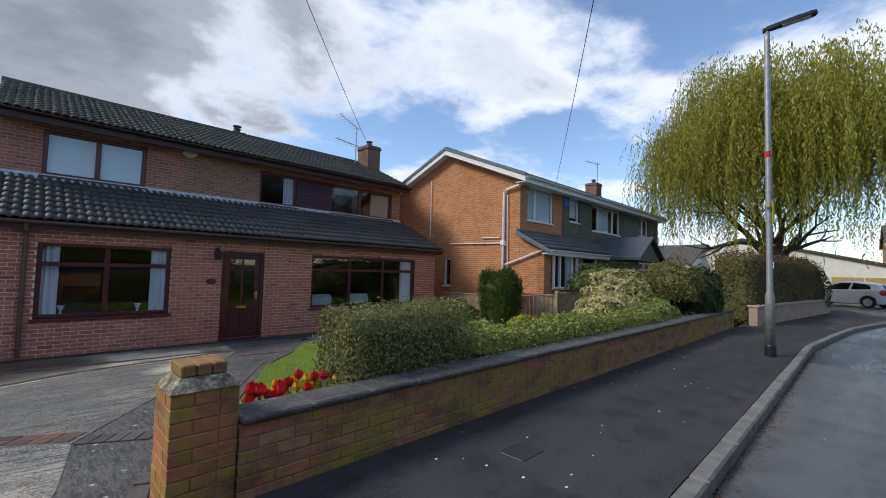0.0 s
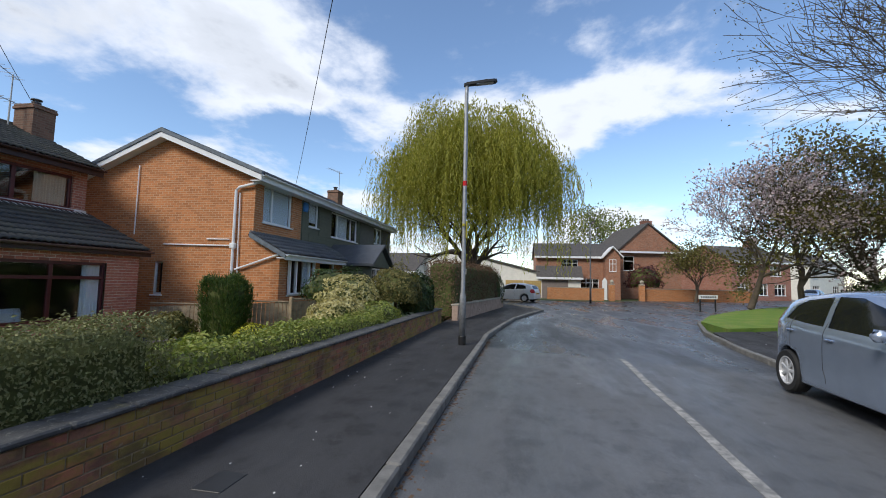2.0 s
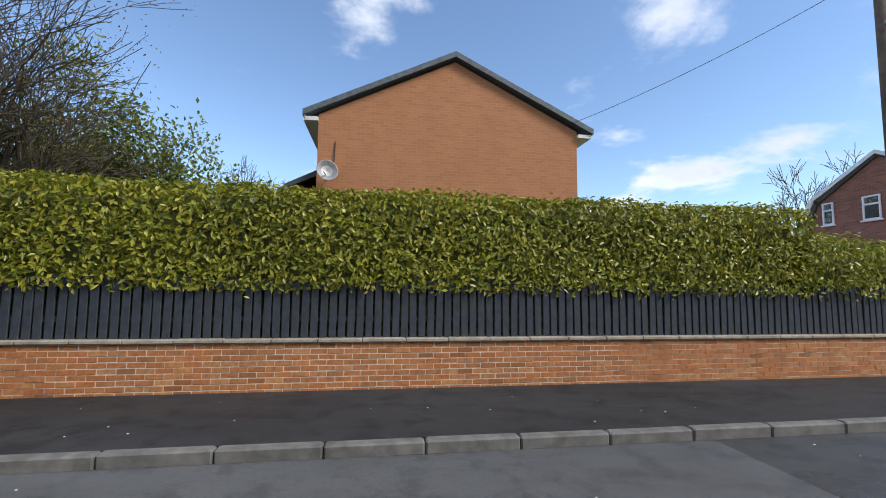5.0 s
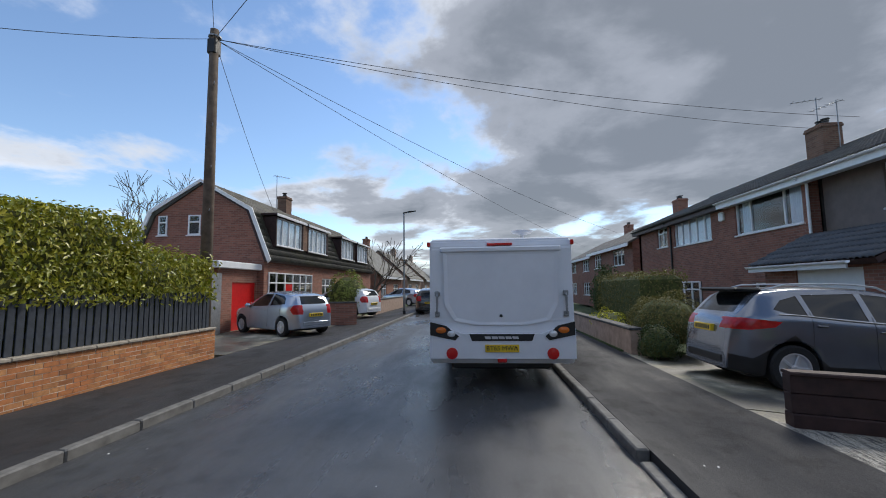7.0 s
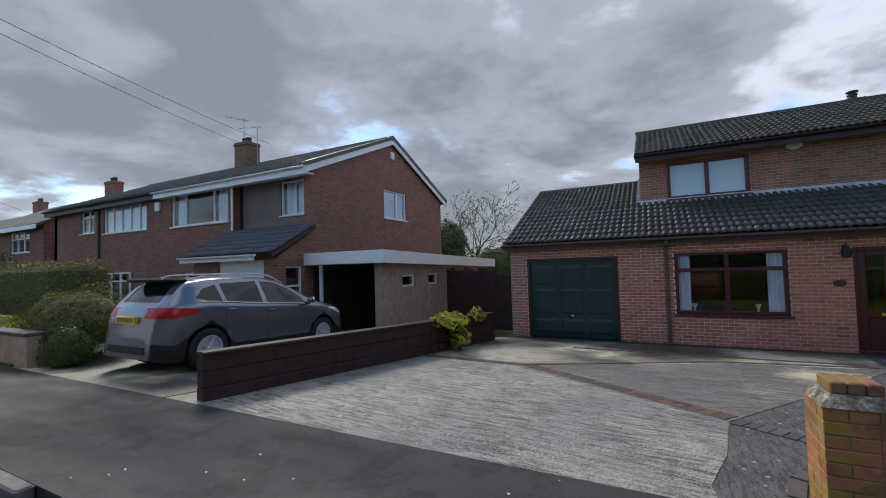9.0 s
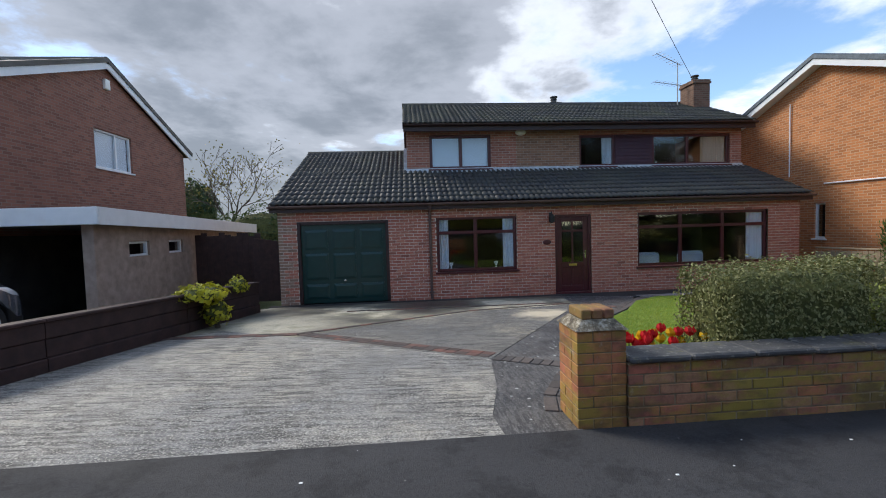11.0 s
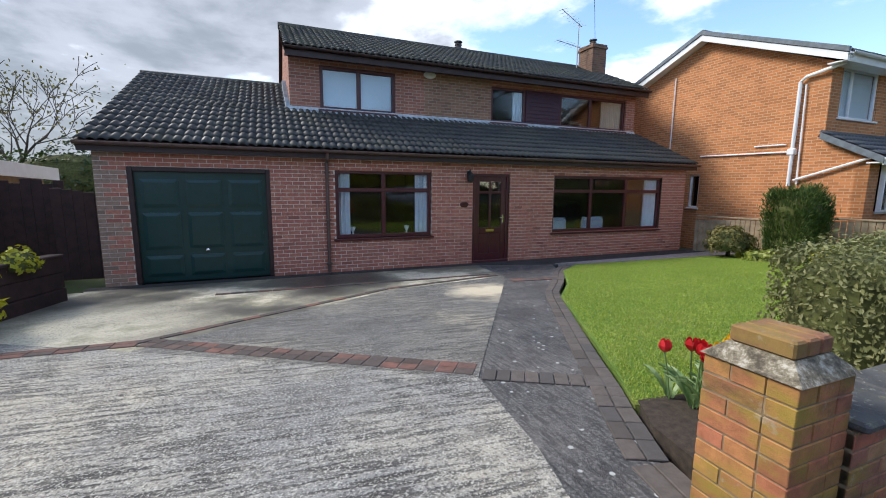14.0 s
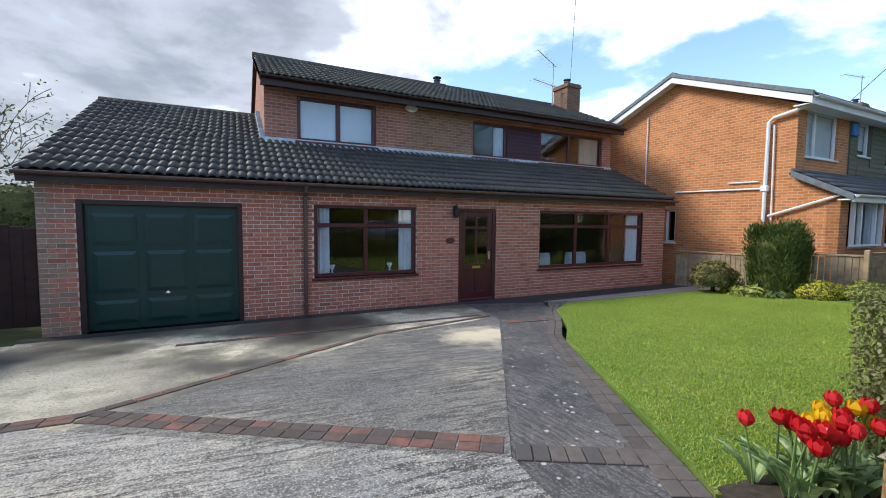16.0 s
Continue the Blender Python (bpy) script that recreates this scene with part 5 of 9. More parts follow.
part("downpipe", Soup().tube([(-12.9, 8.98, 4.58), (-12.9, 9.28, 4.40), (-12.9, 9.28, 3.0)], 0.04, 8), M["white"], semi, "white downpipe")
part("downpipe", Soup().tube([(-21.5, 8.98, 4.58), (-21.5, 9.3, 4.4), (-21.5, 9.3, 0.0)], 0.04, 8), M["black"], semi, "black downpipe")
part("alarm_box", Soup().soft(-17.3, -17.0, 9.24, 9.35, 4.0, 4.35, 0.03), M["sign_white"], semi, "pale alarm box")
part("alarm_box", Soup().soft(SX - 0.01, SX + 0.09, 13.55, 13.75, 5.8, 6.1, 0.02), M["sign_white"], semi, "white box under the gable")
chimney(semi, -17.4, 13.4, 6.3, 7.65, 0.85, 0.7, M["wall_old_x"], 2)
aerial(-17.6, 13.4, 7.0, 1.9, 250, semi, 6, 0.8)
aerial(-16.7, 13.4, 6.6, 1.8, 200, semi, 6, 0.9)
# porch with a white garage door
wall(semi, "porch_wall", side("-y", 8.05), -13.0, SX - 0.183, -0.6, 2.0, [(-11.85, -9.95, -0.6, 1.95)], M["wall_br_x"], 0.22)
wall(semi, "porch_side_wall", side("+x", SX + 0.02), 8.05, 9.34, -0.6, 2.0, [(8.35, 8.95, -0.2, 1.75)], M["wall_br_y"], 0.2, gable=[(8.05, 2.0), (9.34, 2.0), (9.34, 2.75)])
part("garage_door", Soup().soft(-11.85, -9.95, 0.04, 0.10, -0.5, 1.95, 0.01), M["white"], semi, "white panelled garage door", m=side("-y", 8.05))
for i in range(4):
    part("panel", Soup().soft(-11.75 + i * 0.46, -11.37 + i * 0.46, 0.02, 0.04, 1.1, 1.75, 0.01), M["white"], semi.children[-1], m=Matrix())
window(semi, side("+x", SX + 0.02), 8.35, 8.95, -0.2, 1.75, (), 1.2, room=False)
roof_plane(semi, -13.2, SX + 0.15, 7.75, 2.10, 9.35, 2.95, M["tile_slate"])
part("fascia", Soup().box(-13.2, SX - 0.5, 7.73, 7.77, 1.93, 2.08), M["white"], semi, "white fascia")
gutter(semi, pose(0, 0, 0), -13.2, SX - 0.4, 7.69, 2.08, M["white"])
# flat-roofed garage at the side
GRX = -6.98
gm = side("+x", GRX)
wall(semi, "garage_side_wall", gm, 9.3, 17.1, -0.7, 1.60, [(10.32, 11.05, 1.06, 1.40), (11.85, 12.52, 1.06, 1.40)], M["render_buff"], 0.22)
window(semi, gm, 10.32, 11.05, 1.06, 1.40, room=False, bar=0.05, sill=False)
window(semi, gm, 11.85, 12.52, 1.06, 1.40, room=False, bar=0.05, sill=False)
part("garage_post", Soup().soft(-9.12, -9.03, 9.25, 9.34, -0.6, 1.80, 0.01), M["white"], semi)
part("garage_beam", Soup().prism([(9.3, 1.60), (9.3, 1.80), (17.1, 1.60)], "x", GRX - 0.22, GRX), M["render_buff"], semi)
# inside of the open garage; the colour itself carries the shade
part("garage_back", Soup().box(SX, GRX - 0.22, 16.9, 17.1, -0.6, 1.6).box(SX + 0.01, SX + 0.05, 9.4, 16.9, -0.6, 1.6), M["room_shade"], semi)
part("flat_roof", Soup().prism([(9.05, 1.80), (9.05, 2.08), (17.2, 1.84), (17.2, 1.58)], "x", -9.45, GRX + 0.25), M["render_grey"], semi)
part("fascia", Soup().soft(-9.75, GRX + 0.30, 9.0, 9.05, 1.76, 2.10, 0.01), M["white"], semi, "white deep fascia")
part("fascia", Soup().prism([(9.05, 1.76), (9.05, 2.10), (17.25, 1.86), (17.25, 1.54)], "x", GRX + 0.25, GRX + 0.30), M["white"], semi, "white deep fascia")

# brick gable house across the street
bh = thing("house", "orange-brown brick house with a plain gable behind the hedge", "house")
mbh = side("+y", -10.0)
wall(bh, "gable_wall", mbh, -1.31, 5.2, -0.4, 5.55, [], M["wall_tan"], 0.28, gable=[(-1.31, 5.55), (5.2, 5.55), (1.97, 7.15)])
wall(bh, "side_wall", side("+x", 1.31), -22, -10.002, -0.4, 5.55, [(-13.2, -11.8, 3.7, 5.1)], M["wall_or_y"], 0.28)
wall(bh, "side_wall", side("-x", -5.2), 10.002, 22, -0.4, 5.55, [], M["wall_or_y"], 0.28)
window(bh, side("+x", 1.31), -13.2, -11.8, 3.7, 5.1, (-12.5,))
for sx, ex in ((1.66, 1), (-5.6, -1)):
    s = Soup()
    s.prism([(sx, 5.46), (-1.97, 7.22), (-1.97, 7.36), (sx, 5.60)], "y", -22, -9.85)
    part("roof", s, M["roof_slate"], bh, "blue-grey tiled roof")
part("soffit", Soup().box(1.31, 1.62, -22, -9.9, 5.36, 5.45), M["white"], bh)
part("soffit", Soup().box(-5.55, -5.2, -22, -9.9, 5.36, 5.45), M["white"], bh)
part("fascia", Soup().box(1.60, 1.64, -22, -9.9, 5.34, 5.58), M["white"], bh)
part("lower_roof", Soup().prism([(1.31, 4.15), (2.1, 3.8), (2.1, 3.9), (1.31, 4.3)], "y", -15, -10.3), M["tile_slate"], bh)
part("bay", Soup().box(1.31, 1.95, -14.8, -10.4, -0.4, 3.85), M["wall_or_y"], bh)
part("cable", Soup().tube([(0.9, -9.98, 4.9), (0.92, -9.97, 4.4), (0.9, -9.98, 4.0)], 0.012, 5), M["black"], bh)
s = Soup().lathe([(0.02, 0), (0.14, 0.02), (0.24, 0.07), (0.25, 0.075), (0.24, 0.078), (0.13, 0.03), (0.02, 0.012)], 20, m=pose(1.05, -9.72, 4.1, -80, 0, 20))
s.tube([(1.05, -9.98, 4.0), (1.05, -9.74, 4.06)], 0.018, 6).tube([(1.05, -9.70, 4.0), (1.08, -9.45, 4.02)], 0.012, 6)
part("satellite_dish", s, M["steel"], bh, "grey satellite dish", smooth=False)

# gambrel-roofed pair across the street to the west
dh = thing("house", "dark brick gambrel-roofed semi with white dormer windows", "house")
DX = -17.0
md = side("+x", DX)
wall(dh, "gable_wall", md, -14.5, -8.82, -0.3, 2.95, [], M["wall_br_y"], 0.28)
for a, b, c, d, e in ((-14.5, -8.82, 2.95, -13.7, 4.94),):
    s = Soup()
    s.prism([(-14.5, 2.95), (-8.82, 2.95), (-9.62, 4.94), (-13.7, 4.94)], "y", 0, 0.28)
    s.prism([(-13.7, 4.94), (-9.62, 4.94), (-11.66, 6.2)], "y", 0, 0.28)
    part("gable_wall", s, M["wall_br_y"], dh, m=md)
for u0, u1 in ((-13.55, -13.15), (-12.2, -11.65)):
    w = window(dh, side("+x", DX + 0.06), u0, u1, 3.95, 4.8, (), 4.5, room=False, inset=0.0, depth=0.05)
    # flat dark sheet behind the panes in place of a shaded room
    part("reveal", Soup().box(u0, u1, 0.048, 0.058, 3.95, 4.8), M["room_shade"], w)
DW = -34.0
for (y0, z0), (y1, z1), mt in (((-8.65, 2.80), (-9.50, 4.98), "tile_old"), ((-9.50, 4.98), (-11.66, 6.25), "tile_old")):
    L = math.hypot(y1 - y0, z1 - z0)
    fr = pose(DX + 0.1, y0, z0, 0, 0, 180) @ pose(0, 0, 0, math.degrees(math.atan2(z1 - z0, y0 - y1)), 0, 0)
    rf = part("roof", Soup().box(0, 17.1, 0, L, -0.12, 0), M["fascia"], dh, m=fr)
    nn, cc = 57, int(L / TC) + 1
    o = part("roof_tiles", tiles_stuff(range(nn), range(cc), M[mt]), M[mt], rf, kind="stuff")
    o.matrix_basis = Matrix.Diagonal((17.1 / (nn * TW), L / (cc * TC), 1, 1))
s = Soup()
s.prism([(-8.6, 2.70), (-9.48, 4.92), (-9.36, 5.05), (-8.48, 2.84)], "x", DX + 0.08, DX + 0.14).prism([(-9.48, 4.92), (-11.66, 6.20), (-11.66, 6.34), (-9.40, 5.05)], "x", DX + 0.08, DX + 0.14)
s.prism([(-14.7, 2.70), (-13.84, 4.92), (-13.96, 5.05), (-14.82, 2.84)], "x", DX + 0.08, DX + 0.14).prism([(-13.84, 4.92), (-11.66, 6.20), (-11.66, 6.34), (-13.92, 5.05)], "x", DX + 0.08, DX + 0.14)
part("bargeboard", s, M["white"], dh, "white bargeboard")
part("roof", Soup().prism([(-13.8, 4.95), (-11.66, 6.25), (-11.66, 6.1), (-13.7, 4.8)], "x", DW, DX + 0.1).prism([(-14.7, 2.8), (-13.8, 4.95), (-13.65, 4.9), (-14.5, 2.8)], "x", DW, DX + 0.1), M["tile_old"], dh)
wall(dh, "front_wall", side("+y", -8.85), -DX, -DW, -0.3, 2.85, [(17.4, 22.0, -0.2, 2.35), (23.5, 25.6, 0.7, 2.2)], M["wall_br_x"], 0.28)
window(dh, side("+y", -8.85), 17.4, 22.0, -0.2, 2.35, (18.1, 18.9, 19.7, 20.5, 21.2), 1.9, inset=-0.05)
part("red_door", Soup().soft(18.95, 19.65, -0.03, 0.02, -0.2, 1.85, 0.01), M["red_plastic"], dh, "red front door", m=side("+y", -8.85))
window(dh, side("+y", -8.85), 23.5, 25.6, 0.7, 2.2, (24.2, 24.9), 1.8)
part("dormer_panel", Soup().box(20.66, 21.19, 0.02, 0.3, 3.55, 4.8), M["wall_old_x"], dh, "brown brick panel between the dormer windows", m=side("+y", -8.75))
for u0 in (17.9, 21.3, 26.5, 30.0):
    mm = side("+y", -8.75)
    part("dormer", Soup().box(u0 - 0.1, u0 + 2.75, 0.0, 1.6, 3.45, 3.55).box(u0 - 0.1, u0, 0.0, 1.3, 3.55, 4.8).box(u0 + 2.65, u0 + 2.75, 0.0, 1.3, 3.55, 4.8).box(u0 - 0.2, u0 + 2.85, -0.10, 2.0, 4.86, 4.94), M["wood_dark"], dh, "dark tile-hung dormer cheeks and flat roof", m=mm)
    part("fascia", Soup().soft(u0 - 0.25, u0 + 2.9, -0.14, -0.10, 4.80, 4.92, 0.01), M["white"], dh, "white dormer fascia", m=mm)
    window(dh, mm, u0, u0 + 2.65, 3.55, 4.8, (u0 + 0.65, u0 + 1.3, u0 + 2.0), blind=True, room=False)
chimney(dh, -24.2, -11.5, 6.0, 7.1, 0.7, 0.55, M["wall_old_x"], 1)
aerial(-23.2, -11.5, 6.2, 2.0, 140, dh, 6, 0.8)
gar = thing("garage", "flat-roofed brick garage with a bright red door", "garage")
wall(gar, "front_wall", side("+y", -9.1), 14.4, 17.0, -0.2, 2.45, [(15.25, 16.9, -0.2, 1.9)], M["wall_br_x"], 0.22)
wall(gar, "side_wall", side("+x", -14.4), -15, -9.102, -0.2, 2.45, [], M["wall_br_y"], 0.22)
part("garage_door", Soup().soft(15.25, 16.9, 0.05, 0.10, 0.1, 1.9, 0.01), M["red_plastic"], gar, "bright red garage door", m=side("+y", -9.1))
part("flat_roof", Soup().soft(-17.0, -14.1, -15, -8.9, 2.40, 2.65, 0.02), M["white"], gar, "white roof edge")
gate = thing("metal_gate", "grey metal side gate of upright bars", "gate")
for i in range(9):
    part("bar", Soup().tube([(-13.6 + 0 * i, -9.2 - i * 0.17, 0.1), (-13.6, -9.2 - i * 0.17, 2.2)], 0.02, 6), M["steel"], gate)
part("gate_frame", Soup().soft(-13.63, -13.57, -10.7, -9.1, 0.35, 0.42, 0.01).soft(-13.63, -13.57, -10.7, -9.1, 1.9, 1.97, 0.01).box(-14.3, -13.55, -9.05, -8.9, 0.0, 2.2), M["steel"], gate)


# plain houses further off
def far_house(x, y, yaw, w, d, eave, ridge, wall_mat, roof_mat, wins, label, stack=True, cross=False):
    """A two-storey house: front along local x at y = 0, ridge along x. wins: (u0, u1, z0, z1) on the front."""
    h = thing("house", label, "house", pose(x, y, 0, 0, 0, yaw))
    wall(h, "front_wall", Matrix(), 0, w, -0.3, eave, wins, wall_mat, 0.3)
    for u, nm in ((0.0, "gable_wall"), (w - 0.3, "gable_wall")):
        s = Soup().box(u, u + 0.3, 0.302, d, -0.3, eave)
        s.prism([(0.0, eave), (d, eave), (d / 2, ridge)], "x", u, u + 0.3)
        part(nm, s, wall_mat, h)
    part("back_wall", Soup().box(0.3, w - 0.3, d - 0.3, d, -0.3, eave), wall_mat, h)
    for a, b, c, e in wins:
        ww = window(h, Matrix(), a, b, c, e, tuple(a + (b - a) * k / 3 for k in (1, 2)) if b - a > 1.3 else (), c + (e - c) * 0.66, room=True)
    k = (ridge - eave) / (d / 2)
    part("roof", Soup().prism([(-0.35, eave - 0.35 * k), (d / 2, ridge), (d / 2, ridge + 0.14), (-0.35, eave - 0.35 * k + 0.14)], "x", -0.2, w + 0.2), roof_mat, h)
    part("roof", Soup().prism([(d + 0.35, eave - 0.35 * k), (d / 2, ridge), (d / 2, ridge + 0.14), (d + 0.35, eave - 0.35 * k + 0.14)], "x", -0.2, w + 0.2), roof_mat, h)
    part("fascia", Soup().box(-0.2, w + 0.2, -0.40, -0.36, eave - 0.36 * k - 0.12, eave - 0.36 * k + 0.10), M["white"], h)
    if stack:
        chimney(h, w * 0.8, d / 2, ridge - 0.3, ridge + 1.0, 0.9, 0.6, wall_mat, 2)
    return h


def face_to(ax, ay, bx, by):
    return math.degrees(math.atan2(by - ay, bx - ax))


oh = far_house(48.0, -0.8, face_to(48.0, -0.8, 48.2, -9.6), 8.8, 7.5, 4.6, 6.2, M["wall_far"], M["roof_far"], [(2.7, 4.5, 3.0, 4.2), (4.7, 6.7, 0.8, 2.1)], "brown-red brick house with white leaded windows", stack=False)
s = Soup().box(7.1, 8.6, -1.4, 0.0, -0.3, 4.5)
s.prism([(7.1, 4.5), (8.6, 4.5), (7.85, 5.4)], "y", -1.4, 0.0)
part("porch_block", s, M["wall_far"], oh)
part("porch_roof", Soup().prism([(6.8, 4.3), (7.85, 5.45), (8.9, 4.3), (8.9, 4.45), (7.85, 5.6), (6.8, 4.45)], "y", -1.7, 0.5), M["white"], oh)
window(oh, pose(0, -1.4, 0), 7.5, 8.2, 2.9, 4.2, (7.85,), 3.7, room=False, inset=-0.02)
part("front_door", Soup().prism([(6.75, -0.2), (7.25, -0.2), (7.25, 1.9), (7.0, 2.25), (6.75, 1.9)], "y", -1.50, -1.44), M["white"], oh, "white arched front door")
garage_wing = far_house(46.0, -0.95, face_to(46.0, -0.95, 46.1, -5.3), 4.4, 2.0, 2.4, 3.3, M["render_white"], M["roof_far"], [], "white garage wing with a dark tiled roof", stack=False)
part("garage_door", Soup().soft(0.4, 3.1, -0.04, 0.0, -0.2, 1.9, 0.02), M["render_grey"], garage_wing, "dark grey garage door")
cream = thing("house", "cream rendered house wall sloping down behind the willow", "house")
part("gable_wall", Soup().prism([(-0.9, -0.3), (-0.9, 2.6), (8.5, 4.9), (16.0, 2.6), (16.0, -0.3)], "x", 46.4, 54.0), M["render_white"], cream)
part("roof", Soup().prism([(-1.2, 2.55), (8.5, 4.95), (16.3, 2.55), (16.3, 2.75), (8.5, 5.15), (-1.2, 2.75)], "x", 46.2, 54.2), M["roof_far"], cream)
gb = far_house(52.0, -10.5, face_to(52.0, -10.5, 53.5, -17.5), 7.2, 9.0, 5.4, 5.5, M["wall_far"], M["roof_far"], [(0.4, 1.7, 3.2, 4.9)], "tall red brick gable house with a stone-framed arched window", stack=False)
s = Soup().prism([(-0.3, 5.4), (7.5, 5.4), (3.4, 8.7)], "y", 0.0, 0.3)
part("gable_wall", s, M["wall_far"], gb)
part("roof", Soup().prism([(-0.5, 5.3), (3.4, 8.75), (7.8, 5.3), (7.8, 5.5), (3.4, 8.95), (-0.5, 5.5)], "y", -0.15, 9.2), M["roof_far"], gb)
chimney(gb, 4.4, 2.5, 7.6, 9.5, 1.2, 0.7, M["wall_br_x"], 3)
far_house(56.0, -24, face_to(56, -24, 60, -33), 9, 8, 4.8, 6.8, M["wall_main_y"], M["roof_far"], [(0.8, 2.6, 0.6, 2.0), (3.6, 5.4, 0.6, 2.0), (0.8, 2.4, 3.0, 4.2), (5.8, 7.6, 3.0, 4.2), (6.4, 8.2, 0.6, 2.0)], "red brick house with white bay windows")
far_house(66.0, -38, face_to(66, -38, 72, -46), 10, 8, 4.8, 6.8, M["render_white"], M["roof_far"], [(0.8, 2.6, 0.6, 2.0), (6.4, 8.2, 0.6, 2.0), (0.8, 2.4, 3.0, 4.2), (6.8, 8.4, 3.0, 4.2)], "pale rendered house at the street's far end")
far_house(78.0, -62, face_to(78, -62, 64, -74), 16, 8, 4.8, 6.8, M["wall_br_x"], M["roof_far"], [(1 + 3 * i, 2.6 + 3 * i, z, z + 1.3) for i in range(5) for z in (0.7, 3.0)], "dark brick terrace closing the street")
far_house(46, 24, -100, 12, 7, 2.6, 4.6, M["render_white"], M["roof_far"], [(1, 3.5, 0.8, 2.0), (5, 7.5, 0.8, 2.0)], "white bungalow beyond the willow", stack=False)
far_house(-38.0, 9.8, 0, 10.0, 8, 4.4, 6.4, M["wall_br_x"], M["tile_brown"], [(1, 3, 0.7, 1.9), (6, 8.4, 0.7, 1.9), (1, 3, 3.0, 4.1), (6, 8.4, 3.0, 4.1)], "brick house further along the street")
far_house(-50.0, 10.5, 0, 10, 8, 4.4, 6.4, M["wall_br_x"], M["tile_brown"], [(1, 3, 0.7, 1.9), (6, 8.4, 0.7, 1.9), (1, 3, 3.0, 4.1), (6, 8.4, 3.0, 4.1)], "brick house further along the street")
for i in range(3):
    far_house(-36.5 - 13 * i, -8.8 + 0.3 * i, 180, 11, 7, 2.9, 6.0, M["render_buff"] if i else M["wall_br_x"], M["tile_old"], [(1, 3.2, 0.7, 2.0), (6.5, 9, 0.7, 2.0)], "low-eaved house with a steep tiled roof")
far_house(-72, -8, 90, 14, 8, 4.8, 6.6, M["render_white"], M["roof_far"], [(1 + 3 * i, 2.8 + 3 * i, z, z + 1.2) for i in range(4) for z in (0.8, 3.0)], "pale house across the far end of the street")
far_house(-6, 34, 0, 9, 7, 2.6, 4.2, M["wall_br_x"], M["roof_far"], [(1, 3, 0.8, 2.0)], "bungalow behind the gardens", stack=False)

# ---- vehicles ----
def paint(name, color, rough=0.2, metal=0.6):
    mm = Mat(name, color, rough, metal)
    mm.b.inputs["Coat Weight"].default_value = 1.0
    mm.b.inputs["Coat Roughness"].default_value = 0.06
    n = mm.noise(3, 4)
    mm.col(mm.ramp(n, [(0.3, tuple(c * 0.93 for c in color)), (0.7, tuple(min(1, c * 1.05) for c in color))]))
    mm.rgh(mm.ramp(mm.noise(25, 5), [(0.4, rough), (0.7, rough + 0.06)]))
    return mm.m


M["car_blue"] = paint("silver_blue_paint", (0.35, 0.42, 0.54))
M["car_grey"] = paint("gunmetal_paint", (0.19, 0.21, 0.25))
M["car_silver"] = paint("silver_paint", (0.44, 0.50, 0.60))
M["car_white"] = paint("white_paint", (0.72, 0.74, 0.77), 0.3, 0.0)
M["car_black"] = paint("black_paint", (0.012, 0.012, 0.014), 0.25, 0.1)
M["car_glass"] = Mat("tinted_glass", (0.010, 0.012, 0.014), 0.03, 0.0, 0.45).m
M["lens"] = plain("clear_lamp_lens", (0.80, 0.81, 0.82), 0.08, 0.35, vary=0.06, scale=14)
M["alloy"] = plain("alloy_rim", (0.60, 0.61, 0.63), 0.35, 0.4, vary=0.1)
M["tail"] = plain("red_lamp_lens", (0.42, 0.012, 0.016), 0.12, vary=0.2, scale=20)
M["amber"] = plain("amber_lamp_lens", (0.65, 0.16, 0.02), 0.15, vary=0.1)


def lettering(body, size, mat, parent, m, name="lettering"):
    cu = bpy.data.curves.new(name, "FONT")
    cu.body, cu.size, cu.align_x, cu.align_y, cu.extrude = body, size, "CENTER", "CENTER", 0.001
    cu.materials.append(mat)
    ob = new(name, cu)
    ob.parent = parent
    ob.matrix_basis = m
    return ob


def wheel(parent, x, y, r, width, out, spokes, rim_mat):
    """A tyre with a spoked rim; out is +1 or -1, the side it faces."""
    m = pose(x, y, r, -90 * out, 0, 0)
    w2 = width / 2
    s = Soup().lathe([(r * 0.66, -w2 * 0.9), (r * 0.93, -w2), (r, -w2 * 0.72), (r, w2 * 0.72), (r * 0.93, w2), (r * 0.66, w2 * 0.94), (r * 0.64, w2 * 0.6), (r * 0.64, -w2 * 0.6)], 28)
    w = part("wheel", s, M["rubber"], parent, smooth=False, m=m)
    q = Soup()
    q.lathe([(r * 0.645, w2 * 0.55), (r * 0.67, w2 * 0.96), (r * 0.62, w2 * 0.98), (r * 0.585, w2 * 0.7), (r * 0.585, w2 * 0.2), (r * 0.3, w2 * 0.2)], 28)
    q.lathe([(0.0, w2 * 0.5), (r * 0.15, w2 * 0.5), (r * 0.17, w2 * 0.86), (r * 0.10, w2 * 0.93), (0.0, w2 * 0.93)], 14)
    for i in range(spokes):
        t = pose(0, 0, 0, 0, 0, 360 * i / spokes)
        q.soft(r * 0.12, r * 0.62, -r * 0.075, r * 0.075, w2 * 0.62, w2 * 0.84, 0.012, m=t)
    part("rim", q, rim_mat, w)
    part("hub_shadow", Soup().lathe([(0, w2 * 0.1), (r * 0.6, w2 * 0.1), (r * 0.6, w2 * 0.22), (0, w2 * 0.22)], 20), M["black"], w)
    return w


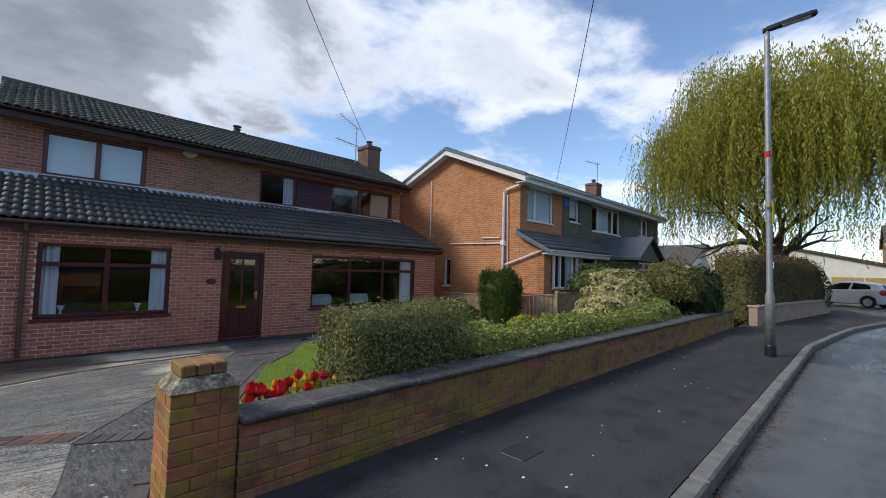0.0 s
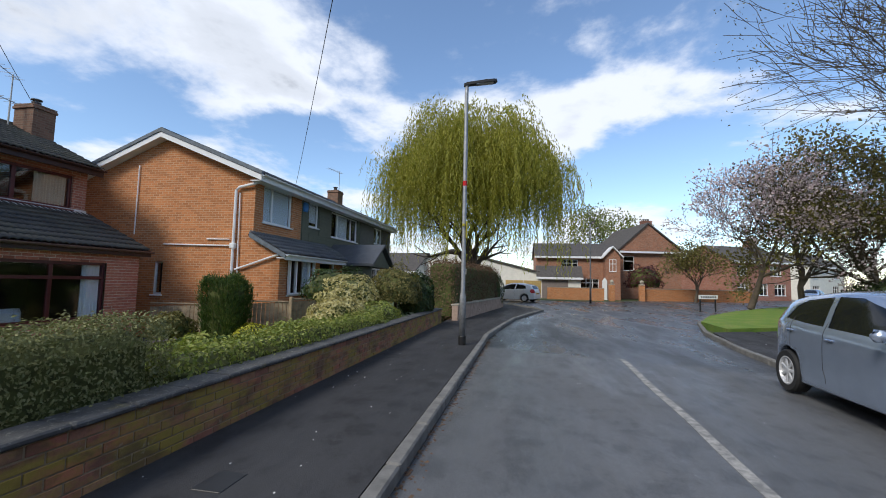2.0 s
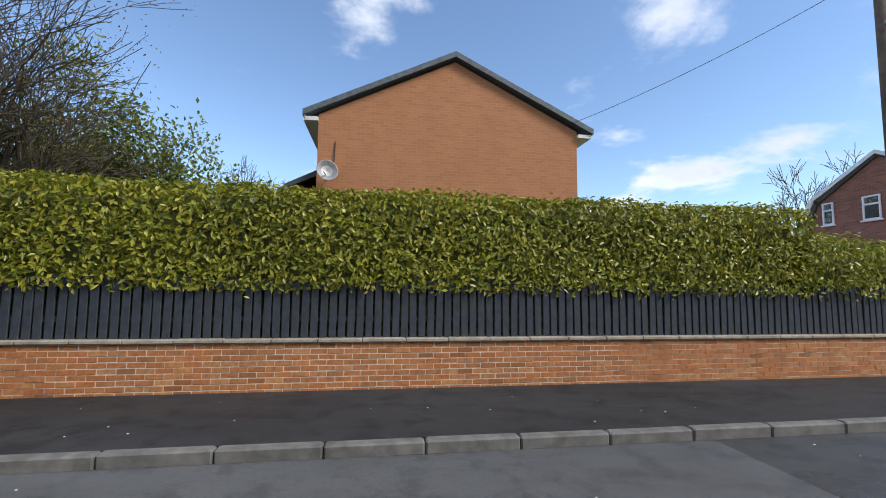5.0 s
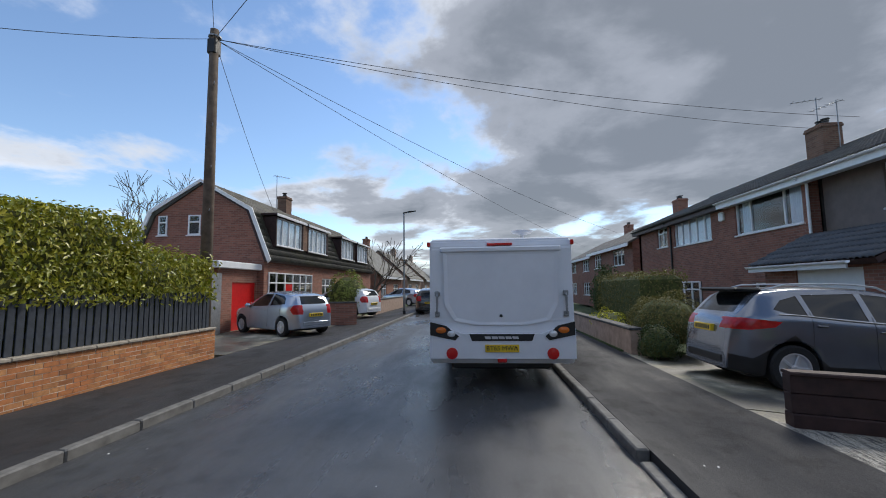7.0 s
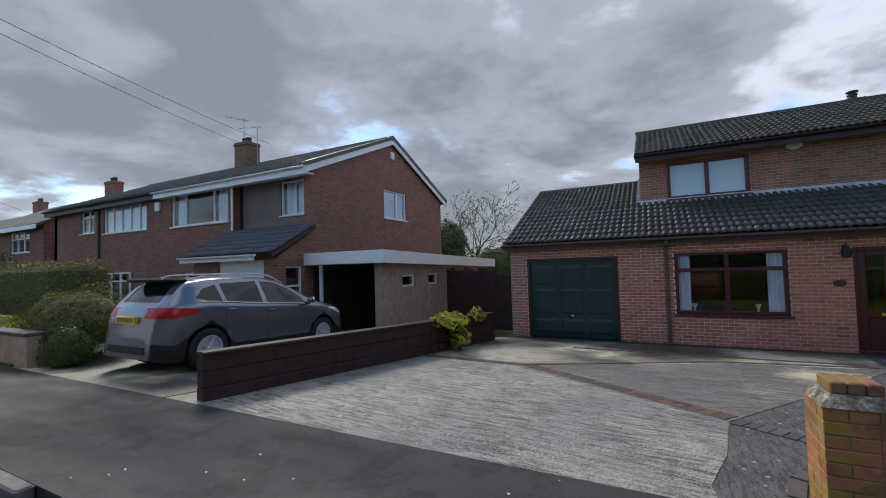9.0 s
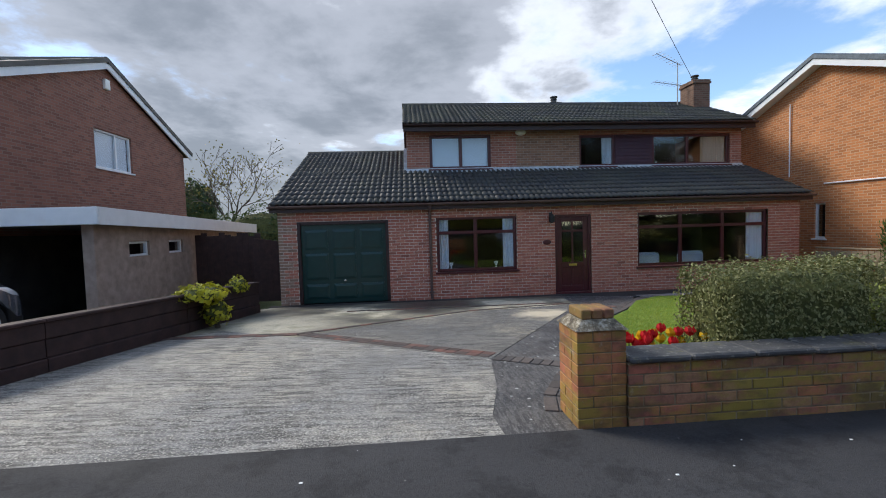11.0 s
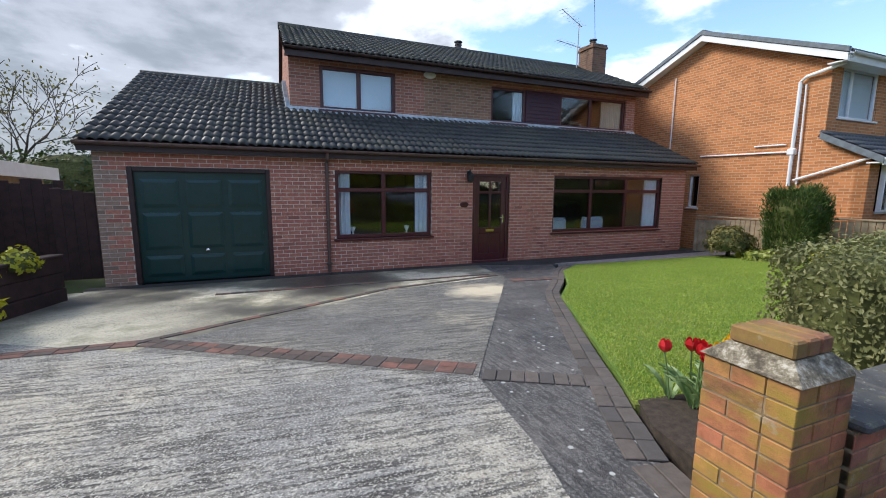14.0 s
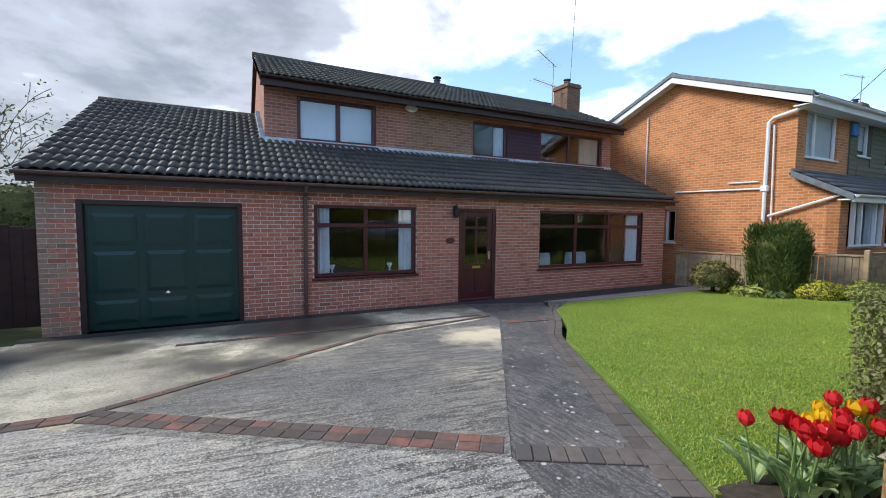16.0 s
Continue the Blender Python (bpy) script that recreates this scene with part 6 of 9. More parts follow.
def smooth_line(pts, xs):
    """A curve through (x, z) points that never overshoots them."""
    px, pz = np.array([p[0] for p in pts]), np.array([p[1] for p in pts])
    h = np.diff(px)
    d = np.diff(pz) / h
    t = np.zeros(len(px))
    t[0], t[-1] = d[0], d[-1]
    for i in range(1, len(px) - 1):
        t[i] = 0.0 if d[i - 1] * d[i] <= 0 else 2 * d[i - 1] * d[i] / (d[i - 1] + d[i])
    i = np.clip(np.searchsorted(px, xs) - 1, 0, len(h) - 1)
    u = (np.asarray(xs) - px[i]) / h[i]
    return (2 * u ** 3 - 3 * u ** 2 + 1) * pz[i] + (u ** 3 - 2 * u ** 2 + u) * h[i] * t[i] + (3 * u ** 2 - 2 * u ** 3) * pz[i + 1] + (u ** 3 - u ** 2) * h[i] * t[i + 1]


def inside_outline(p, poly):
    hit = False
    for (ax, ay), (bx, by) in zip(poly, poly[1:] + poly[:1]):
        if (ay > p[1]) != (by > p[1]) and p[0] < (bx - ax) * (p[1] - ay) / (by - ay) + ax:
            hit = not hit
    return hit


AXES = {"side": (0, 2), "top": (0, 1), "end": (1, 2)}


def cut_region(bm, view, poly, keep):
    """Cuts an outline, as seen from the side, the top or an end, into a shell; returns the faces inside it."""
    i, j = AXES[view]
    lo = [min(p[k] for p in poly) - 0.03 for k in (0, 1)]
    hi = [max(p[k] for p in poly) + 0.03 for k in (0, 1)]

    faces = [f for f in bm.faces if keep(f.calc_center_median()) and any(lo[0] < v.co[i] < hi[0] and lo[1] < v.co[j] < hi[1] for v in f.verts)]
    for p, q in zip(poly, poly[1:] + poly[:1]):
        no = [0.0, 0.0, 0.0]
        no[i], no[j] = q[1] - p[1], p[0] - q[0]
        co = [0.0, 0.0, 0.0]
        co[i], co[j] = p
        geom = list({e for f in faces for e in f.edges}) + faces
        got = bmesh.ops.bisect_plane(bm, geom=geom, dist=0.0004, plane_co=co, plane_no=no)["geom"]
        faces = [g for g in got if isinstance(g, bmesh.types.BMFace)]
    return [f for f in faces if inside_outline((f.calc_center_median()[i], f.calc_center_median()[j]), poly)]


def lift_out(bm, faces, sink):
    """Takes faces out of a shell as a mesh of their own, set back by `sink`."""
    s, at = Soup(), {}
    for f in faces:
        ids = []
        for v in f.verts:
            if v not in at:
                at[v] = len(s.v)
                s.v.append(tuple(v.co - v.normal * sink))
            ids.append(at[v])
        s.f.append(tuple(ids))
        s.mi.append(0)
    return s


def car(label, m, spec, body_mat, spokes=7, plate="", rear_plate=True, rails=False, clad=False):
    """A car in its own frame: x forward, y left, origin on the ground in the middle."""
    c = thing("car", label, "car", m)
    h2, w2, r = spec["length"] / 2, spec["width"] / 2, spec["r"]
    xf = h2 - spec["front"]
    xr = xf - spec["base"]
    xs = np.array(sorted(set(np.round(np.concatenate([np.linspace(-h2, h2, 58), h2 - np.array([0.01, 0.03, 0.05, 0.1]), -h2 + np.array([0.01, 0.03, 0.05, 0.1]), np.linspace(xf - r - 0.06, xf + r + 0.06, 19), np.linspace(xr - r - 0.06, xr + r + 0.06, 19)]), 3))))
    tops, belts = smooth_line(spec["roof"], xs), smooth_line(spec["belt"], xs)

    def section(x, zt, zb):
        zb = min(zb, zt - 0.03)
        e = min(1.0, max(0.0, (h2 - abs(x)) / 0.75))
        w = w2 * (1 - 0.30 * (1 - e) ** 2.6)
        cab = max(0.0, min(1.0, (zt - zb - 0.04) / 0.40))
        wr = w * (0.84 - 0.13 * cab)
        zs = 0.19 + 0.07 * (1 - e) ** 2
        arch = 0.0
        for xw in (xf, xr):
            q = (r + 0.05) ** 2 - (x - xw) ** 2
            if q > 0:
                arch = max(arch, r + math.sqrt(q))
        low = max(zs, arch)
        zm = max(low + 0.02, 0.60 * zb + 0.02)
        pts = [(0.0, low), (w * 0.80, low), (w * 0.965, low), (w * 0.985, min(low + 0.05, zm)), (w, zm), (w * 0.992, max(zm + 0.01, zb - 0.10)), (w * 0.965, zb - 0.015), (w * 0.945, zb + 0.012 * cab),
               (wr + (w * 0.945 - wr) * 0.12, zt - 0.085 * (0.35 + cab * 0.75)), (wr * 0.90, zt - 0.030), (wr * 0.5, zt - 0.004), (0.0, zt)]
        for n in range(2):
            cut = [pts[0]]
            for p, q in zip(pts, pts[1:]):
                cut += [(p[0] * 0.75 + q[0] * 0.25, p[1] * 0.75 + q[1] * 0.25), (p[0] * 0.25 + q[0] * 0.75, p[1] * 0.25 + q[1] * 0.75)]
            pts = cut + [pts[-1]]
        return pts
    rings = [section(x, a, b_) for x, a, b_ in zip(xs, tops, belts)]
    k = len(rings[0])
    bm = bmesh.new()
    rows = []
    for x, ring in zip(xs, rings):
        left = [bm.verts.new((x, y, z)) for y, z in ring]
        rows.append((left, [left[0]] + [bm.verts.new((x, -y, z)) for y, z in ring[1:-1]] + [left[-1]]))
    for p, q in zip(rows, rows[1:]):
        for n in range(k - 1):
            for s_ in (0, 1):
                four = (p[s_][n], q[s_][n], q[s_][n + 1], p[s_][n + 1])
                bm.faces.new(four if s_ == 0 else four[::-1])
    for row in (rows[0], rows[-1]):
        bm.faces.new(row[0] + row[1][-2:0:-1])
    bmesh.ops.recalc_face_normals(bm, faces=bm.faces)
    bm.normal_update()

    def region(name, view, poly, mat, keep, sink=0.006, label=""):
        faces = cut_region(bm, view, poly, keep)
        if not faces:
            return
        bm.normal_update()
        me = lift_out(bm, faces, sink).mesh(name, M[mat], True)
        part(name, me, None, c, label)
        bmesh.ops.delete(bm, geom=faces, context="FACES")
    for s_ in (1, -1):
        for poly in spec["windows"]:
            region("side_window", "side", poly, "car_glass", lambda q: q.y * s_ > 0.3 * w2 and q.z > 0.7)
        region("headlight", "side", spec["headlight"], "lens", lambda q: q.y * s_ > 0.40 * w2 and q.x > 0.3 * h2, 0.0, "clear headlight")
        region("tail_light", "side", spec["tail"], "tail", lambda q: q.y * s_ > spec["tail_in"] * w2 and q.x < -0.3 * h2, 0.0, "red tail light")
        region("fog_recess", "end", [(s_ * y * w2, z) for y, z in spec["fog"]], "black", lambda q: q.x > 0.7 * h2, 0.02)
    region("windscreen", "top", [(x, y * w2) for x, y in spec["screen"]], "car_glass", lambda q: q.z > 0.75)
    region("rear_window", "end", [(y * w2, z) for y, z in spec["rear"]], "car_glass", lambda q: q.x < -0.6 * h2 and q.z > 0.8)
    region("grille", "end", [(y * w2, z) for y, z in spec["grille"]], "black", lambda q: q.x > 0.7 * h2, 0.015)
    region("lower_grille", "end", [(y * w2, z) for y, z in spec["intake"]], "black", lambda q: q.x > 0.7 * h2, 0.02)
    if clad:
        for s_ in (1, -1):
            region("sill_cladding", "side", [(-h2 + 0.02, 0.05), (h2 - 0.02, 0.05), (h2 - 0.02, 0.40), (xf + r + 0.2, 0.42), (xf, 0.84), (xf - r - 0.12, 0.40), (xr + r + 0.12, 0.40), (xr, 0.84), (xr - r - 0.2, 0.46), (-h2 + 0.02, 0.50)], "black", lambda q: q.y * s_ > 0.15 * w2, -0.004)
    me = bpy.data.meshes.new("body")
    bm.to_mesh(me)
    bm.free()
    me.materials.append(body_mat)
    me.shade_smooth()
    me.set_sharp_from_angle(angle=radians(42))
    part("body", me, None, c)

    def skin(x):
        return section(x, float(smooth_line(spec["roof"], [x])[0]), float(smooth_line(spec["belt"], [x])[0]))
    part("floor_pan", Soup().soft(-h2 + 0.25, h2 - 0.25, -w2 * 0.80, w2 * 0.80, 0.17, 0.55, 0.03), M["black"], c)
    for x in (xf, xr):
        for s_ in (1, -1):
            wheel(c, x, s_ * (w2 - 0.105), r, 0.20, s_, spokes, M["alloy"])
    for x in spec["doors"]:
        ring = [p for p in skin(x) if 0.26 < p[1] and p[0] > w2 * 0.90]
        for s_ in (1, -1):
            part("shut_line", Soup().tube([(x + 0.04 * (z < 0.45), s_ * (y + 0.0005), z) for y, z in ring], 0.0042, 4), M["black"], c)
    for s_ in (1, -1):
        for x in spec["handles"]:
            zb = float(smooth_line(spec["belt"], [x])[0])
            part("door_handle", Soup().soft(x - 0.08, x + 0.08, min(s_ * w2 * 0.985, s_ * (w2 + 0.020)), max(s_ * w2 * 0.985, s_ * (w2 + 0.020)), zb - 0.135, zb - 0.105, 0.010), body_mat, c)
        x = spec["mirror"]
        zb = float(smooth_line(spec["belt"], [x])[0])
        part("mirror", Soup().soft(x - 0.06, x + 0.07, min(s_ * (w2 - 0.01), s_ * (w2 + 0.18)), max(s_ * (w2 - 0.01), s_ * (w2 + 0.18)), zb + 0.02, zb + 0.15, 0.05), body_mat, c, smooth=True)
        part("mirror_arm", Soup().soft(x - 0.03, x + 0.03, min(s_ * (w2 - 0.10), s_ * (w2 + 0.04)), max(s_ * (w2 - 0.10), s_ * (w2 + 0.04)), zb - 0.01, zb + 0.05, 0.01), M["black"], c)
        part("headlight_bowl", Soup().lathe([(0.0, -0.02), (0.05, -0.01), (0.058, 0.008), (0.05, 0.01), (0.0, -0.004)], 16, m=pose(spec["bowl"][0], s_ * spec["bowl"][1] * w2, spec["bowl"][2], 0, 90, 0) @ pose(0, 0, 0, 0, 0, 0)), M["chrome"], c)
        if clad:
            line = [(x_, s_ * (max(p[0] for p in skin(x_) if p[1] > float(smooth_line(spec["belt"], [x_])[0]) - 0.01) + 0.004), float(smooth_line(spec["belt"], [x_])[0]) + 0.006) for x_ in np.linspace(spec["trim"][0], spec["trim"][1], 14)]
            part("window_trim", Soup().tube(line, 0.010, 6), M["chrome"], c)
    zg = sum(z for y, z in spec["grille"]) / len(spec["grille"])
    part("grille_bar", Soup().tube([(h2 - 0.075 - 0.10 * (y / 0.36) ** 2, y, zg + 0.035 + 0.03 * (y / 0.36) ** 2) for y in np.linspace(-0.36, 0.36, 9)], 0.017, 6), M["chrome"], c)
    part("badge", Soup().lathe([(0.03, 0), (0.058, 0.0), (0.058, 0.014), (0.03, 0.02)], 18, m=pose(h2 - 0.075, 0, zg + 0.02, 0, 80, 0)), M["chrome"], c, "round chrome badge")
    if plate:
        p = part("number_plate", Soup().soft(h2 - 0.012, h2 + 0.012, -0.26, 0.26, 0.375, 0.487, 0.006), M["sign_white"], c, "white number plate")
        lettering(plate, 0.098, M["black"], p, pose(h2 + 0.0135, 0, 0.431, 90, 0, 90))
    if rear_plate:
        z0 = spec["rear_plate"]
        part("rear_bumper", Soup().soft(-h2 - 0.015, -h2 + 0.12, -w2 * 0.62, w2 * 0.62, 0.30, 0.50, 0.05), M["black"] if clad else body_mat, c)
        p = part("number_plate", Soup().soft(-h2 - 0.03, -h2 + 0.05, -0.26, 0.26, z0, z0 + 0.112, 0.006), M["yellow"], c, "yellow number plate")
        for i in range(7):
            part("mark", Soup().box(-h2 - 0.033, -h2 - 0.030, -0.22 + i * 0.065, -0.18 + i * 0.065, z0 + 0.025, z0 + 0.09), M["black"], p)
    if rails:
        for s_ in (1, -1):
            part("roof_rail", Soup().tube([(x, s_ * w2 * 0.60, float(smooth_line(spec["roof"], [x])[0]) + (-0.02 if i in (0, 6) else 0.04)) for i, x in enumerate(np.linspace(-h2 + 0.60, 0.40, 7))], 0.016, 6), M["alloy"], c)
        part("spoiler", Soup().soft(-h2 + 0.20, -h2 + 0.62, -w2 * 0.60, w2 * 0.60, spec["roof"][5][1] - 0.055, spec["roof"][5][1] + 0.015, 0.03), M["black"], c)
    for y in (0.22, -0.30):
        x = spec["screen"][3][0]
        part("wiper", Soup().tube([(x - 0.02, y, float(smooth_line(spec["roof"], [x - 0.02])[0]) + 0.015), (x - 0.16, y + 0.42, float(smooth_line(spec["roof"], [x - 0.16])[0]) - 0.005)], 0.009, 5), M["black"], c)
    return c


def hatch(length, height, width, base=2.51, front=0.82, r=0.30):
    """Outlines of a small hatchback, scaled by length and height."""
    k, q = length / 4.0, height / 1.49

    def pts(rows):
        return [(a_ * k, b_ * q) for a_, b_ in rows]
    return dict(length=length, width=width, base=base, front=front, r=r,
                roof=pts([(-2.0, 0.50), (-1.985, 0.72), (-1.95, 0.92), (-1.84, 1.12), (-1.68, 1.32), (-1.52, 1.375), (-1.0, 1.455), (-0.45, 1.49), (-0.05, 1.475), (0.28, 1.385), (0.70, 1.20), (1.10, 1.02), (1.32, 0.98), (1.60, 0.92), (1.80, 0.845), (1.92, 0.75), (1.975, 0.63), (2.0, 0.48)]),
                belt=pts([(-2.0, 0.45), (-1.93, 0.90), (-1.7, 1.03), (-1.3, 1.02), (-0.5, 0.975), (0.5, 0.93), (1.0, 0.91), (1.4, 0.87), (1.75, 0.78), (1.95, 0.62), (2.0, 0.44)]),
                windows=[pts([(-1.42, 1.055), (-1.33, 1.24), (-1.15, 1.325), (-0.62, 1.385), (-0.56, 1.00), (-0.9, 1.015)]), pts([(-0.46, 0.995), (-0.53, 1.392), (-0.12, 1.385), (0.22, 1.285), (0.50, 1.125), (0.56, 0.955)]), pts([(0.61, 0.955), (0.575, 1.075), (0.86, 0.935)])],
                screen=[(0.26 * k, -0.52), (0.98 * k, -0.77), (1.07 * k, -0.42), (1.10 * k, 0.0), (1.07 * k, 0.42), (0.98 * k, 0.77), (0.26 * k, 0.52), (0.20 * k, 0.0)],
                rear=[(-0.58, 1.04 * q), (-0.50, 1.30 * q), (0.50, 1.30 * q), (0.58, 1.04 * q)],
                headlight=pts([(1.26, 0.885), (1.50, 0.865), (1.76, 0.79), (1.93, 0.69), (1.94, 0.60), (1.76, 0.595), (1.48, 0.69)]),
                tail=pts([(-2.02, 0.72), (-2.02, 1.02), (-1.78, 1.02), (-1.70, 0.86), (-1.80, 0.72)]), tail_in=0.55,
                grille=[(-0.42, 0.70 * q), (0.42, 0.70 * q), (0.34, 0.565 * q), (-0.34, 0.565 * q)], intake=[(-0.46, 0.365), (0.46, 0.365), (0.40, 0.27), (-0.40, 0.27)],
                fog=[(0.58, 0.37), (0.80, 0.43), (0.78, 0.36), (0.60, 0.31)], bowl=(1.80 * k, 0.62, 0.69 * q),
                doors=(-0.50 * k, 0.62 * k, -1.22 * k), handles=(-0.36 * k, -1.20 * k), mirror=0.62 * k, rear_plate=0.62)


corsa = car("silver-blue hatchback parked half on the kerb", pose(5.52, -3.96, 0.0, -1.2, 0, 177.0), hatch(4.0, 1.49, 1.71, 2.60, 0.74), M["car_blue"], 7, "M17 HKD", False)
learner = pose(1.55, 0.34, 0.915, 0, 15.0, 0)
part("learner_plate", Soup().soft(-0.09, 0.09, -0.09, 0.09, 0.010, 0.014, 0.002), M["sign_white"], corsa, "white learner plate with a red letter", m=learner)
part("learner_letter", Soup().box(-0.05, 0.05, 0.02, 0.045, 0.0145, 0.016).box(-0.05, -0.025, -0.045, 0.02, 0.0145, 0.016), M["red_plastic"], corsa, m=learner)

CROSSOVER = dict(length=4.38, width=1.81, base=2.65, front=0.90, r=0.345,
                 roof=[(-2.19, 0.58), (-2.17, 0.85), (-2.12, 1.02), (-1.98, 1.18), (-1.74, 1.44), (-1.55, 1.515), (-1.0, 1.57), (-0.4, 1.59), (0.1, 1.555), (0.45, 1.45), (0.85, 1.25), (1.18, 1.105), (1.40, 1.065), (1.75, 0.99), (2.0, 0.88), (2.12, 0.74), (2.19, 0.50)],
                 belt=[(-2.19, 0.52), (-2.12, 0.95), (-1.9, 1.10), (-1.5, 1.13), (-0.5, 1.07), (0.6, 1.02), (1.1, 0.99), (1.5, 0.94), (1.9, 0.82), (2.1, 0.64), (2.19, 0.46)],
                 windows=[[(-1.60, 1.20), (-1.46, 1.34), (-1.20, 1.42), (-1.14, 1.13), (-1.4, 1.145)], [(-1.06, 1.125), (-1.12, 1.435), (-0.36, 1.485), (-0.30, 1.085)], [(-0.20, 1.08), (-0.27, 1.485), (0.08, 1.455), (0.42, 1.34), (0.72, 1.16), (0.80, 1.03)]],
                 screen=[(0.40, -0.54), (1.06, -0.77), (1.15, -0.42), (1.18, 0.0), (1.15, 0.42), (1.06, 0.77), (0.40, 0.54), (0.34, 0.0)],
                 rear=[(-0.58, 1.13), (-0.50, 1.42), (0.50, 1.42), (0.58, 1.13)],
                 headlight=[(1.42, 0.92), (1.75, 0.90), (2.05, 0.78), (2.06, 0.72), (1.75, 0.78)],
                 tail=[(-2.22, 0.88), (-2.22, 1.04), (-2.0, 1.06), (-1.52, 1.02), (-1.62, 0.94), (-1.95, 0.88)], tail_in=0.45,
                 grille=[(-0.40, 0.76), (0.40, 0.76), (0.32, 0.60), (-0.32, 0.60)], intake=[(-0.50, 0.46), (0.50, 0.46), (0.44, 0.30), (-0.44, 0.30)],
                 fog=[(0.58, 0.50), (0.80, 0.52), (0.78, 0.40), (0.62, 0.38)], bowl=(1.98, 0.68, 0.78), doors=(-0.24, 0.84, -1.10), handles=(-0.12, -0.98), mirror=0.80, rear_plate=0.80, trim=(-1.55, 0.95))
car("gunmetal grey crossover parked nose to the garage", pose(-8.05, 5.98, -0.055, 0, 0, 90) @ pose(0, 0, 0, 0, 3.0, 0), CROSSOVER, M["car_grey"], 5, "", True, True, True)
car("silver hatchback parked on the drive across the street", pose(-14.9, -7.0, 0.11, 0, 0, 238), hatch(3.97, 1.46, 1.68, 2.47, 0.80), M["car_silver"], 5)
for label, x, y, z, yaw, height, mat in (("white hatchback parked on the side road", 34.6, 1.4, 0.0, 66, 1.48, "car_white"), ("white hatchback on a drive beyond the low wall", -22.6, -7.4, 0.15, 250, 1.55, "car_white"),
                                         ("black hatchback parked at the far kerb", -28.5, -3.2, 0.0, 182, 1.6, "car_black"), ("silver hatchback far along the street", -36.5, -6.6, 0.1, 240, 1.5, "car_silver"),
                                         ("grey hatchback far round the bend", 58.0, -33.5, 0.0, 138, 1.5, "car_blue"), ("white hatchback far round the bend", 66.0, -44.5, 0.1, 140, 1.5, "car_white")):
    car(label, pose(x, y, z, 0, 0, yaw), hatch(4.2, height, 1.8, 2.6, 0.85, 0.31), M[mat], 5)

# touring caravan, tail towards the camera
M["gel"] = plain("white_gelcoat", (0.74, 0.76, 0.80), 0.28, vary=0.05, scale=2)
cv = thing("caravan", "white touring caravan parked at the kerb, back end", "caravan", pose(-7.10, 0.36, 0, 0, 0, 180))
# local frame: x towards its front (west), y to the south
CW, CZ0, CZ1 = 1.125, 0.42, 2.42
s = Soup()
prof = [(0.10, CZ0), (0.0, CZ0 + 0.25), (0.0, 0.9), (0.02, 1.1), (0.06, 2.25), (0.10, 2.38), (0.22, CZ1), (5.4, CZ1), (5.9, 1.9), (6.1, 1.1), (6.0, CZ0)]
s.prism(prof, "y", -CW, CW)
me = s.mesh("shell", M["gel"])
bm = bmesh.new()
bm.from_mesh(me)
bmesh.ops.bevel(bm, geom=list(bm.edges), offset=0.03, segments=2, affect="EDGES")
bm.to_mesh(me)
bm.free()
part("shell", me, None, cv)
s = Soup()
out = [(-0.90, 2.18), (0.90, 2.18), (0.88, 1.35), (0.74, 1.10), (0.4, 1.03), (-0.4, 1.03), (-0.74, 1.10), (-0.88, 1.35)]
inn = [(y * 0.93, 1.62 + (z - 1.62) * 0.92) for y, z in out]
n = len(out)
s.add([(-0.008 + 0.0 * y, y, z) for y, z in out] + [(0.004, y, z) for y, z in inn], [(i, (i + 1) % n, n + (i + 1) % n, n + i) for i in range(n)] + [tuple(range(n, 2 * n))])
part("rear_panel", s, M["gel"], cv)
part("panel_rib", Soup().soft(-0.028, 0.05, -0.95, 0.95, 2.17, 2.26, 0.02), M["gel"], cv)
s = Soup()
s.prism([(-1.12, 0.98), (-0.86, 1.0), (-0.62, 0.90), (0.62, 0.90), (0.86, 1.0), (1.12, 0.98), (1.12, 0.52), (-1.12, 0.52)], "x", -0.055, 0.02)
part("bumper", s, M["gel"], cv)
part("bumper_slot", Soup().prism([(-0.50, 0.895), (0.50, 0.895), (0.46, 0.79), (-0.46, 0.79)], "x", -0.062, -0.05), M["black"], cv, "dark recessed strip")
for i in range(5):
    part("logo_mark", Soup().prism([(-0.26 + i * 0.105, 0.82), (-0.17 + i * 0.105, 0.82), (-0.155 + i * 0.105, 0.86), (-0.245 + i * 0.105, 0.86)], "x", -0.066, -0.061), M["alloy"], cv)
p = part("number_plate", Soup().soft(-0.075, -0.055, -0.26, 0.26, 0.62, 0.735, 0.006), M["yellow"], cv, "yellow number plate")
lettering("BT65 MWA", 0.098, M["black"], p, pose(-0.077, 0, 0.678, 90, 0, -90))
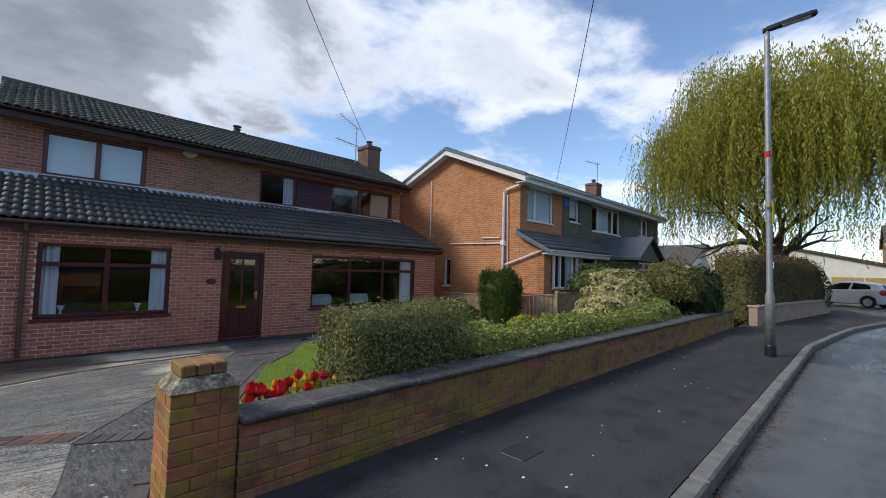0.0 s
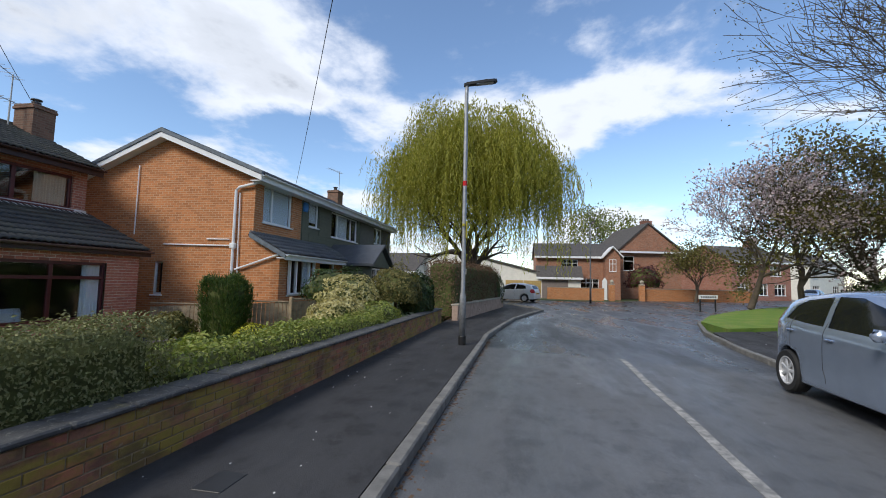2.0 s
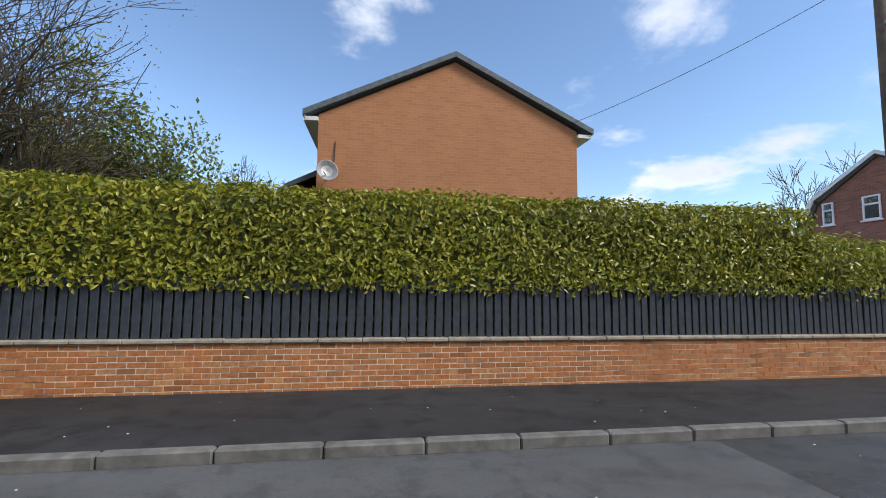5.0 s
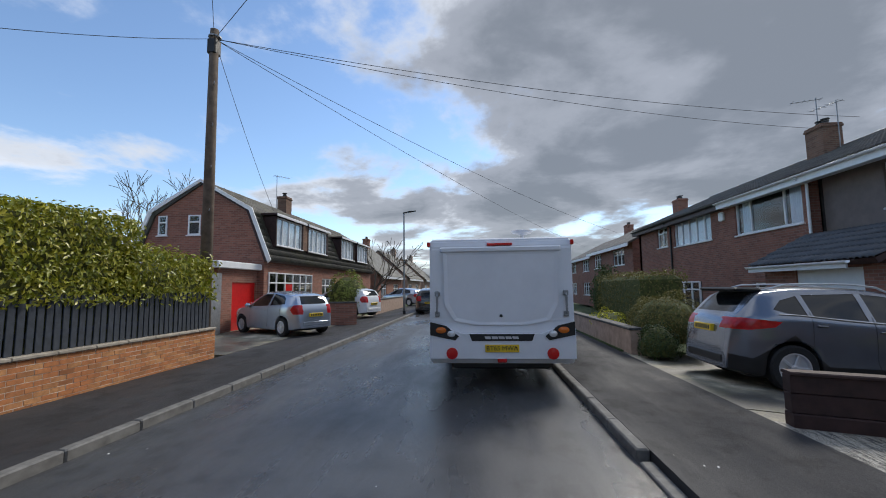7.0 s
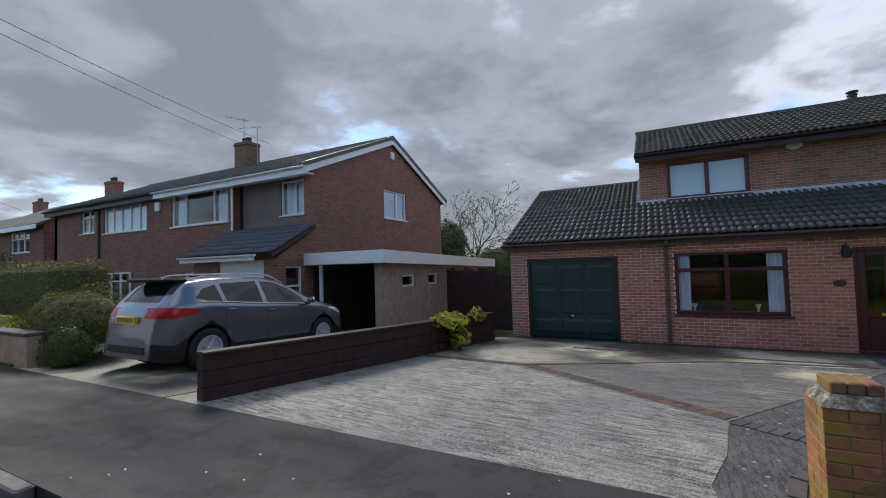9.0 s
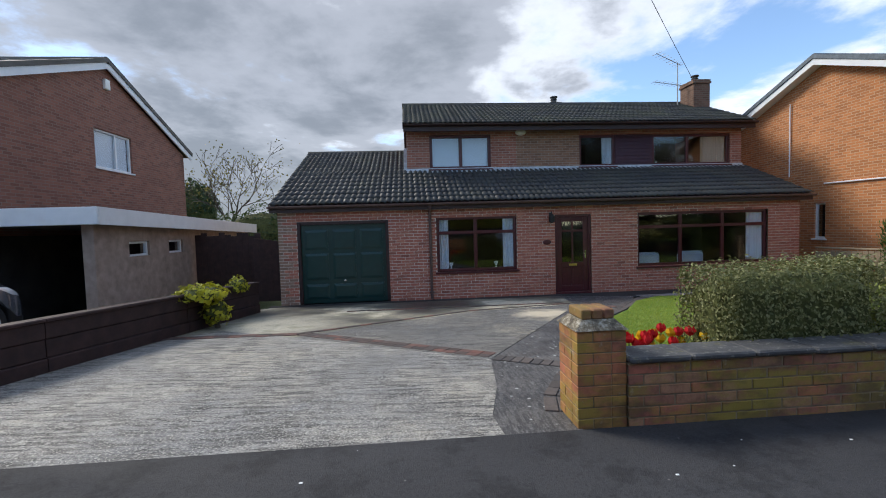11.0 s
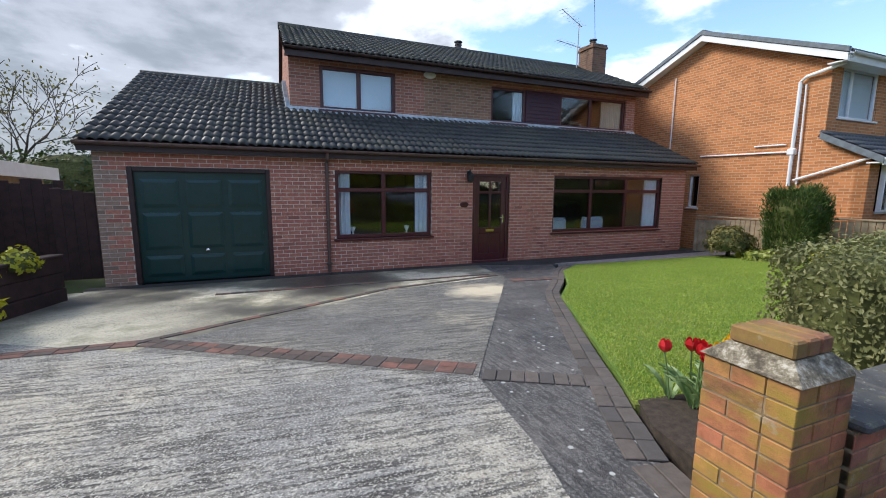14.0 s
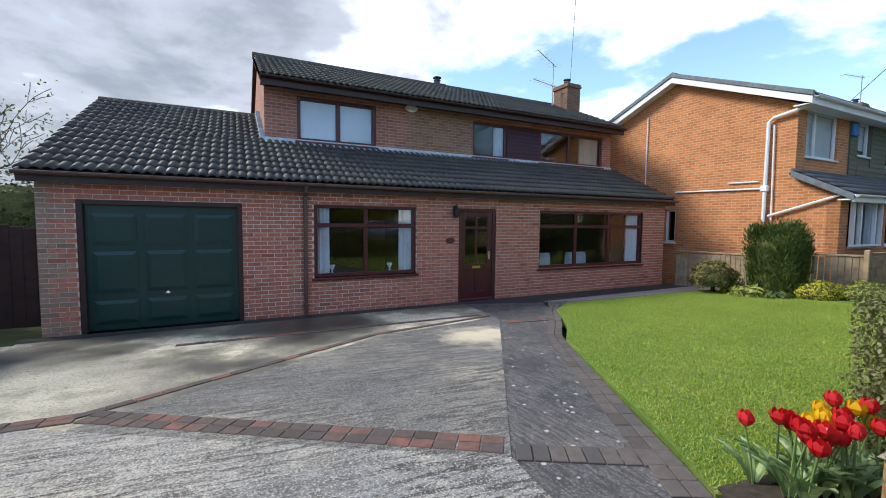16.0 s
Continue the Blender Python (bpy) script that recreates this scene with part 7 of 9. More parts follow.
for y in (1, -1):
    lamp = part("tail_lamp", Soup().prism([(y * 1.11, 1.08), (y * 0.86, 1.02), (y * 0.66, 0.86), (y * 0.72, 0.80), (y * 1.11, 0.88)], "x", -0.066, -0.02), M["black"], cv, "black lamp cluster")
    part("lens", Soup().lathe([(0.02, 0), (0.085, 0), (0.075, 0.02), (0.02, 0.03)], 18, m=pose(-0.062, y * 0.94, 0.955, 0, -90, 0) @ Matrix.Diagonal((0.6, 1, 1, 1))), M["amber"], lamp)
    part("lens", Soup().lathe([(0.02, 0), (0.065, 0), (0.055, 0.02), (0.02, 0.03)], 18, m=pose(-0.062, y * 0.78, 0.90, 0, -90, 0) @ Matrix.Diagonal((0.8, 1, 1, 1))), M["lens"], lamp)
    part("red_reflector", Soup().lathe([(0.02, 0), (0.088, 0), (0.088, 0.015), (0.02, 0.025)], 20, m=pose(-0.056, y * 0.77, 0.60, 0, -90, 0)), M["red_plastic"], cv, "round red reflector")
    part("grab_handle", Soup().tube([(0.0, y * 1.0, 1.52), (-0.05, y * 1.0, 1.48), (-0.05, y * 1.0, 1.25), (0.0, y * 1.0, 1.20)], 0.018, 8).soft(-0.02, 0.03, min(y * 0.96, y * 1.04), max(y * 0.96, y * 1.04), 1.16, 1.24, 0.01).soft(-0.02, 0.04, min(y * 0.96, y * 1.04), max(y * 0.96, y * 1.04), 1.48, 1.56, 0.01), M["steel"], cv)
    part("marker_lamp", Soup().soft(0.08, 0.2, min(y * 1.12, y * 1.17), max(y * 1.12, y * 1.17), 2.28, 2.36, 0.01), M["red_plastic"], cv)
    part("wheel_arch", Soup().soft(2.4, 3.5, min(y * 0.9, y * 1.13), max(y * 0.9, y * 1.13), 0.30, 0.5, 0.03), M["gel"], cv)
    wheel(cv, 2.9, y * 0.98, 0.32, 0.19, y, 5, M["alloy"])
    part("steady_leg", Soup().soft(0.35, 0.42, min(y * 0.72, y * 0.80), max(y * 0.72, y * 0.80), 0.28, 0.5, 0.01), M["steel"], cv)
part("brake_lamp", Soup().soft(-0.005, 0.08, -0.20, 0.20, 2.275, 2.315, 0.01), M["red_plastic"], cv)
part("lock", Soup().lathe([(0.02, 0), (0.025, 0), (0.02, 0.015)], 10, m=pose(0.0, 0, 1.17, 0, -90, 0)), M["black"], cv)
part("roof_dish", Soup().lathe([(0.02, 0.0), (0.03, 0.08), (0.15, 0.11), (0.19, 0.15), (0.02, 0.14)], 18, (0.6, -0.42, CZ1)), M["gel"], cv)
part("tow_eye", Soup().soft(-0.06, 0.06, -0.07, 0.07, 0.46, 0.52, 0.01), M["red_plastic"], cv)
part("chassis", Soup().soft(0.3, 5.8, -0.8, 0.8, 0.30, 0.46, 0.03), M["black"], cv)

# ---- plants ----
def leaf_mat(name, a, b, c, rough=0.5, island=True, trans=0.25):
    mm = Mat(name, a, rough)
    col = mm.ramp(mm.random(0, 1, island), [(0.0, a), (0.5, b), (1.0, c)])
    big = mm.noise(0.9, 4)
    col = mm.mix(mm.ramp(big, [(0.4, 0.0), (0.7, 0.3)]), col, tuple(x * 0.6 for x in a))
    mm.col(col)
    tr = mm.n.new("ShaderNodeBsdfTranslucent")
    mm.l.new(col, tr.inputs[0])
    mx = mm.n.new("ShaderNodeMixShader")
    mx.inputs[0].default_value = trans
    mm.l.new(mm.b.outputs[0], mx.inputs[1])
    mm.l.new(tr.outputs[0], mx.inputs[2])
    mm.l.new(mx.outputs[0], mm.n["Material Output"].inputs[0])
    return mm.m


M["laurel"] = leaf_mat("laurel_leaf", (0.15, 0.185, 0.016), (0.32, 0.335, 0.026), (0.52, 0.47, 0.06), 0.32)
M["box_leaf"] = leaf_mat("privet_leaf", (0.13, 0.145, 0.045), (0.215, 0.225, 0.080), (0.33, 0.325, 0.15), 0.6)
M["euonymus"] = leaf_mat("bright_green_leaf", (0.12, 0.17, 0.024), (0.25, 0.30, 0.045), (0.40, 0.41, 0.11), 0.5)
M["yellow_leaf"] = leaf_mat("yellow_leaf", (0.34, 0.31, 0.09), (0.50, 0.43, 0.17), (0.58, 0.53, 0.28), 0.55)
M["gold_leaf"] = leaf_mat("golden_leaf", (0.30, 0.30, 0.02), (0.48, 0.46, 0.02), (0.58, 0.54, 0.05), 0.5)
M["dark_leaf"] = leaf_mat("dark_green_leaf", (0.020, 0.042, 0.010), (0.040, 0.075, 0.016), (0.07, 0.11, 0.025), 0.5)
M["conifer_leaf"] = leaf_mat("conifer_spray", (0.030, 0.070, 0.012), (0.065, 0.115, 0.018), (0.13, 0.17, 0.03), 0.6)
M["olive_leaf"] = leaf_mat("olive_leaf", (0.115, 0.105, 0.024), (0.17, 0.15, 0.035), (0.22, 0.19, 0.055), 0.6)
M["willow_leaf"] = leaf_mat("willow_leaf", (0.25, 0.255, 0.028), (0.37, 0.365, 0.042), (0.49, 0.47, 0.085), 0.5, trans=0.5)
M["blossom"] = leaf_mat("pale_blossom", (0.50, 0.38, 0.40), (0.62, 0.52, 0.54), (0.70, 0.64, 0.64), 0.6)
M["brown_leaf"] = leaf_mat("bronze_leaf", (0.075, 0.045, 0.022), (0.12, 0.075, 0.032), (0.14, 0.10, 0.045), 0.6)
M["red_leaf"] = leaf_mat("dark_red_leaf", (0.050, 0.012, 0.014), (0.085, 0.018, 0.02), (0.11, 0.03, 0.03), 0.6)
M["spring_leaf"] = leaf_mat("spring_leaf", (0.13, 0.17, 0.035), (0.19, 0.23, 0.05), (0.26, 0.28, 0.08), 0.6)
M["beech_leaf"] = leaf_mat("brown_hedge_leaf", (0.11, 0.062, 0.036), (0.16, 0.092, 0.052), (0.20, 0.125, 0.07), 0.7)
# colour of the added inner hulls: deep shade between leaves, painted in
M["hedge_shade_core"] = plain("hedge_shade", (0.075, 0.085, 0.022), 0.95, vary=0.5, scale=12, bump=0.8)
RNG = np.random.default_rng(7)


def leaf_cloud(name, P, N, length, width, mat, spread=0.9, face=False):
    """One mesh of many folded leaves at points P that lean out along N."""
    n = len(P)
    P, N = np.asarray(P, float), np.asarray(N, float)
    D = N + RNG.normal(0, spread, (n, 3))
    R = RNG.normal(0, 1, (n, 3))
    if face:
        R = N + RNG.normal(0, 0.45, (n, 3))
        D = RNG.normal(0, 1, (n, 3)) + np.array([0, 0, -0.3])
        D -= N * (np.sum(D * N, axis=1)[:, None] - 0.35)
    D /= np.linalg.norm(D, axis=1)[:, None] + 1e-9
    W = np.cross(D, R)
    W /= np.linalg.norm(W, axis=1)[:, None] + 1e-9
    U = np.cross(W, D)
    L = (length * RNG.uniform(0.6, 1.25, n))[:, None]
    B = (width * RNG.uniform(0.7, 1.2, n))[:, None]
    v = np.stack([P - D * L * 0.5, P + W * B * 0.5 + U * B * 0.22, P + D * L * 0.5 - U * L * 0.08, P - W * B * 0.5 + U * B * 0.22], 1)
    f = np.array([(0, 1, 2), (0, 2, 3)])[None] + (np.arange(n) * 4)[:, None, None]
    return raw_mesh(name, v, f.reshape(-1, 3), mat)


def box_points(n, x0, x1, y0, y1, z0, z1, bottom=False, wob=0.04):
    """Points and normals spread over the sides and top of a box."""
    areas = np.array([(x1 - x0) * (z1 - z0)] * 2 + [(y1 - y0) * (z1 - z0)] * 2 + [(x1 - x0) * (y1 - y0)])
    pick = RNG.choice(5, n, p=areas / areas.sum())
    a, b = RNG.random(n), RNG.random(n)
    P, N = np.zeros((n, 3)), np.zeros((n, 3))
    for k, (ax, val, sgn) in enumerate(((1, y0, -1), (1, y1, 1), (0, x0, -1), (0, x1, 1), (2, z1, 1))):
        s = pick == k
        other = [i for i in range(3) if i != ax]
        lo, hi = np.array([x0, y0, z0]), np.array([x1, y1, z1])
        P[s, ax] = val
        P[s, other[0]] = lo[other[0]] + (hi - lo)[other[0]] * a[s]
        P[s, other[1]] = lo[other[1]] + (hi - lo)[other[1]] * b[s]
        N[s, ax] = sgn
    # corners taken off, as by the shears
    mid, half = np.array([(x0 + x1) / 2, (y0 + y1) / 2, (z0 + z1) / 2]), np.array([(x1 - x0) / 2, (y1 - y0) / 2, (z1 - z0) / 2])
    rad = min(0.16, 0.4 * half[1])
    Q = P - mid
    inner = np.clip(Q, -(half - rad), half - rad)
    inner[:, 2] = np.maximum(inner[:, 2], np.minimum(Q[:, 2], half[2] - rad))
    E = Q - inner
    ln = np.linalg.norm(E, axis=1)[:, None]
    P = mid + inner + E / np.maximum(ln, 1e-6) * np.minimum(ln, rad)
    P += RNG.normal(0, wob, (n, 3))
    P += N * (np.sin(P[:, [0]] * 2.3 + 1.0) * np.cos(P[:, [2]] * 2.9 + P[:, [1]]) * wob)
    return P, N


def blob_points(n, centre, radius, low=-0.35, wob=0.06, rough=0.12):
    """Points over an uneven ellipsoid."""
    d = RNG.normal(0, 1, (n * 2, 3))
    d /= np.linalg.norm(d, axis=1)[:, None]
    d = d[d[:, 2] > low][:n]
    bump = 1 + rough * (np.sin(d[:, 0] * 5 + centre[0]) * np.cos(d[:, 1] * 6 + centre[1]) + 0.5 * np.sin(d[:, 2] * 9 + d[:, 0] * 7))
    P = np.array(centre) + d * np.array(radius) * bump[:, None] * (1 - np.abs(RNG.normal(0, wob, len(d))))[:, None]
    return P, d


def core_blob(centre, radius, seg=14):
    s = Soup()
    prof = [(math.cos(a) * 0.86, math.sin(a) * 0.86) for a in np.linspace(-0.4, math.pi / 2 - 0.05, 7)]
    s.lathe(prof, seg, m=pose(*centre) @ Matrix.Diagonal((radius[0], radius[1], radius[2], 1)))
    return s


def hedge(label, x0, x1, y0, y1, z0, z1, n, length, width, mat, name="hedge", z_core=None, wob=0.05):
    h = thing(name, label, "hedge")
    i = 0.06
    # solid dark hull added to block light behind the leaves
    part("core", Soup().soft(x0 + i, x1 - i, y0 + i, y1 - i, z0, z1 - i, 0.12), M["hedge_shade_core"], h)
    P, N = box_points(n, x0, x1, y0, y1, z0, z1, wob=wob)
    part("leaves", leaf_cloud("leaves", P, N, length, width, M[mat], face=True), None, h, kind="stuff")
    return h


def shrub(label, c, r, n, length, width, mat, name="shrub", low=-0.4, rough=0.12, stem=True):
    h = thing(name, label, "shrub")
    # dark blob inside the shrub, standing in for its inner shade
    part("core", core_blob(c, r), M["hedge_shade_core"], h)
    P, N = blob_points(n, c, r, low, rough=rough)
    part("leaves", leaf_cloud("leaves", P, N, length, width, M[mat], face=True), None, h, kind="stuff")
    if stem:
        part("stem", Soup().tube([(c[0], c[1], drop(c[1]) - 0.05 if c[1] > 3.2 else 0.0), (c[0], c[1], c[2])], 0.05, 6), M["bark"], h)
    return h


def tree_limbs(s, base, height, spread, levels, first, seed, r0, up=0.5, kids=3, seg=6, droop=0.0, shrink=0.72, crook=0.16):
    """Branches grown level by level; returns the tips with their directions."""
    rg = random.Random(seed)
    tips = []

    def grow(p, d, length, r, lev):
        pts, rs = [p], [r]
        q, dd = Vector(p), Vector(d)
        steps = 4 if lev < 2 else 3
        for i in range(steps):
            dd = (dd + Vector((rg.gauss(0, crook), rg.gauss(0, crook), rg.gauss(0, crook * 0.7) + up * 0.10 - droop * lev * 0.05))).normalized()
            q = q + dd * (length / steps)
            pts.append(tuple(q))
            rs.append(max(0.015, r * (1 - 0.42 * (i + 1) / steps)))
        s.tube(pts, rs, 7 if lev < 2 else (5 if lev < 3 else 3), cap=False)
        if lev >= levels:
            tips.append((Vector(pts[-1]), dd))
            tips.append((Vector(pts[-2]), dd))
            return
        n = kids if lev else first
        for i in range(n):
            a = 2 * math.pi * (i + rg.random() * 0.7) / n
            side_v = dd.orthogonal().normalized()
            rot = Matrix.Rotation(a, 3, dd)
            tilt = spread * rg.uniform(0.65, 1.25)
            nd = (dd * math.cos(tilt) + (rot @ side_v) * math.sin(tilt)).normalized()
            j = len(pts) - 1 if i == 0 else rg.choice(range(2 if lev else 2, len(pts)))
            grow(pts[j], nd, length * shrink * rg.uniform(0.8, 1.2), rs[j] * 0.74, lev + 1)
    grow(base, (rg.gauss(0, 0.03), rg.gauss(0, 0.03), 1), height, r0, 0)
    return tips


def bare_tree(label, base, trunk, spread, levels, first, seed, r0, kids=3, name="tree", leaves=None, n_leaf=0, size=(0.16, 0.08), shrink=0.72, scatter=0.35, category="tree", up=0.5):
    t = thing(name, label, category)
    s = Soup()
    tips = tree_limbs(s, base, trunk, spread, levels, first, seed, r0, kids=kids, shrink=shrink, up=up)
    part("trunk", raw_limbs(s), None, t)
    if leaves:
        tp = np.array([tuple(p) for p, d in tips])
        td = np.array([tuple(d) for p, d in tips])
        i = RNG.integers(0, len(tp), n_leaf)
        P = tp[i] + RNG.normal(0, scatter, (n_leaf, 3))
        part("crown", leaf_cloud("crown", P, td[i], size[0], size[1], M[leaves]), None, t, kind="stuff")
    return t


def raw_limbs(s):
    me = bpy.data.meshes.new("limbs")
    me.from_pydata(s.v, [], s.f)
    me.materials.append(M["twig"])
    me.shade_smooth()
    return me


# laurel hedge over the slatted fence; the west end is lower and looser
lh = thing("hedge", "tall clipped laurel hedge, glossy yellow-green", "hedge")
# added hull, dark like the shade inside the hedge
part("core", Soup().soft(-7.3, 7.42, -7.05, -6.18, 0.2, 2.74, 0.15), M["hedge_shade_core"], lh)
P1, N1 = box_points(46000, -7.45, 7.55, -7.2, -6.02, 1.42, 2.86, wob=0.045)
part("leaves", leaf_cloud("leaves", P1, N1, 0.10, 0.046, M["laurel"], face=True), None, lh, kind="stuff")
lh2 = thing("hedge", "lower loose laurel hedge beside the pole", "hedge")
part("core", Soup().soft(-9.5, -7.4, -7.0, -6.2, 0.2, 2.15, 0.2), M["hedge_shade_core"], lh2)
P1, N1 = box_points(4500, -9.6, -7.3, -7.1, -6.05, 1.42, 2.30, wob=0.09)
part("leaves", leaf_cloud("leaves", P1, N1, 0.12, 0.05, M["laurel"], face=True), None, lh2, kind="stuff")

# front garden
hedge("clipped box-shaped privet hedge, grey-green and twiggy", 1.60, 3.02, 3.52, 4.16, 0.02, 1.09, 14000, 0.034, 0.018, "box_leaf", wob=0.035)
hedge("low clipped bright green hedge along the wall", 3.1, 8.5, 3.5, 4.1, 0.0, 0.76, 12000, 0.055, 0.032, "euonymus", wob=0.04)
shrub("variegated pale yellow mound of foliage", (8.5, 4.5, 0.60), (0.85, 0.65, 0.5), 3200, 0.085, 0.045, "yellow_leaf")
shrub("rounded bright green clipped shrub", (9.6, 4.0, 0.52), (0.95, 0.5, 0.44), 3000, 0.065, 0.035, "euonymus")
shrub("low bright green clipped shrub on the wall", (8.5, 3.75, 0.48), (0.6, 0.4, 0.28), 1800, 0.06, 0.032, "euonymus")
shrub("dark olive rounded shrub", (11.3, 4.1, 1.15), (0.75, 0.7, 0.75), 2800, 0.08, 0.04, "olive_leaf")
shrub("tall bronze-green shrub behind the wall", (12.4, 3.75, 0.85), (0.75, 0.5, 0.85), 2200, 0.12, 0.06, "dark_leaf")
shrub("cream and green loose shrub", (10.2, 5.0, 1.0), (1.1, 0.8, 0.55), 2600, 0.10, 0.05, "yellow_leaf", rough=0.2)
shrub("dark spreading shrub by the neighbour's fence", (10.8, 5.6, 1.15), (1.3, 0.9, 0.6), 2400, 0.10, 0.05, "dark_leaf", rough=0.2)
s_c = thing("conifer", "dense upright dark green conifer", "conifer")
# added dark filling for the shade behind the sprays
part("core", Soup().lathe([(0.38, -0.45), (0.43, 0.4), (0.44, 1.05), (0.36, 1.28), (0.1, 1.34)], 14, (9.75, 8.3, 0)), M["hedge_shade_core"], s_c)
P1, N1 = box_points(11000, 9.32, 10.18, 7.86, 8.74, -0.42, 1.42, wob=0.06)
P1[:, 2] += 0.16 * np.sin(P1[:, 0] * 7.0) * np.cos(P1[:, 1] * 6.0) * (P1[:, 2] > 1.0)
P1[:, :2] = np.array([9.75, 8.3]) + (P1[:, :2] - np.array([9.75, 8.3])) * (0.86 + 0.16 * np.clip(P1[:, [2]], 0, 1.2))
part("sprays", leaf_cloud("sprays", P1, N1 * 0.5 + np.array([0, 0, 0.9]), 0.12, 0.022, M["conifer_leaf"], 0.28), None, s_c, kind="stuff")
shrub("small golden-green clipped ball", (9.85, 7.55, -0.02), (0.46, 0.42, 0.30), 1500, 0.05, 0.03, "gold_leaf")
shrub("green shrub with yellow flowers", (9.15, 9.35, 0.12), (0.55, 0.5, 0.42), 1600, 0.09, 0.05, "olive_leaf", rough=0.2)
shrub("yellow flowering sprig low on a shrub", (9.35, 9.0, -0.10), (0.25, 0.22, 0.18), 350, 0.07, 0.05, "gold_leaf", rough=0.25)
shrub("low bright leafy perennial", (9.25, 8.55, -0.18), (0.45, 0.4, 0.2), 500, 0.2, 0.08, "euonymus", rough=0.3)
shrub("low bright leafy perennial", (9.55, 8.0, -0.2), (0.5, 0.35, 0.2), 450, 0.2, 0.08, "conifer_leaf", rough=0.3)
shrub("small green clipped shrub by the fence", (10.3, 6.9, 0.0), (0.5, 0.45, 0.32), 1300, 0.05, 0.03, "euonymus")
# west side
shrub("big rounded olive-brown clipped shrub", (-10.7, 4.35, 0.62), (0.98, 0.85, 0.80), 5200, 0.05, 0.03, "olive_leaf")
shrub("small dark green shrub against the low wall", (-9.75, 3.75, 0.32), (0.42, 0.40, 0.48), 1500, 0.05, 0.03, "dark_leaf")
hedge("flat-topped golden-green clipped hedge", -17.2, -12.9, 4.6, 5.9, 0.0, 1.95, 5200, 0.08, 0.045, "olive_leaf", wob=0.07)
shrub("golden shrub over the low wall", (-13.6, 3.9, 0.45), (1.1, 0.5, 0.42), 1300, 0.07, 0.04, "gold_leaf", rough=0.2)
shrub("dark conifer by the houses", (-21.0, 6.0, 1.0), (0.7, 0.7, 1.6), 1500, 0.14, 0.06, "dark_leaf")
shrub("yellow-green sprig growing over the dark wall", (-4.45, 8.15, 0.45), (0.40, 0.40, 0.17), 460, 0.10, 0.06, "gold_leaf", rough=0.3, stem=False)
shrub("yellow-green sprig hanging down the dark wall", (-4.30, 8.35, 0.12), (0.22, 0.22, 0.22), 240, 0.10, 0.06, "gold_leaf", rough=0.3, low=-0.9)
shrub("small yellow-green climbing shrub by the gate", (-4.35, 9.45, 0.40), (0.20, 0.22, 0.20), 260, 0.08, 0.05, "gold_leaf", rough=0.3, stem=False)
# across the street
shrub("leafy green shrub on the far pavement side", (-22.0, -6.9, 1.1), (1.3, 1.0, 1.3), 2600, 0.14, 0.06, "euonymus", rough=0.2)
bare_tree("small bare tree on the far pavement side", (-23.5, -6.5, 0.0), 1.9, 0.42, 4, 4, 3, 0.10, kids=3, shrink=0.70)
bare_tree("bare tree behind the gambrel house", (-24.0, -21.0, 0.0), 3.0, 0.5, 5, 4, 9, 0.2, kids=3, shrink=0.72)
# brown hedge and dark bush by the willow
bhg = hedge("brown winter beech hedge on a low wall", 0.0, 8.2, 0.25, 1.35, 0.1, 2.2, 13000, 0.08, 0.05, "beech_leaf", wob=0.07)
bhg.matrix_basis = pose(14.9, 2.75, 0, 0, 0, -7)
shrub("dark green rounded conifer at the hedge's end", (23.4, 2.45, 0.95), (0.75, 0.75, 1.35), 2600, 0.12, 0.06, "dark_leaf")

# weeping willow
wt = thing("weeping_willow", "large weeping willow with yellow-green hanging strands", "tree")
WX, WY = 28.1, 4.1
s = Soup()
tree_limbs(s, (WX, WY, -0.2), 3.2, 0.58, 3, 6, 21, 0.42, kids=3, shrink=0.80, up=0.4)
part("trunk", raw_limbs(s), None, wt)
VP, NP_ = [], []
rg = np.random.default_rng(3)
for i in range(430):
    a, rr = rg.uniform(0, 2 * math.pi), 4.9 * math.sqrt(rg.random())
    lobe = 1 + 0.16 * math.sin(3 * a + 1) + 0.10 * math.sin(7 * a)
    dome = 4.4 + 8.8 * max(0.03, 1 - (rr / 5.6) ** 2.2) ** 0.5 * (1 + 0.08 * math.sin(5 * a + rr * 1.7)) * rg.uniform(0.72, 1.05)
    size, reach = rg.uniform(0.22, 0.62), rg.uniform(0.45, 1.0)
    for j in range(int(rg.integers(7, 19))):
        cx, cy = WX + rr * lobe * math.cos(a) + rg.normal(0, size), WY + rr * lobe * math.sin(a) + rg.normal(0, size)
        top = dome + rg.normal(0, 0.30)
        ln = min(rg.uniform(1.4, 7.0) * reach, top - rg.uniform(1.3, 3.0))
        if ln < 0.6:
            continue
        k = int(ln / 0.13)
        tt = np.linspace(0, 1, k)
        out = rg.uniform(0.3, 1.1) * np.sin(np.minimum(1.0, tt * 2.2) * 1.57)
        rise = 0.35 * np.sin(np.minimum(1.0, tt * 3.0) * 3.14)
        sway = rg.normal(0, 0.14, 2)
        VP.append(np.stack([cx + out * math.cos(a) + sway[0] * tt * 2 + rg.normal(0, 0.045, k), cy + out * math.sin(a) + sway[1] * tt * 2 + rg.normal(0, 0.045, k), top + rise - ln * tt], 1))
VP = np.concatenate(VP)
part("crown", leaf_cloud("crown", VP, np.tile(np.array([[0, 0, -1.0]]), (len(VP), 1)), 0.24, 0.065, M["willow_leaf"], 0.40), None, wt, kind="stuff")

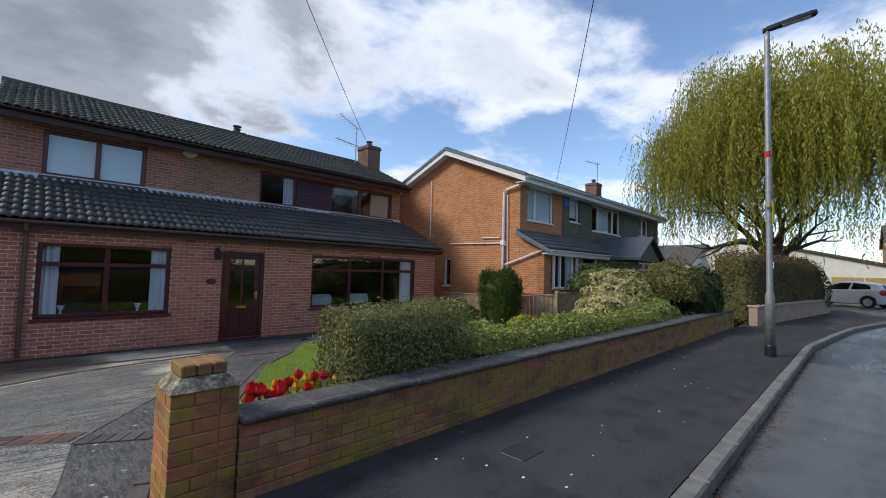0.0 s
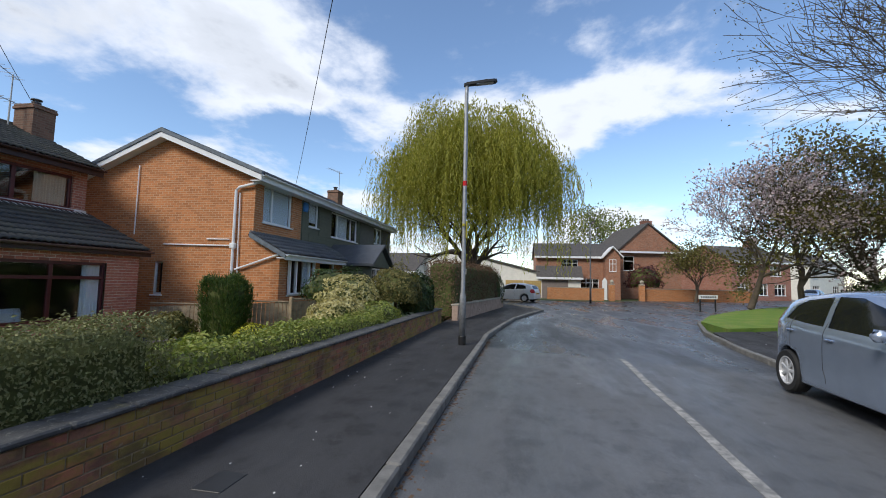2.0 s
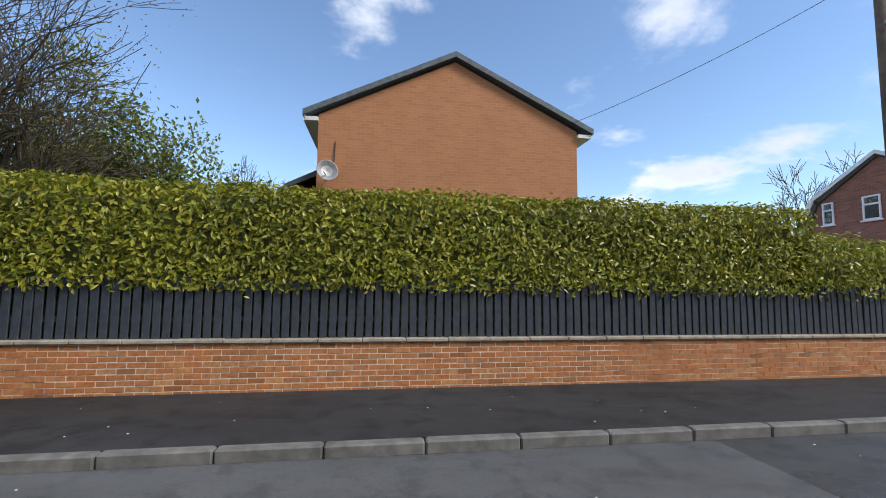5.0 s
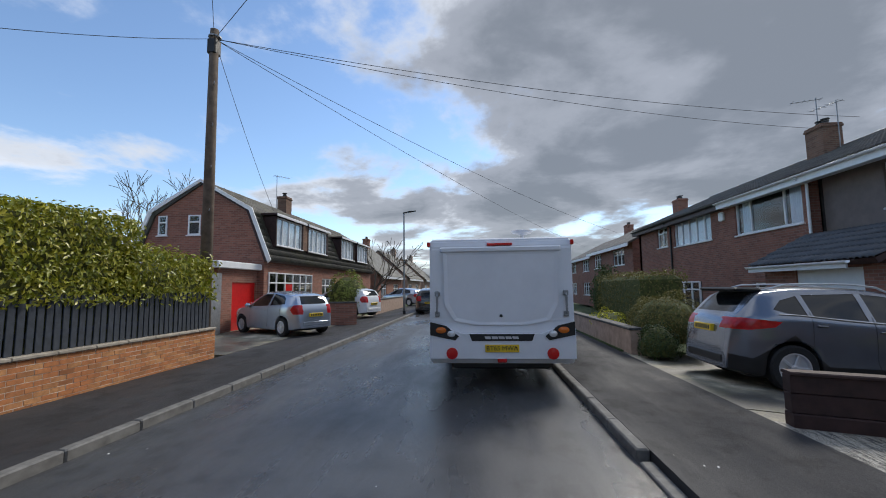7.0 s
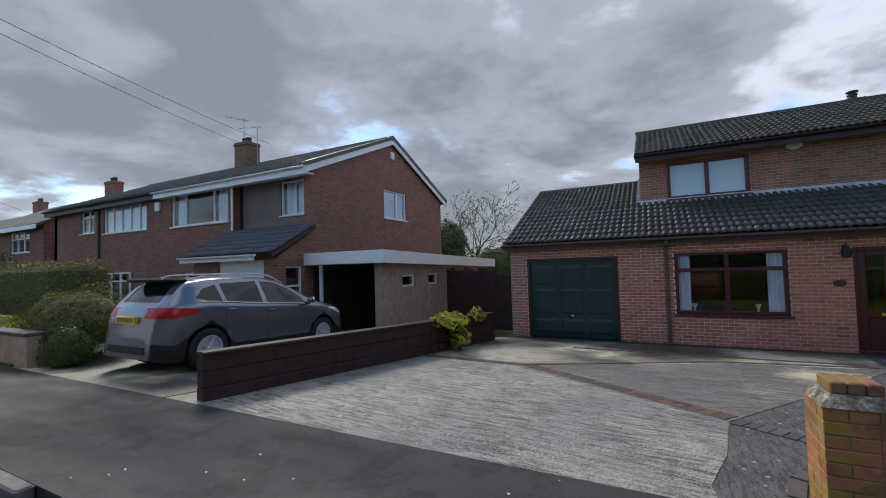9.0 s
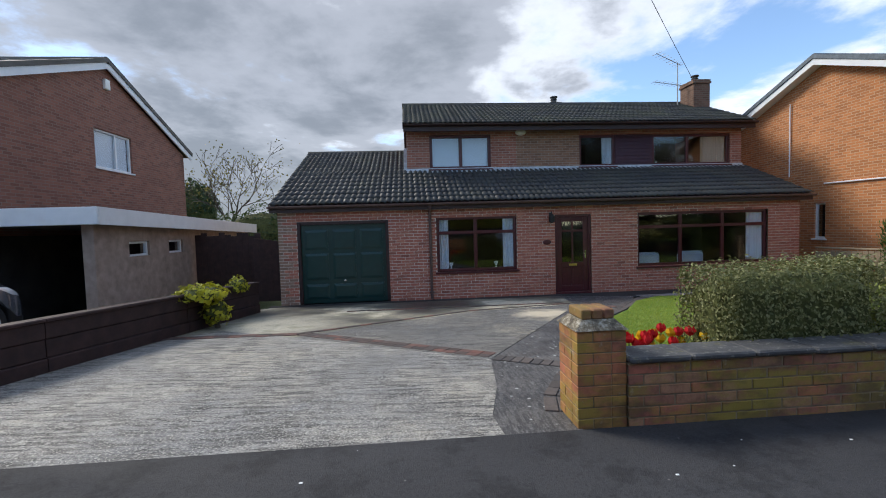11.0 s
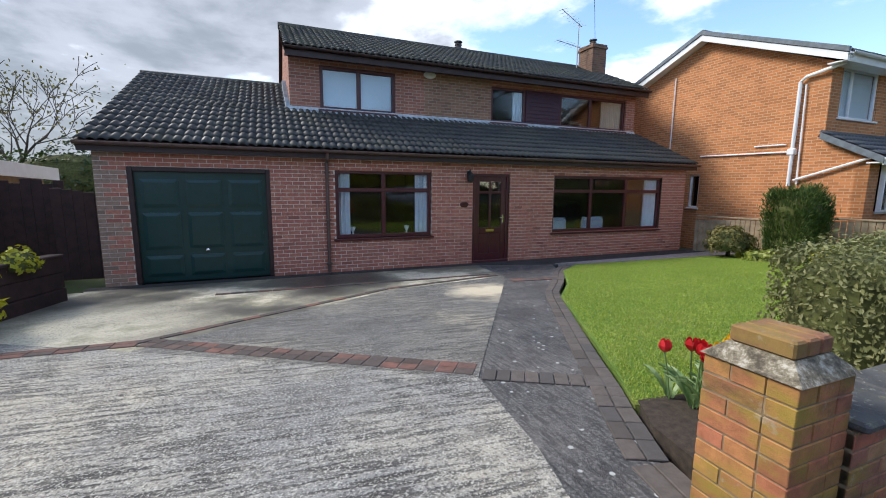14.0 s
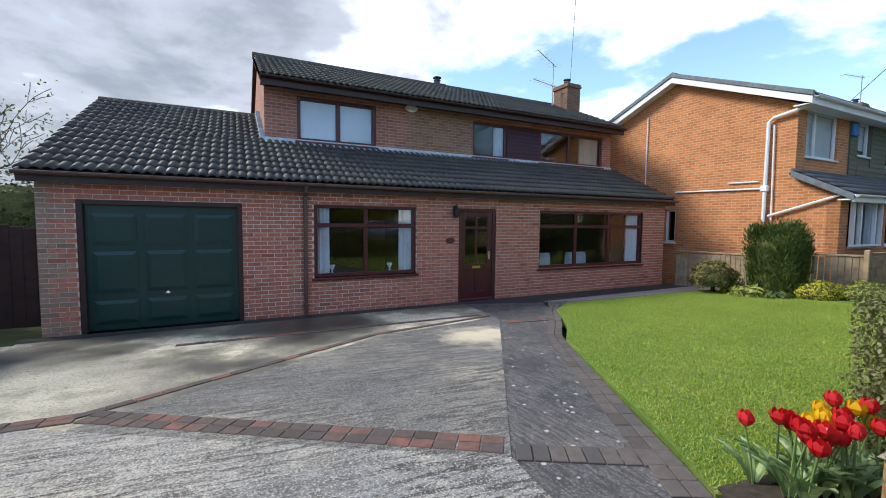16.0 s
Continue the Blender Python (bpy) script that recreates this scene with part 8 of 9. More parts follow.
# trees inside the bend
bare_tree("spreading cherry tree with pale pink blossom", (31.2, -14.2, 0.1), 3.0, 0.60, 5, 5, 5, 0.22, kids=3, name="cherry_tree", leaves="blossom", n_leaf=6500, size=(0.18, 0.14), scatter=0.26, shrink=0.80)
bare_tree("bronze-leaved tree beside the cherry", (32.0, -17.6, 0.1), 3.0, 0.55, 5, 5, 15, 0.22, kids=3, leaves="brown_leaf", n_leaf=8000, size=(0.24, 0.15), scatter=0.35, shrink=0.78)
bare_tree("olive-leaved tree on the verge", (30.5, -21.0, 0.1), 3.2, 0.55, 5, 5, 25, 0.24, kids=3, leaves="olive_leaf", n_leaf=8000, size=(0.24, 0.15), scatter=0.4, shrink=0.78)
bare_tree("tall bare broad-crowned tree behind the hedge", (17.9, -19.9, 0.0), 4.4, 0.58, 5, 10, 11, 0.46, kids=4, shrink=0.83, up=0.7, leaves="olive_leaf", n_leaf=16000, size=(0.13, 0.06), scatter=0.35)
bare_tree("broad tree in young olive leaf", (17.0, -32.0, 0.0), 4.2, 0.55, 5, 5, 31, 0.34, kids=3, shrink=0.76, leaves="spring_leaf", n_leaf=14000, size=(0.34, 0.2), scatter=0.6)
bare_tree("broad tree in young olive leaf", (24.0, -33.0, 0.0), 4.2, 0.5, 5, 5, 33, 0.34, kids=3, shrink=0.74, leaves="olive_leaf", n_leaf=12000, size=(0.34, 0.2), scatter=0.6)
bare_tree("thin bare tree far behind the hedge", (9.8, -36.0, 0.0), 3.2, 0.40, 5, 5, 41, 0.2, kids=3, shrink=0.74)
bare_tree("tree in young leaf behind the red gable", (66.0, -13.0, 0.0), 4.5, 0.5, 5, 5, 51, 0.3, kids=3, shrink=0.76, leaves="spring_leaf", n_leaf=3000, size=(0.4, 0.25), scatter=0.5)
bare_tree("young green tree before the far houses", (43.5, -15.4, 0.0), 1.8, 0.55, 4, 5, 61, 0.15, kids=4, shrink=0.8, leaves="olive_leaf", n_leaf=2600, size=(0.25, 0.14), scatter=0.4)
shrub("dark red-leaved shrub before the gable house", (48.6, -12.2, 1.9), (2.0, 1.8, 1.7), 1800, 0.25, 0.13, "red_leaf", rough=0.2)
bare_tree("bare tree behind the west gardens", (-11.2, 26.0, -0.4), 2.4, 0.55, 4, 5, 71, 0.14, kids=3, shrink=0.75, leaves="olive_leaf", n_leaf=700, size=(0.15, 0.1), scatter=0.3)
shrub("dark fir behind the west gardens", (-15.6, 31.0, 3.0), (1.5, 1.5, 2.3), 1600, 0.3, 0.12, "dark_leaf")
shrub("ivy-green hedge behind the west gardens", (-8.4, 23.0, 1.2), (2.4, 1.2, 1.6), 2200, 0.18, 0.1, "dark_leaf", rough=0.25)
for i, (x, y, r) in enumerate(((29.8, -21.5, 2.0), (26.5, -22.8, 2.2), (40, -34, 2.2), (39.5, -27.5, 1.9), (44, -31.5, 2.3), (34, -38, 2.6), (28, -40, 2.4), (47, -44, 2.5))):
    shrub("dense green undergrowth beyond the verge", (x, y, 0.8), (r * 1.3, r, 1.5), 1500, 0.28, 0.16, "olive_leaf" if i % 2 else "dark_leaf", rough=0.25)


bare_tree("olive-brown leaved tree among the verge trees", (27.5, -23.5, 0.0), 3.4, 0.5, 5, 5, 81, 0.24, kids=3, shrink=0.78, leaves="olive_leaf", n_leaf=8000, size=(0.26, 0.15), scatter=0.4)
bare_tree("bronze tree among the verge trees", (25.0, -26.0, 0.0), 3.6, 0.5, 5, 5, 91, 0.24, kids=3, shrink=0.78, leaves="brown_leaf", n_leaf=7000, size=(0.26, 0.15), scatter=0.45)

bare_tree("olive-leaved tree round the bend", (37.0, -25.5, 0.0), 3.0, 0.5, 5, 5, 95, 0.24, kids=3, shrink=0.78, leaves="olive_leaf", n_leaf=7000, size=(0.26, 0.15), scatter=0.45)

# short grass of the front lawn
M["blade"] = leaf_mat("grass_blade", (0.26, 0.40, 0.055), (0.38, 0.50, 0.075), (0.52, 0.53, 0.13), 0.6, trans=0.4)
outline = [(0.80, 4.36), (2.2, 4.24), (10.5, 4.22), (10.5, 9.55), (4.9, 9.85), (4.1, 9.25), (3.3, 8.1), (2.5, 7.25), (1.14, 4.85)]
XY = np.stack([RNG.uniform(0.8, 9.4, 150000), 4.2 + 5.7 * RNG.random(150000) ** 1.15], 1)
inside = np.zeros(len(XY), bool)
for (ax, ay), (bx_, by_) in zip(outline, outline[1:] + outline[:1]):
    cross = ((ay > XY[:, 1]) != (by_ > XY[:, 1])) & (XY[:, 0] < (bx_ - ax) * (XY[:, 1] - ay) / (by_ - ay + 1e-9) + ax)
    inside ^= cross
XY = XY[inside]
PZ = np.array([drop(y) for y in XY[:, 1]]) + 0.03
single("grass", leaf_cloud("grass", np.column_stack([XY, PZ]), np.tile(np.array([[0, 0, 1.0]]), (len(XY), 1)), 0.034, 0.008, M["blade"], 0.55), None, "close-mown grass blades of the lawn", "grass", kind="stuff")


# tulips
def tulip(x, y, h, mat, seed):
    rg = random.Random(seed)
    t = thing("tulip", "tall %s tulip in the flower bed" % ("red" if mat == "tulip_red" else "yellow"), "flower", pose(x, y, drop(y) + 0.035), group="tulips behind the wall")
    lx, ly = rg.gauss(0, 0.045), rg.gauss(0, 0.045)
    part("stem", Soup().tube([(0, 0, -0.03), (lx * 0.4, ly * 0.4, h * 0.5), (lx, ly, h)], 0.0055, 5), M["tulip_stem"], t)
    s = Soup()
    op = rg.uniform(0.85, 1.25)
    for i in range(6):
        a = i * math.pi / 3 + rg.random() * 0.3
        c, q = math.cos(a), math.sin(a)
        rows = []
        for z, rad, w in ((0.0, 0.006, 0.006), (0.018, 0.026, 0.018), (0.045, 0.034 * op, 0.026), (0.068, 0.030 * op, 0.018), (0.084, 0.026 * op, 0.003)):
            rows.append([(lx + c * rad - q * w * e, ly + q * rad + c * w * e, h + z) for e in (-1, 0, 1)])
        for r0, r1 in zip(rows, rows[1:]):
            s.quad(r0[0], r0[1], r1[1], r1[0])
            s.quad(r0[1], r0[2], r1[2], r1[1])
    part("flower", s, M[mat], t, smooth=True)
    for i in range(4):
        a, ln = rg.uniform(0, 6.28), rg.uniform(0.18, 0.32)
        c, q = math.cos(a), math.sin(a)
        s = Soup()
        prev = None
        for u in np.linspace(0, 1, 6):
            rad, z, w = 0.02 + ln * 0.55 * u ** 1.3, ln * (1.15 * u - 0.55 * u * u), 0.026 * math.sin(math.pi * min(1, 0.12 + u * 0.86)) + 0.001
            cur = [(c * rad - q * w, q * rad + c * w, z + 0.012), (c * rad, q * rad, z), (c * rad + q * w, q * rad - c * w, z + 0.012)]
            if prev:
                s.quad(prev[0], prev[1], cur[1], cur[0])
                s.quad(prev[1], prev[2], cur[2], cur[1])
            prev = cur
        part("leaf", s, M["tulip_leaf"], t, smooth=True)


M["tulip_red"] = leaf_mat("red_petal", (0.42, 0.006, 0.010), (0.58, 0.010, 0.014), (0.68, 0.03, 0.04), 0.4, island=False)
M["tulip_yellow"] = leaf_mat("yellow_petal", (0.75, 0.42, 0.01), (0.80, 0.52, 0.015), (0.85, 0.6, 0.03), 0.4, island=False)
M["tulip_stem"] = plain("tulip_stem", (0.14, 0.22, 0.07), 0.5, vary=0.2)
M["tulip_leaf"] = leaf_mat("tulip_leaf", (0.17, 0.28, 0.10), (0.25, 0.37, 0.15), (0.33, 0.45, 0.21), 0.45, island=False)
rg = random.Random(4)
for i in range(34):
    u = rg.random()
    x, y = 1.06 + 0.80 * u + rg.gauss(0, 0.05), 4.16 - 0.24 * u + rg.gauss(0, 0.06)
    tulip(x, y, 0.28 + 0.14 * u + rg.uniform(-0.07, 0.06), "tulip_yellow" if rg.random() < 0.38 * u + 0.10 else "tulip_red", i)

# ---- street furniture, fences and boundary things ----
def street_lamp(label, x, y, h, arm_yaw, group="street lamps"):
    t = thing("street_lamp", label, "street lamp", pose(x, y, PAVE), group=group)
    part("base", Soup().lathe([(0.085, -0.1), (0.085, 0.18), (0.078, 0.2)], 16), M["black"], t)
    part("column", Soup().lathe([(0.072, 0.18), (0.072, 1.05), (0.050, 1.15), (0.044, h - 0.2), (0.042, h)], 16), M["steel"], t, smooth=True)
    c, d = math.cos(radians(arm_yaw)), math.sin(radians(arm_yaw))
    m = pose(0, 0, h, 0, 0, arm_yaw) @ pose(0, 0, 0, 0, -9, 0)
    s = Soup()
    s.prism([(-0.06, -0.05), (0.62, -0.10), (0.70, -0.07), (0.72, 0.0), (0.70, 0.07), (0.62, 0.10), (-0.06, 0.05)], "z", 0.0, 0.05)
    s.prism([(0.0, -0.03), (0.5, -0.06), (0.5, 0.06), (0.0, 0.03)], "z", 0.05, 0.075)
    head = part("head", s, M["black"], t, "flat black lamp head", m=m)
    part("lens", Soup().box(0.22, 0.62, -0.06, 0.06, -0.012, 0.002), M["lens"], head)
    return t


lamp = street_lamp("grey steel street lamp with a flat black head", 9.15, 1.88, 5.90, -78)
part("red_band", Soup().lathe([(0.051, 3.55), (0.051, 3.66)], 16), M["red_plastic"], lamp, "red band")
part("bracket", Soup().soft(-0.12, 0.12, -0.03, 0.03, 2.62, 2.68, 0.01).soft(-0.06, 0.06, -0.075, -0.045, 2.35, 2.75, 0.01), plain("yellow_tag", (0.42, 0.36, 0.03), 0.5), lamp, "yellow bracket and tag")
part("sticker", Soup().box(-0.03, 0.03, -0.062, -0.056, 1.55, 1.66), M["sign_white"], lamp)
street_lamp("grey steel street lamp at the far corner", 34.6, -4.6, 6.2, 200)
street_lamp("grey steel street lamp along the far pavement", -24.6, -4.35, 5.9, 95)

# timber pole with steps and service wires
pole = thing("telegraph_pole", "weathered timber telegraph pole with step irons", "pole", pose(-9.83, -6.42, 0.08))
s = Soup().tube([(0, 0, -0.3), (0.0, 0.0, 3.5), (0.02, 0.0, 8.0)], [0.15, 0.125, 0.10], 14)
part("shaft", s, M["wood_pole"], pole, smooth=True)
for i in range(9):
    z = 2.9 + i * 0.52
    a = 40 if i % 2 else 220
    part("step_iron", Soup().tube([(0, 0, z), (0.24 * math.cos(radians(a)), 0.24 * math.sin(radians(a)), z), (0.24 * math.cos(radians(a)), 0.24 * math.sin(radians(a)), z + 0.04)], 0.011, 5), M["steel"], pole)
part("cap_box", Soup().soft(-0.13, 0.13, -0.13, 0.10, 7.35, 7.75, 0.03), M["black"], pole)
part("crown_ring", Soup().lathe([(0.14, 7.80), (0.15, 7.80), (0.15, 7.84), (0.14, 7.84)], 14), M["steel"], pole)
part("guard", Soup().soft(-0.17, -0.10, -0.06, 0.06, 0.0, 2.4, 0.02), M["wood_pole"], pole)
top = Vector((-9.81, -6.42, 7.85))


def wire(label, a, b, sag):
    pts = []
    for i in range(25):
        u = i / 24
        p = Vector(a).lerp(Vector(b), u)
        pts.append((p.x, p.y, p.z - sag * 4 * u * (1 - u)))
    single("overhead_wire", Soup().tube(pts, 0.0075, 4), M["black"], label, "cable", "overhead wires")


wire("thin black service wire to the semi's chimney", top, (-17.4, 13.0, 7.6), 0.35)
wire("thin black service wire to the semi's eave", top, (-15.6, 13.2, 7.3), 0.35)
wire("thin black service wire along the street", top, (-30.0, 9.6, 5.2), 0.4)
wire("thin black service wire along the street", top, (-40.0, 9.8, 5.2), 0.4)
wire("thin black service wire to the gambrel house", top, (-18.0, -8.9, 4.9), 0.2)
wire("thin black service wire over the street", top, (9.9, 15.4, 6.4), 0.5)
wire("thin black service wire over the street", top, (13.5, 8.7, 4.7), 0.55)
wire("thin black service wire behind the hedge", top, (-4.6, -10.2, 5.6), 0.2)

# street name plate on the verge
sg = thing("street_name_sign", "low white street name plate on two black posts", "sign", pose(27.2, -10.1, 0.12, 0, 0, -68))
for x in (-0.52, 0.52):
    part("post", Soup().soft(x - 0.035, x + 0.035, -0.02, 0.05, -0.1, 0.92, 0.01), M["black"], sg)
part("plate", Soup().soft(-0.66, 0.66, -0.05, -0.02, 0.66, 0.90, 0.01), M["sign_white"], sg)
for i in range(9):
    part("mark", Soup().box(-0.52 + i * 0.12, -0.44 + i * 0.12, -0.054, -0.05, 0.74, 0.83), M["black"], sg)

# dark rendered low wall between the two drives
lw = thing("low_wall", "low dark brown boarded wall with a flat cap between the drives", "wall")
pa, pb = Vector((-5.42, 3.34, 0)), Vector((-4.30, 10.3, 0))
dv = pb - pa
ang = math.degrees(math.atan2(dv.y, dv.x))
for i in range(3):
    a, b = pa + dv * (i / 3), pa + dv * ((i + 1) / 3)
    t0, t1 = 0.68 - 0.09 * i, 0.68 - 0.09 * (i + 1)
    g0, g1 = drop(a.y) - 0.12, drop(b.y) - 0.12
    L = (b - a).length - 0.012
    for u0, u1, half, nm in ((0.0, 0.38, 0.085, "plinth"), (0.395, 0.68, 0.070, "board"), (0.69, 0.95, 0.078, "board"), (0.95, 1.0, 0.105, "cap")):
        za0, za1, zb0, zb1 = g0 + (t0 - g0) * u0, g0 + (t0 - g0) * u1, g1 + (t1 - g1) * u0, g1 + (t1 - g1) * u1
        s = Soup().add([(0, -half, za0), (0, half, za0), (L, half, zb0), (L, -half, zb0), (0, -half, za1 - 0.012), (0, half, za1 - 0.012), (L, half, zb1 - 0.012), (L, -half, zb1 - 0.012),
                        (0.004, -half + 0.012, za1), (0.004, half - 0.012, za1), (L - 0.004, half - 0.012, zb1), (L - 0.004, -half + 0.012, zb1)],
                       [(3, 2, 1, 0), (0, 1, 5, 4), (1, 2, 6, 5), (2, 3, 7, 6), (3, 0, 4, 7), (4, 5, 9, 8), (5, 6, 10, 9), (6, 7, 11, 10), (7, 4, 8, 11), (8, 9, 10, 11)])
        part(nm, s, M["wood_dark"], lw, m=pose(a.x, a.y, 0, 0, 0, ang))

# dark timber fence and gate between the houses
fg = thing("garden_gate", "dark stained boarded fence and gate between the houses", "fence")
for i in range(17):
    x = -6.9 + i * 0.165
    z1 = 1.50 + 0.06 * math.sin(i * 1.9)
    if i > 10:
        z1 = 1.38 - 0.015 * (i - 10) ** 1.3
    part("board", Soup().soft(x, x + 0.165, 13.0 if i < 11 else 12.4, 13.025 if i < 11 else 12.425, LOW - 0.05, z1, 0.006), M["wood_dark"], fg)
for z in (0.0, 0.95):
    part("rail", Soup().soft(-6.9, -4.1, 13.03, 13.08, z, z + 0.10, 0.01), M["wood_dark"], fg)

# pale timber fence of the orange house
pf = thing("fence", "pale timber closeboard fence with posts", "fence")
fence_runs = [((10.1, 11.0), (10.5, 8.7)), ((10.5, 8.7), (11.1, 7.2)), ((11.1, 7.2), (14.5, 6.3))]
for (ax, ay), (bx, by) in fence_runs:
    d = Vector((bx - ax, by - ay, 0))
    n = int(d.length / 0.115)
    ang = math.degrees(math.atan2(d.y, d.x))
    board = Soup().soft(0, 0.105, -0.008, 0.008, -0.1, 0.86, 0.005).mesh("fence_board", M["wood_fence"])
    for i in range(n):
        p = Vector((ax, ay, 0)) + d * (i / n)
        ob = new("fence_board", board)
        ob.parent = pf
        ob.matrix_basis = pose(p.x, p.y, drop(p.y) + 0.05, 0, 0, ang)
    part("top_rail", Soup().soft(0, d.length, -0.03, 0.03, 0.88, 0.925, 0.006), M["wood_fence"], pf, m=pose(ax, ay, drop((ay + by) / 2) + 0.05, 0, 0, ang))
    part("post", Soup().soft(-0.05, 0.05, -0.05, 0.05, -0.2, 1.0, 0.015), M["wood_fence"], pf, m=pose(bx, by, drop(by) + 0.05))

# low block walls of the gardens further along
def low_wall(label, a, b, z0, z1, mat, cap, thick=0.22):
    t = thing("garden_wall", label, "wall")
    d = Vector((b[0] - a[0], b[1] - a[1], 0))
    m = pose(a[0], a[1], 0, 0, 0, math.degrees(math.atan2(d.y, d.x)))
    part("wall", Soup().soft(0, d.length, 0, thick, z0, z1, 0.01), mat, t, m=m)
    part("coping", Soup().soft(-0.02, d.length + 0.02, -0.03, thick + 0.03, z1, z1 + 0.06, 0.012), cap, t, m=m)
    return t


low_wall("low pale block wall under the brown hedge", (14.7, 2.85), (24.1, 1.70), -0.2, 0.62, M["render_buff"], M["coping_pale"])
low_wall("low pinkish block wall of the west gardens", (-24.0, 3.35), (-10.2, 3.35), -0.2, 0.62, M["render_buff"], M["coping"])
low_wall("low brick wall before the far houses", (44.2, -1.8), (43.4, -7.2), -0.2, 1.1, M["wall_or_y"], M["coping_pale"])
low_wall("low brick wall before the red gable", (44.2, -11.2), (47.6, -22.5), -0.2, 1.15, M["wall_or_y"], M["coping_pale"])
low_wall("low brick wall beside the far drive", (-17.4, -6.9), (-18.0, -5.2), -0.2, 1.0, M["wall_br_y"], M["coping"])
low_wall("low brick wall of the far gardens", (-24.5, -6.0), (-34.0, -6.0), -0.2, 0.9, M["render_buff"], M["coping"])
for x, y in ((43.9, -8.0), (44.0, -10.8)):
    t = thing("gate_pier", "brick gate pier with a ball finial", "pier", pose(x, y, 0))
    part("shaft", Soup().soft(-0.25, 0.25, -0.25, 0.25, -0.2, 1.5, 0.02), M["wall_or_y"], t)
    part("finial", Soup().lathe([(0.3, 1.5), (0.3, 1.58), (0.1, 1.62), (0.17, 1.72), (0.19, 1.82), (0.14, 1.94), (0.02, 2.0)], 14), M["coping_pale"], t)
ff = thing("fence", "pale yellow timber fence panels by the white wing", "fence")
for i in range(2):
    part("panel", Soup().soft(0.02, 1.78, -0.02, 0.02, 0.0, 1.75, 0.01), plain("yellow_pine", (0.48, 0.33, 0.12), 0.8, vary=0.2) if i == 0 else bpy.data.materials["yellow_pine"], ff, m=pose(43.2 + i * 0.15, 2.4 - i * 1.8, 0, 0, 0, -85))
# utility cover and litter on the pavement
cov = single("utility_cover", Soup().soft(2.36, 2.64, 2.45, 2.67, 0.09, 0.106, 0.004), M["black"], "small square dark metal cover in the pavement", "manhole cover")
rg = random.Random(12)
s = Soup()
for i in range(160):
    x, y = rg.uniform(-5, 12), rg.choice([rg.uniform(1.7, 3.2), rg.uniform(1.7, 3.2), rg.uniform(-5.6, -4.2), rg.uniform(-3.8, 1.3)])
    z = PAVE if y > KN or y < KS else 0.004
    r = rg.uniform(0.004, 0.011)
    s.soft(x - r, x + r, y - r * 0.7, y + r * 0.7, z, z + 0.004, 0.002, m=None)
single("petal_litter", s, M["sign_white"], "scattered pale petals and grit on the tarmac", "litter", kind="stuff")
s = Soup()
for i in range(420):
    x = rg.uniform(1.5, 11)
    y = KN - abs(rg.gauss(0, 0.06)) - 0.01
    r = rg.uniform(0.008, 0.022)
    a = rg.uniform(0, 180)
    s.soft(-r, r, -r * 0.6, r * 0.6, 0, 0.006, 0.002, m=pose(x, y, 0.002, rg.uniform(-20, 20), rg.uniform(-20, 20), a))
single("leaf_litter", s, M["beech_leaf"], "brown leaf litter along the gutter", "litter", kind="stuff")

# ---- brick by brick: walls near the path ----
def brick_mesh(mat, w=0.215, d=0.1025, h=0.065, name="brick"):
    return Soup().soft(0, w, 0, d, 0, h, 0.0035).mesh(name, mat)


def brick_course_objects(parent, mesh, rows, m, depth, limit, nominal=0.215, h=0.065):
    """Bricks as objects of their own on one mesh; rows are (a0, a1, z0, z1)."""
    for a0, a1, z0, z1 in rows[:limit]:
        ob = new("brick", mesh)
        ob.parent = parent
        ob.matrix_basis = m @ pose(a0, random.uniform(-0.003, 0.003), z0) @ Matrix.Diagonal(((a1 - a0) / nominal, depth / 0.1025, (z1 - z0) / h, 1))


# north garden wall with its pier
gw = thing("garden_wall", "weathered brick garden wall with slate-grey coping and moss", "wall")
GW0, GW1, GZ0, GZ1 = 0.68, 13.75, 0.01, 0.535
wm = pose(0, WN, 0)
part("mortar_core", Soup().box(GW0, GW1, 0.005, 0.215, -0.2, GZ1), M["mortar_old"], gw, m=wm)
rows = brick_rows(GW0, GW1, GZ0, GZ1)
bm_one = brick_mesh(M["brick_garden_one"])
rows.sort(key=lambda r: r[0])
brick_course_objects(gw, bm_one, rows, wm, 0.1025, 300)
part("bricks", boxes_mesh("bricks", [(a, b, WN + random.uniform(-0.003, 0.003), WN + 0.1, c, d) for a, b, c, d in rows[300:]] + [(a, b, WN + 0.12, WN + 0.225, c, d) for a, b, c, d in rows], M["brick_garden"]), None, gw, kind="stuff")
x = GW0
while x < GW1 - 0.1:
    w = min(random.uniform(0.40, 0.50), GW1 - x)
    part("coping_stone", Soup().soft(0, w - 0.006, -0.035, 0.26, 0, 0.042, 0.012), M["coping"], gw, m=wm @ pose(x, 0, GZ1 + random.uniform(0, 0.006), random.uniform(-1, 1), 0, 0))
    x += w
# pier: brick courses, splayed mortar neck, brick cap
pier = thing("gate_pier", "square orange brick gate pier with a mortared brick cap", "pier", pose(0.333, 3.275, 0.03))
PW = 0.345
part("mortar_core", Soup().box(0.004, PW - 0.004, 0.004, PW - 0.004, -0.2, 0.74), M["mortar_old"], pier)
bp = brick_mesh(M["brick_pier_one"])
m = Mat("lichened_mortar_neck", (0.2, 0.17, 0.13), 0.9)
c = m.ramp(m.noise(18, 6, 0.75), [(0.40, (0.07, 0.058, 0.042)), (0.52, (0.20, 0.17, 0.12)), (0.62, (0.46, 0.43, 0.36))])
m.col(c)
m.bump(m.noise(45, 5, 0.7), 0.8, 0.008)
M["mortar_neck"] = m.m
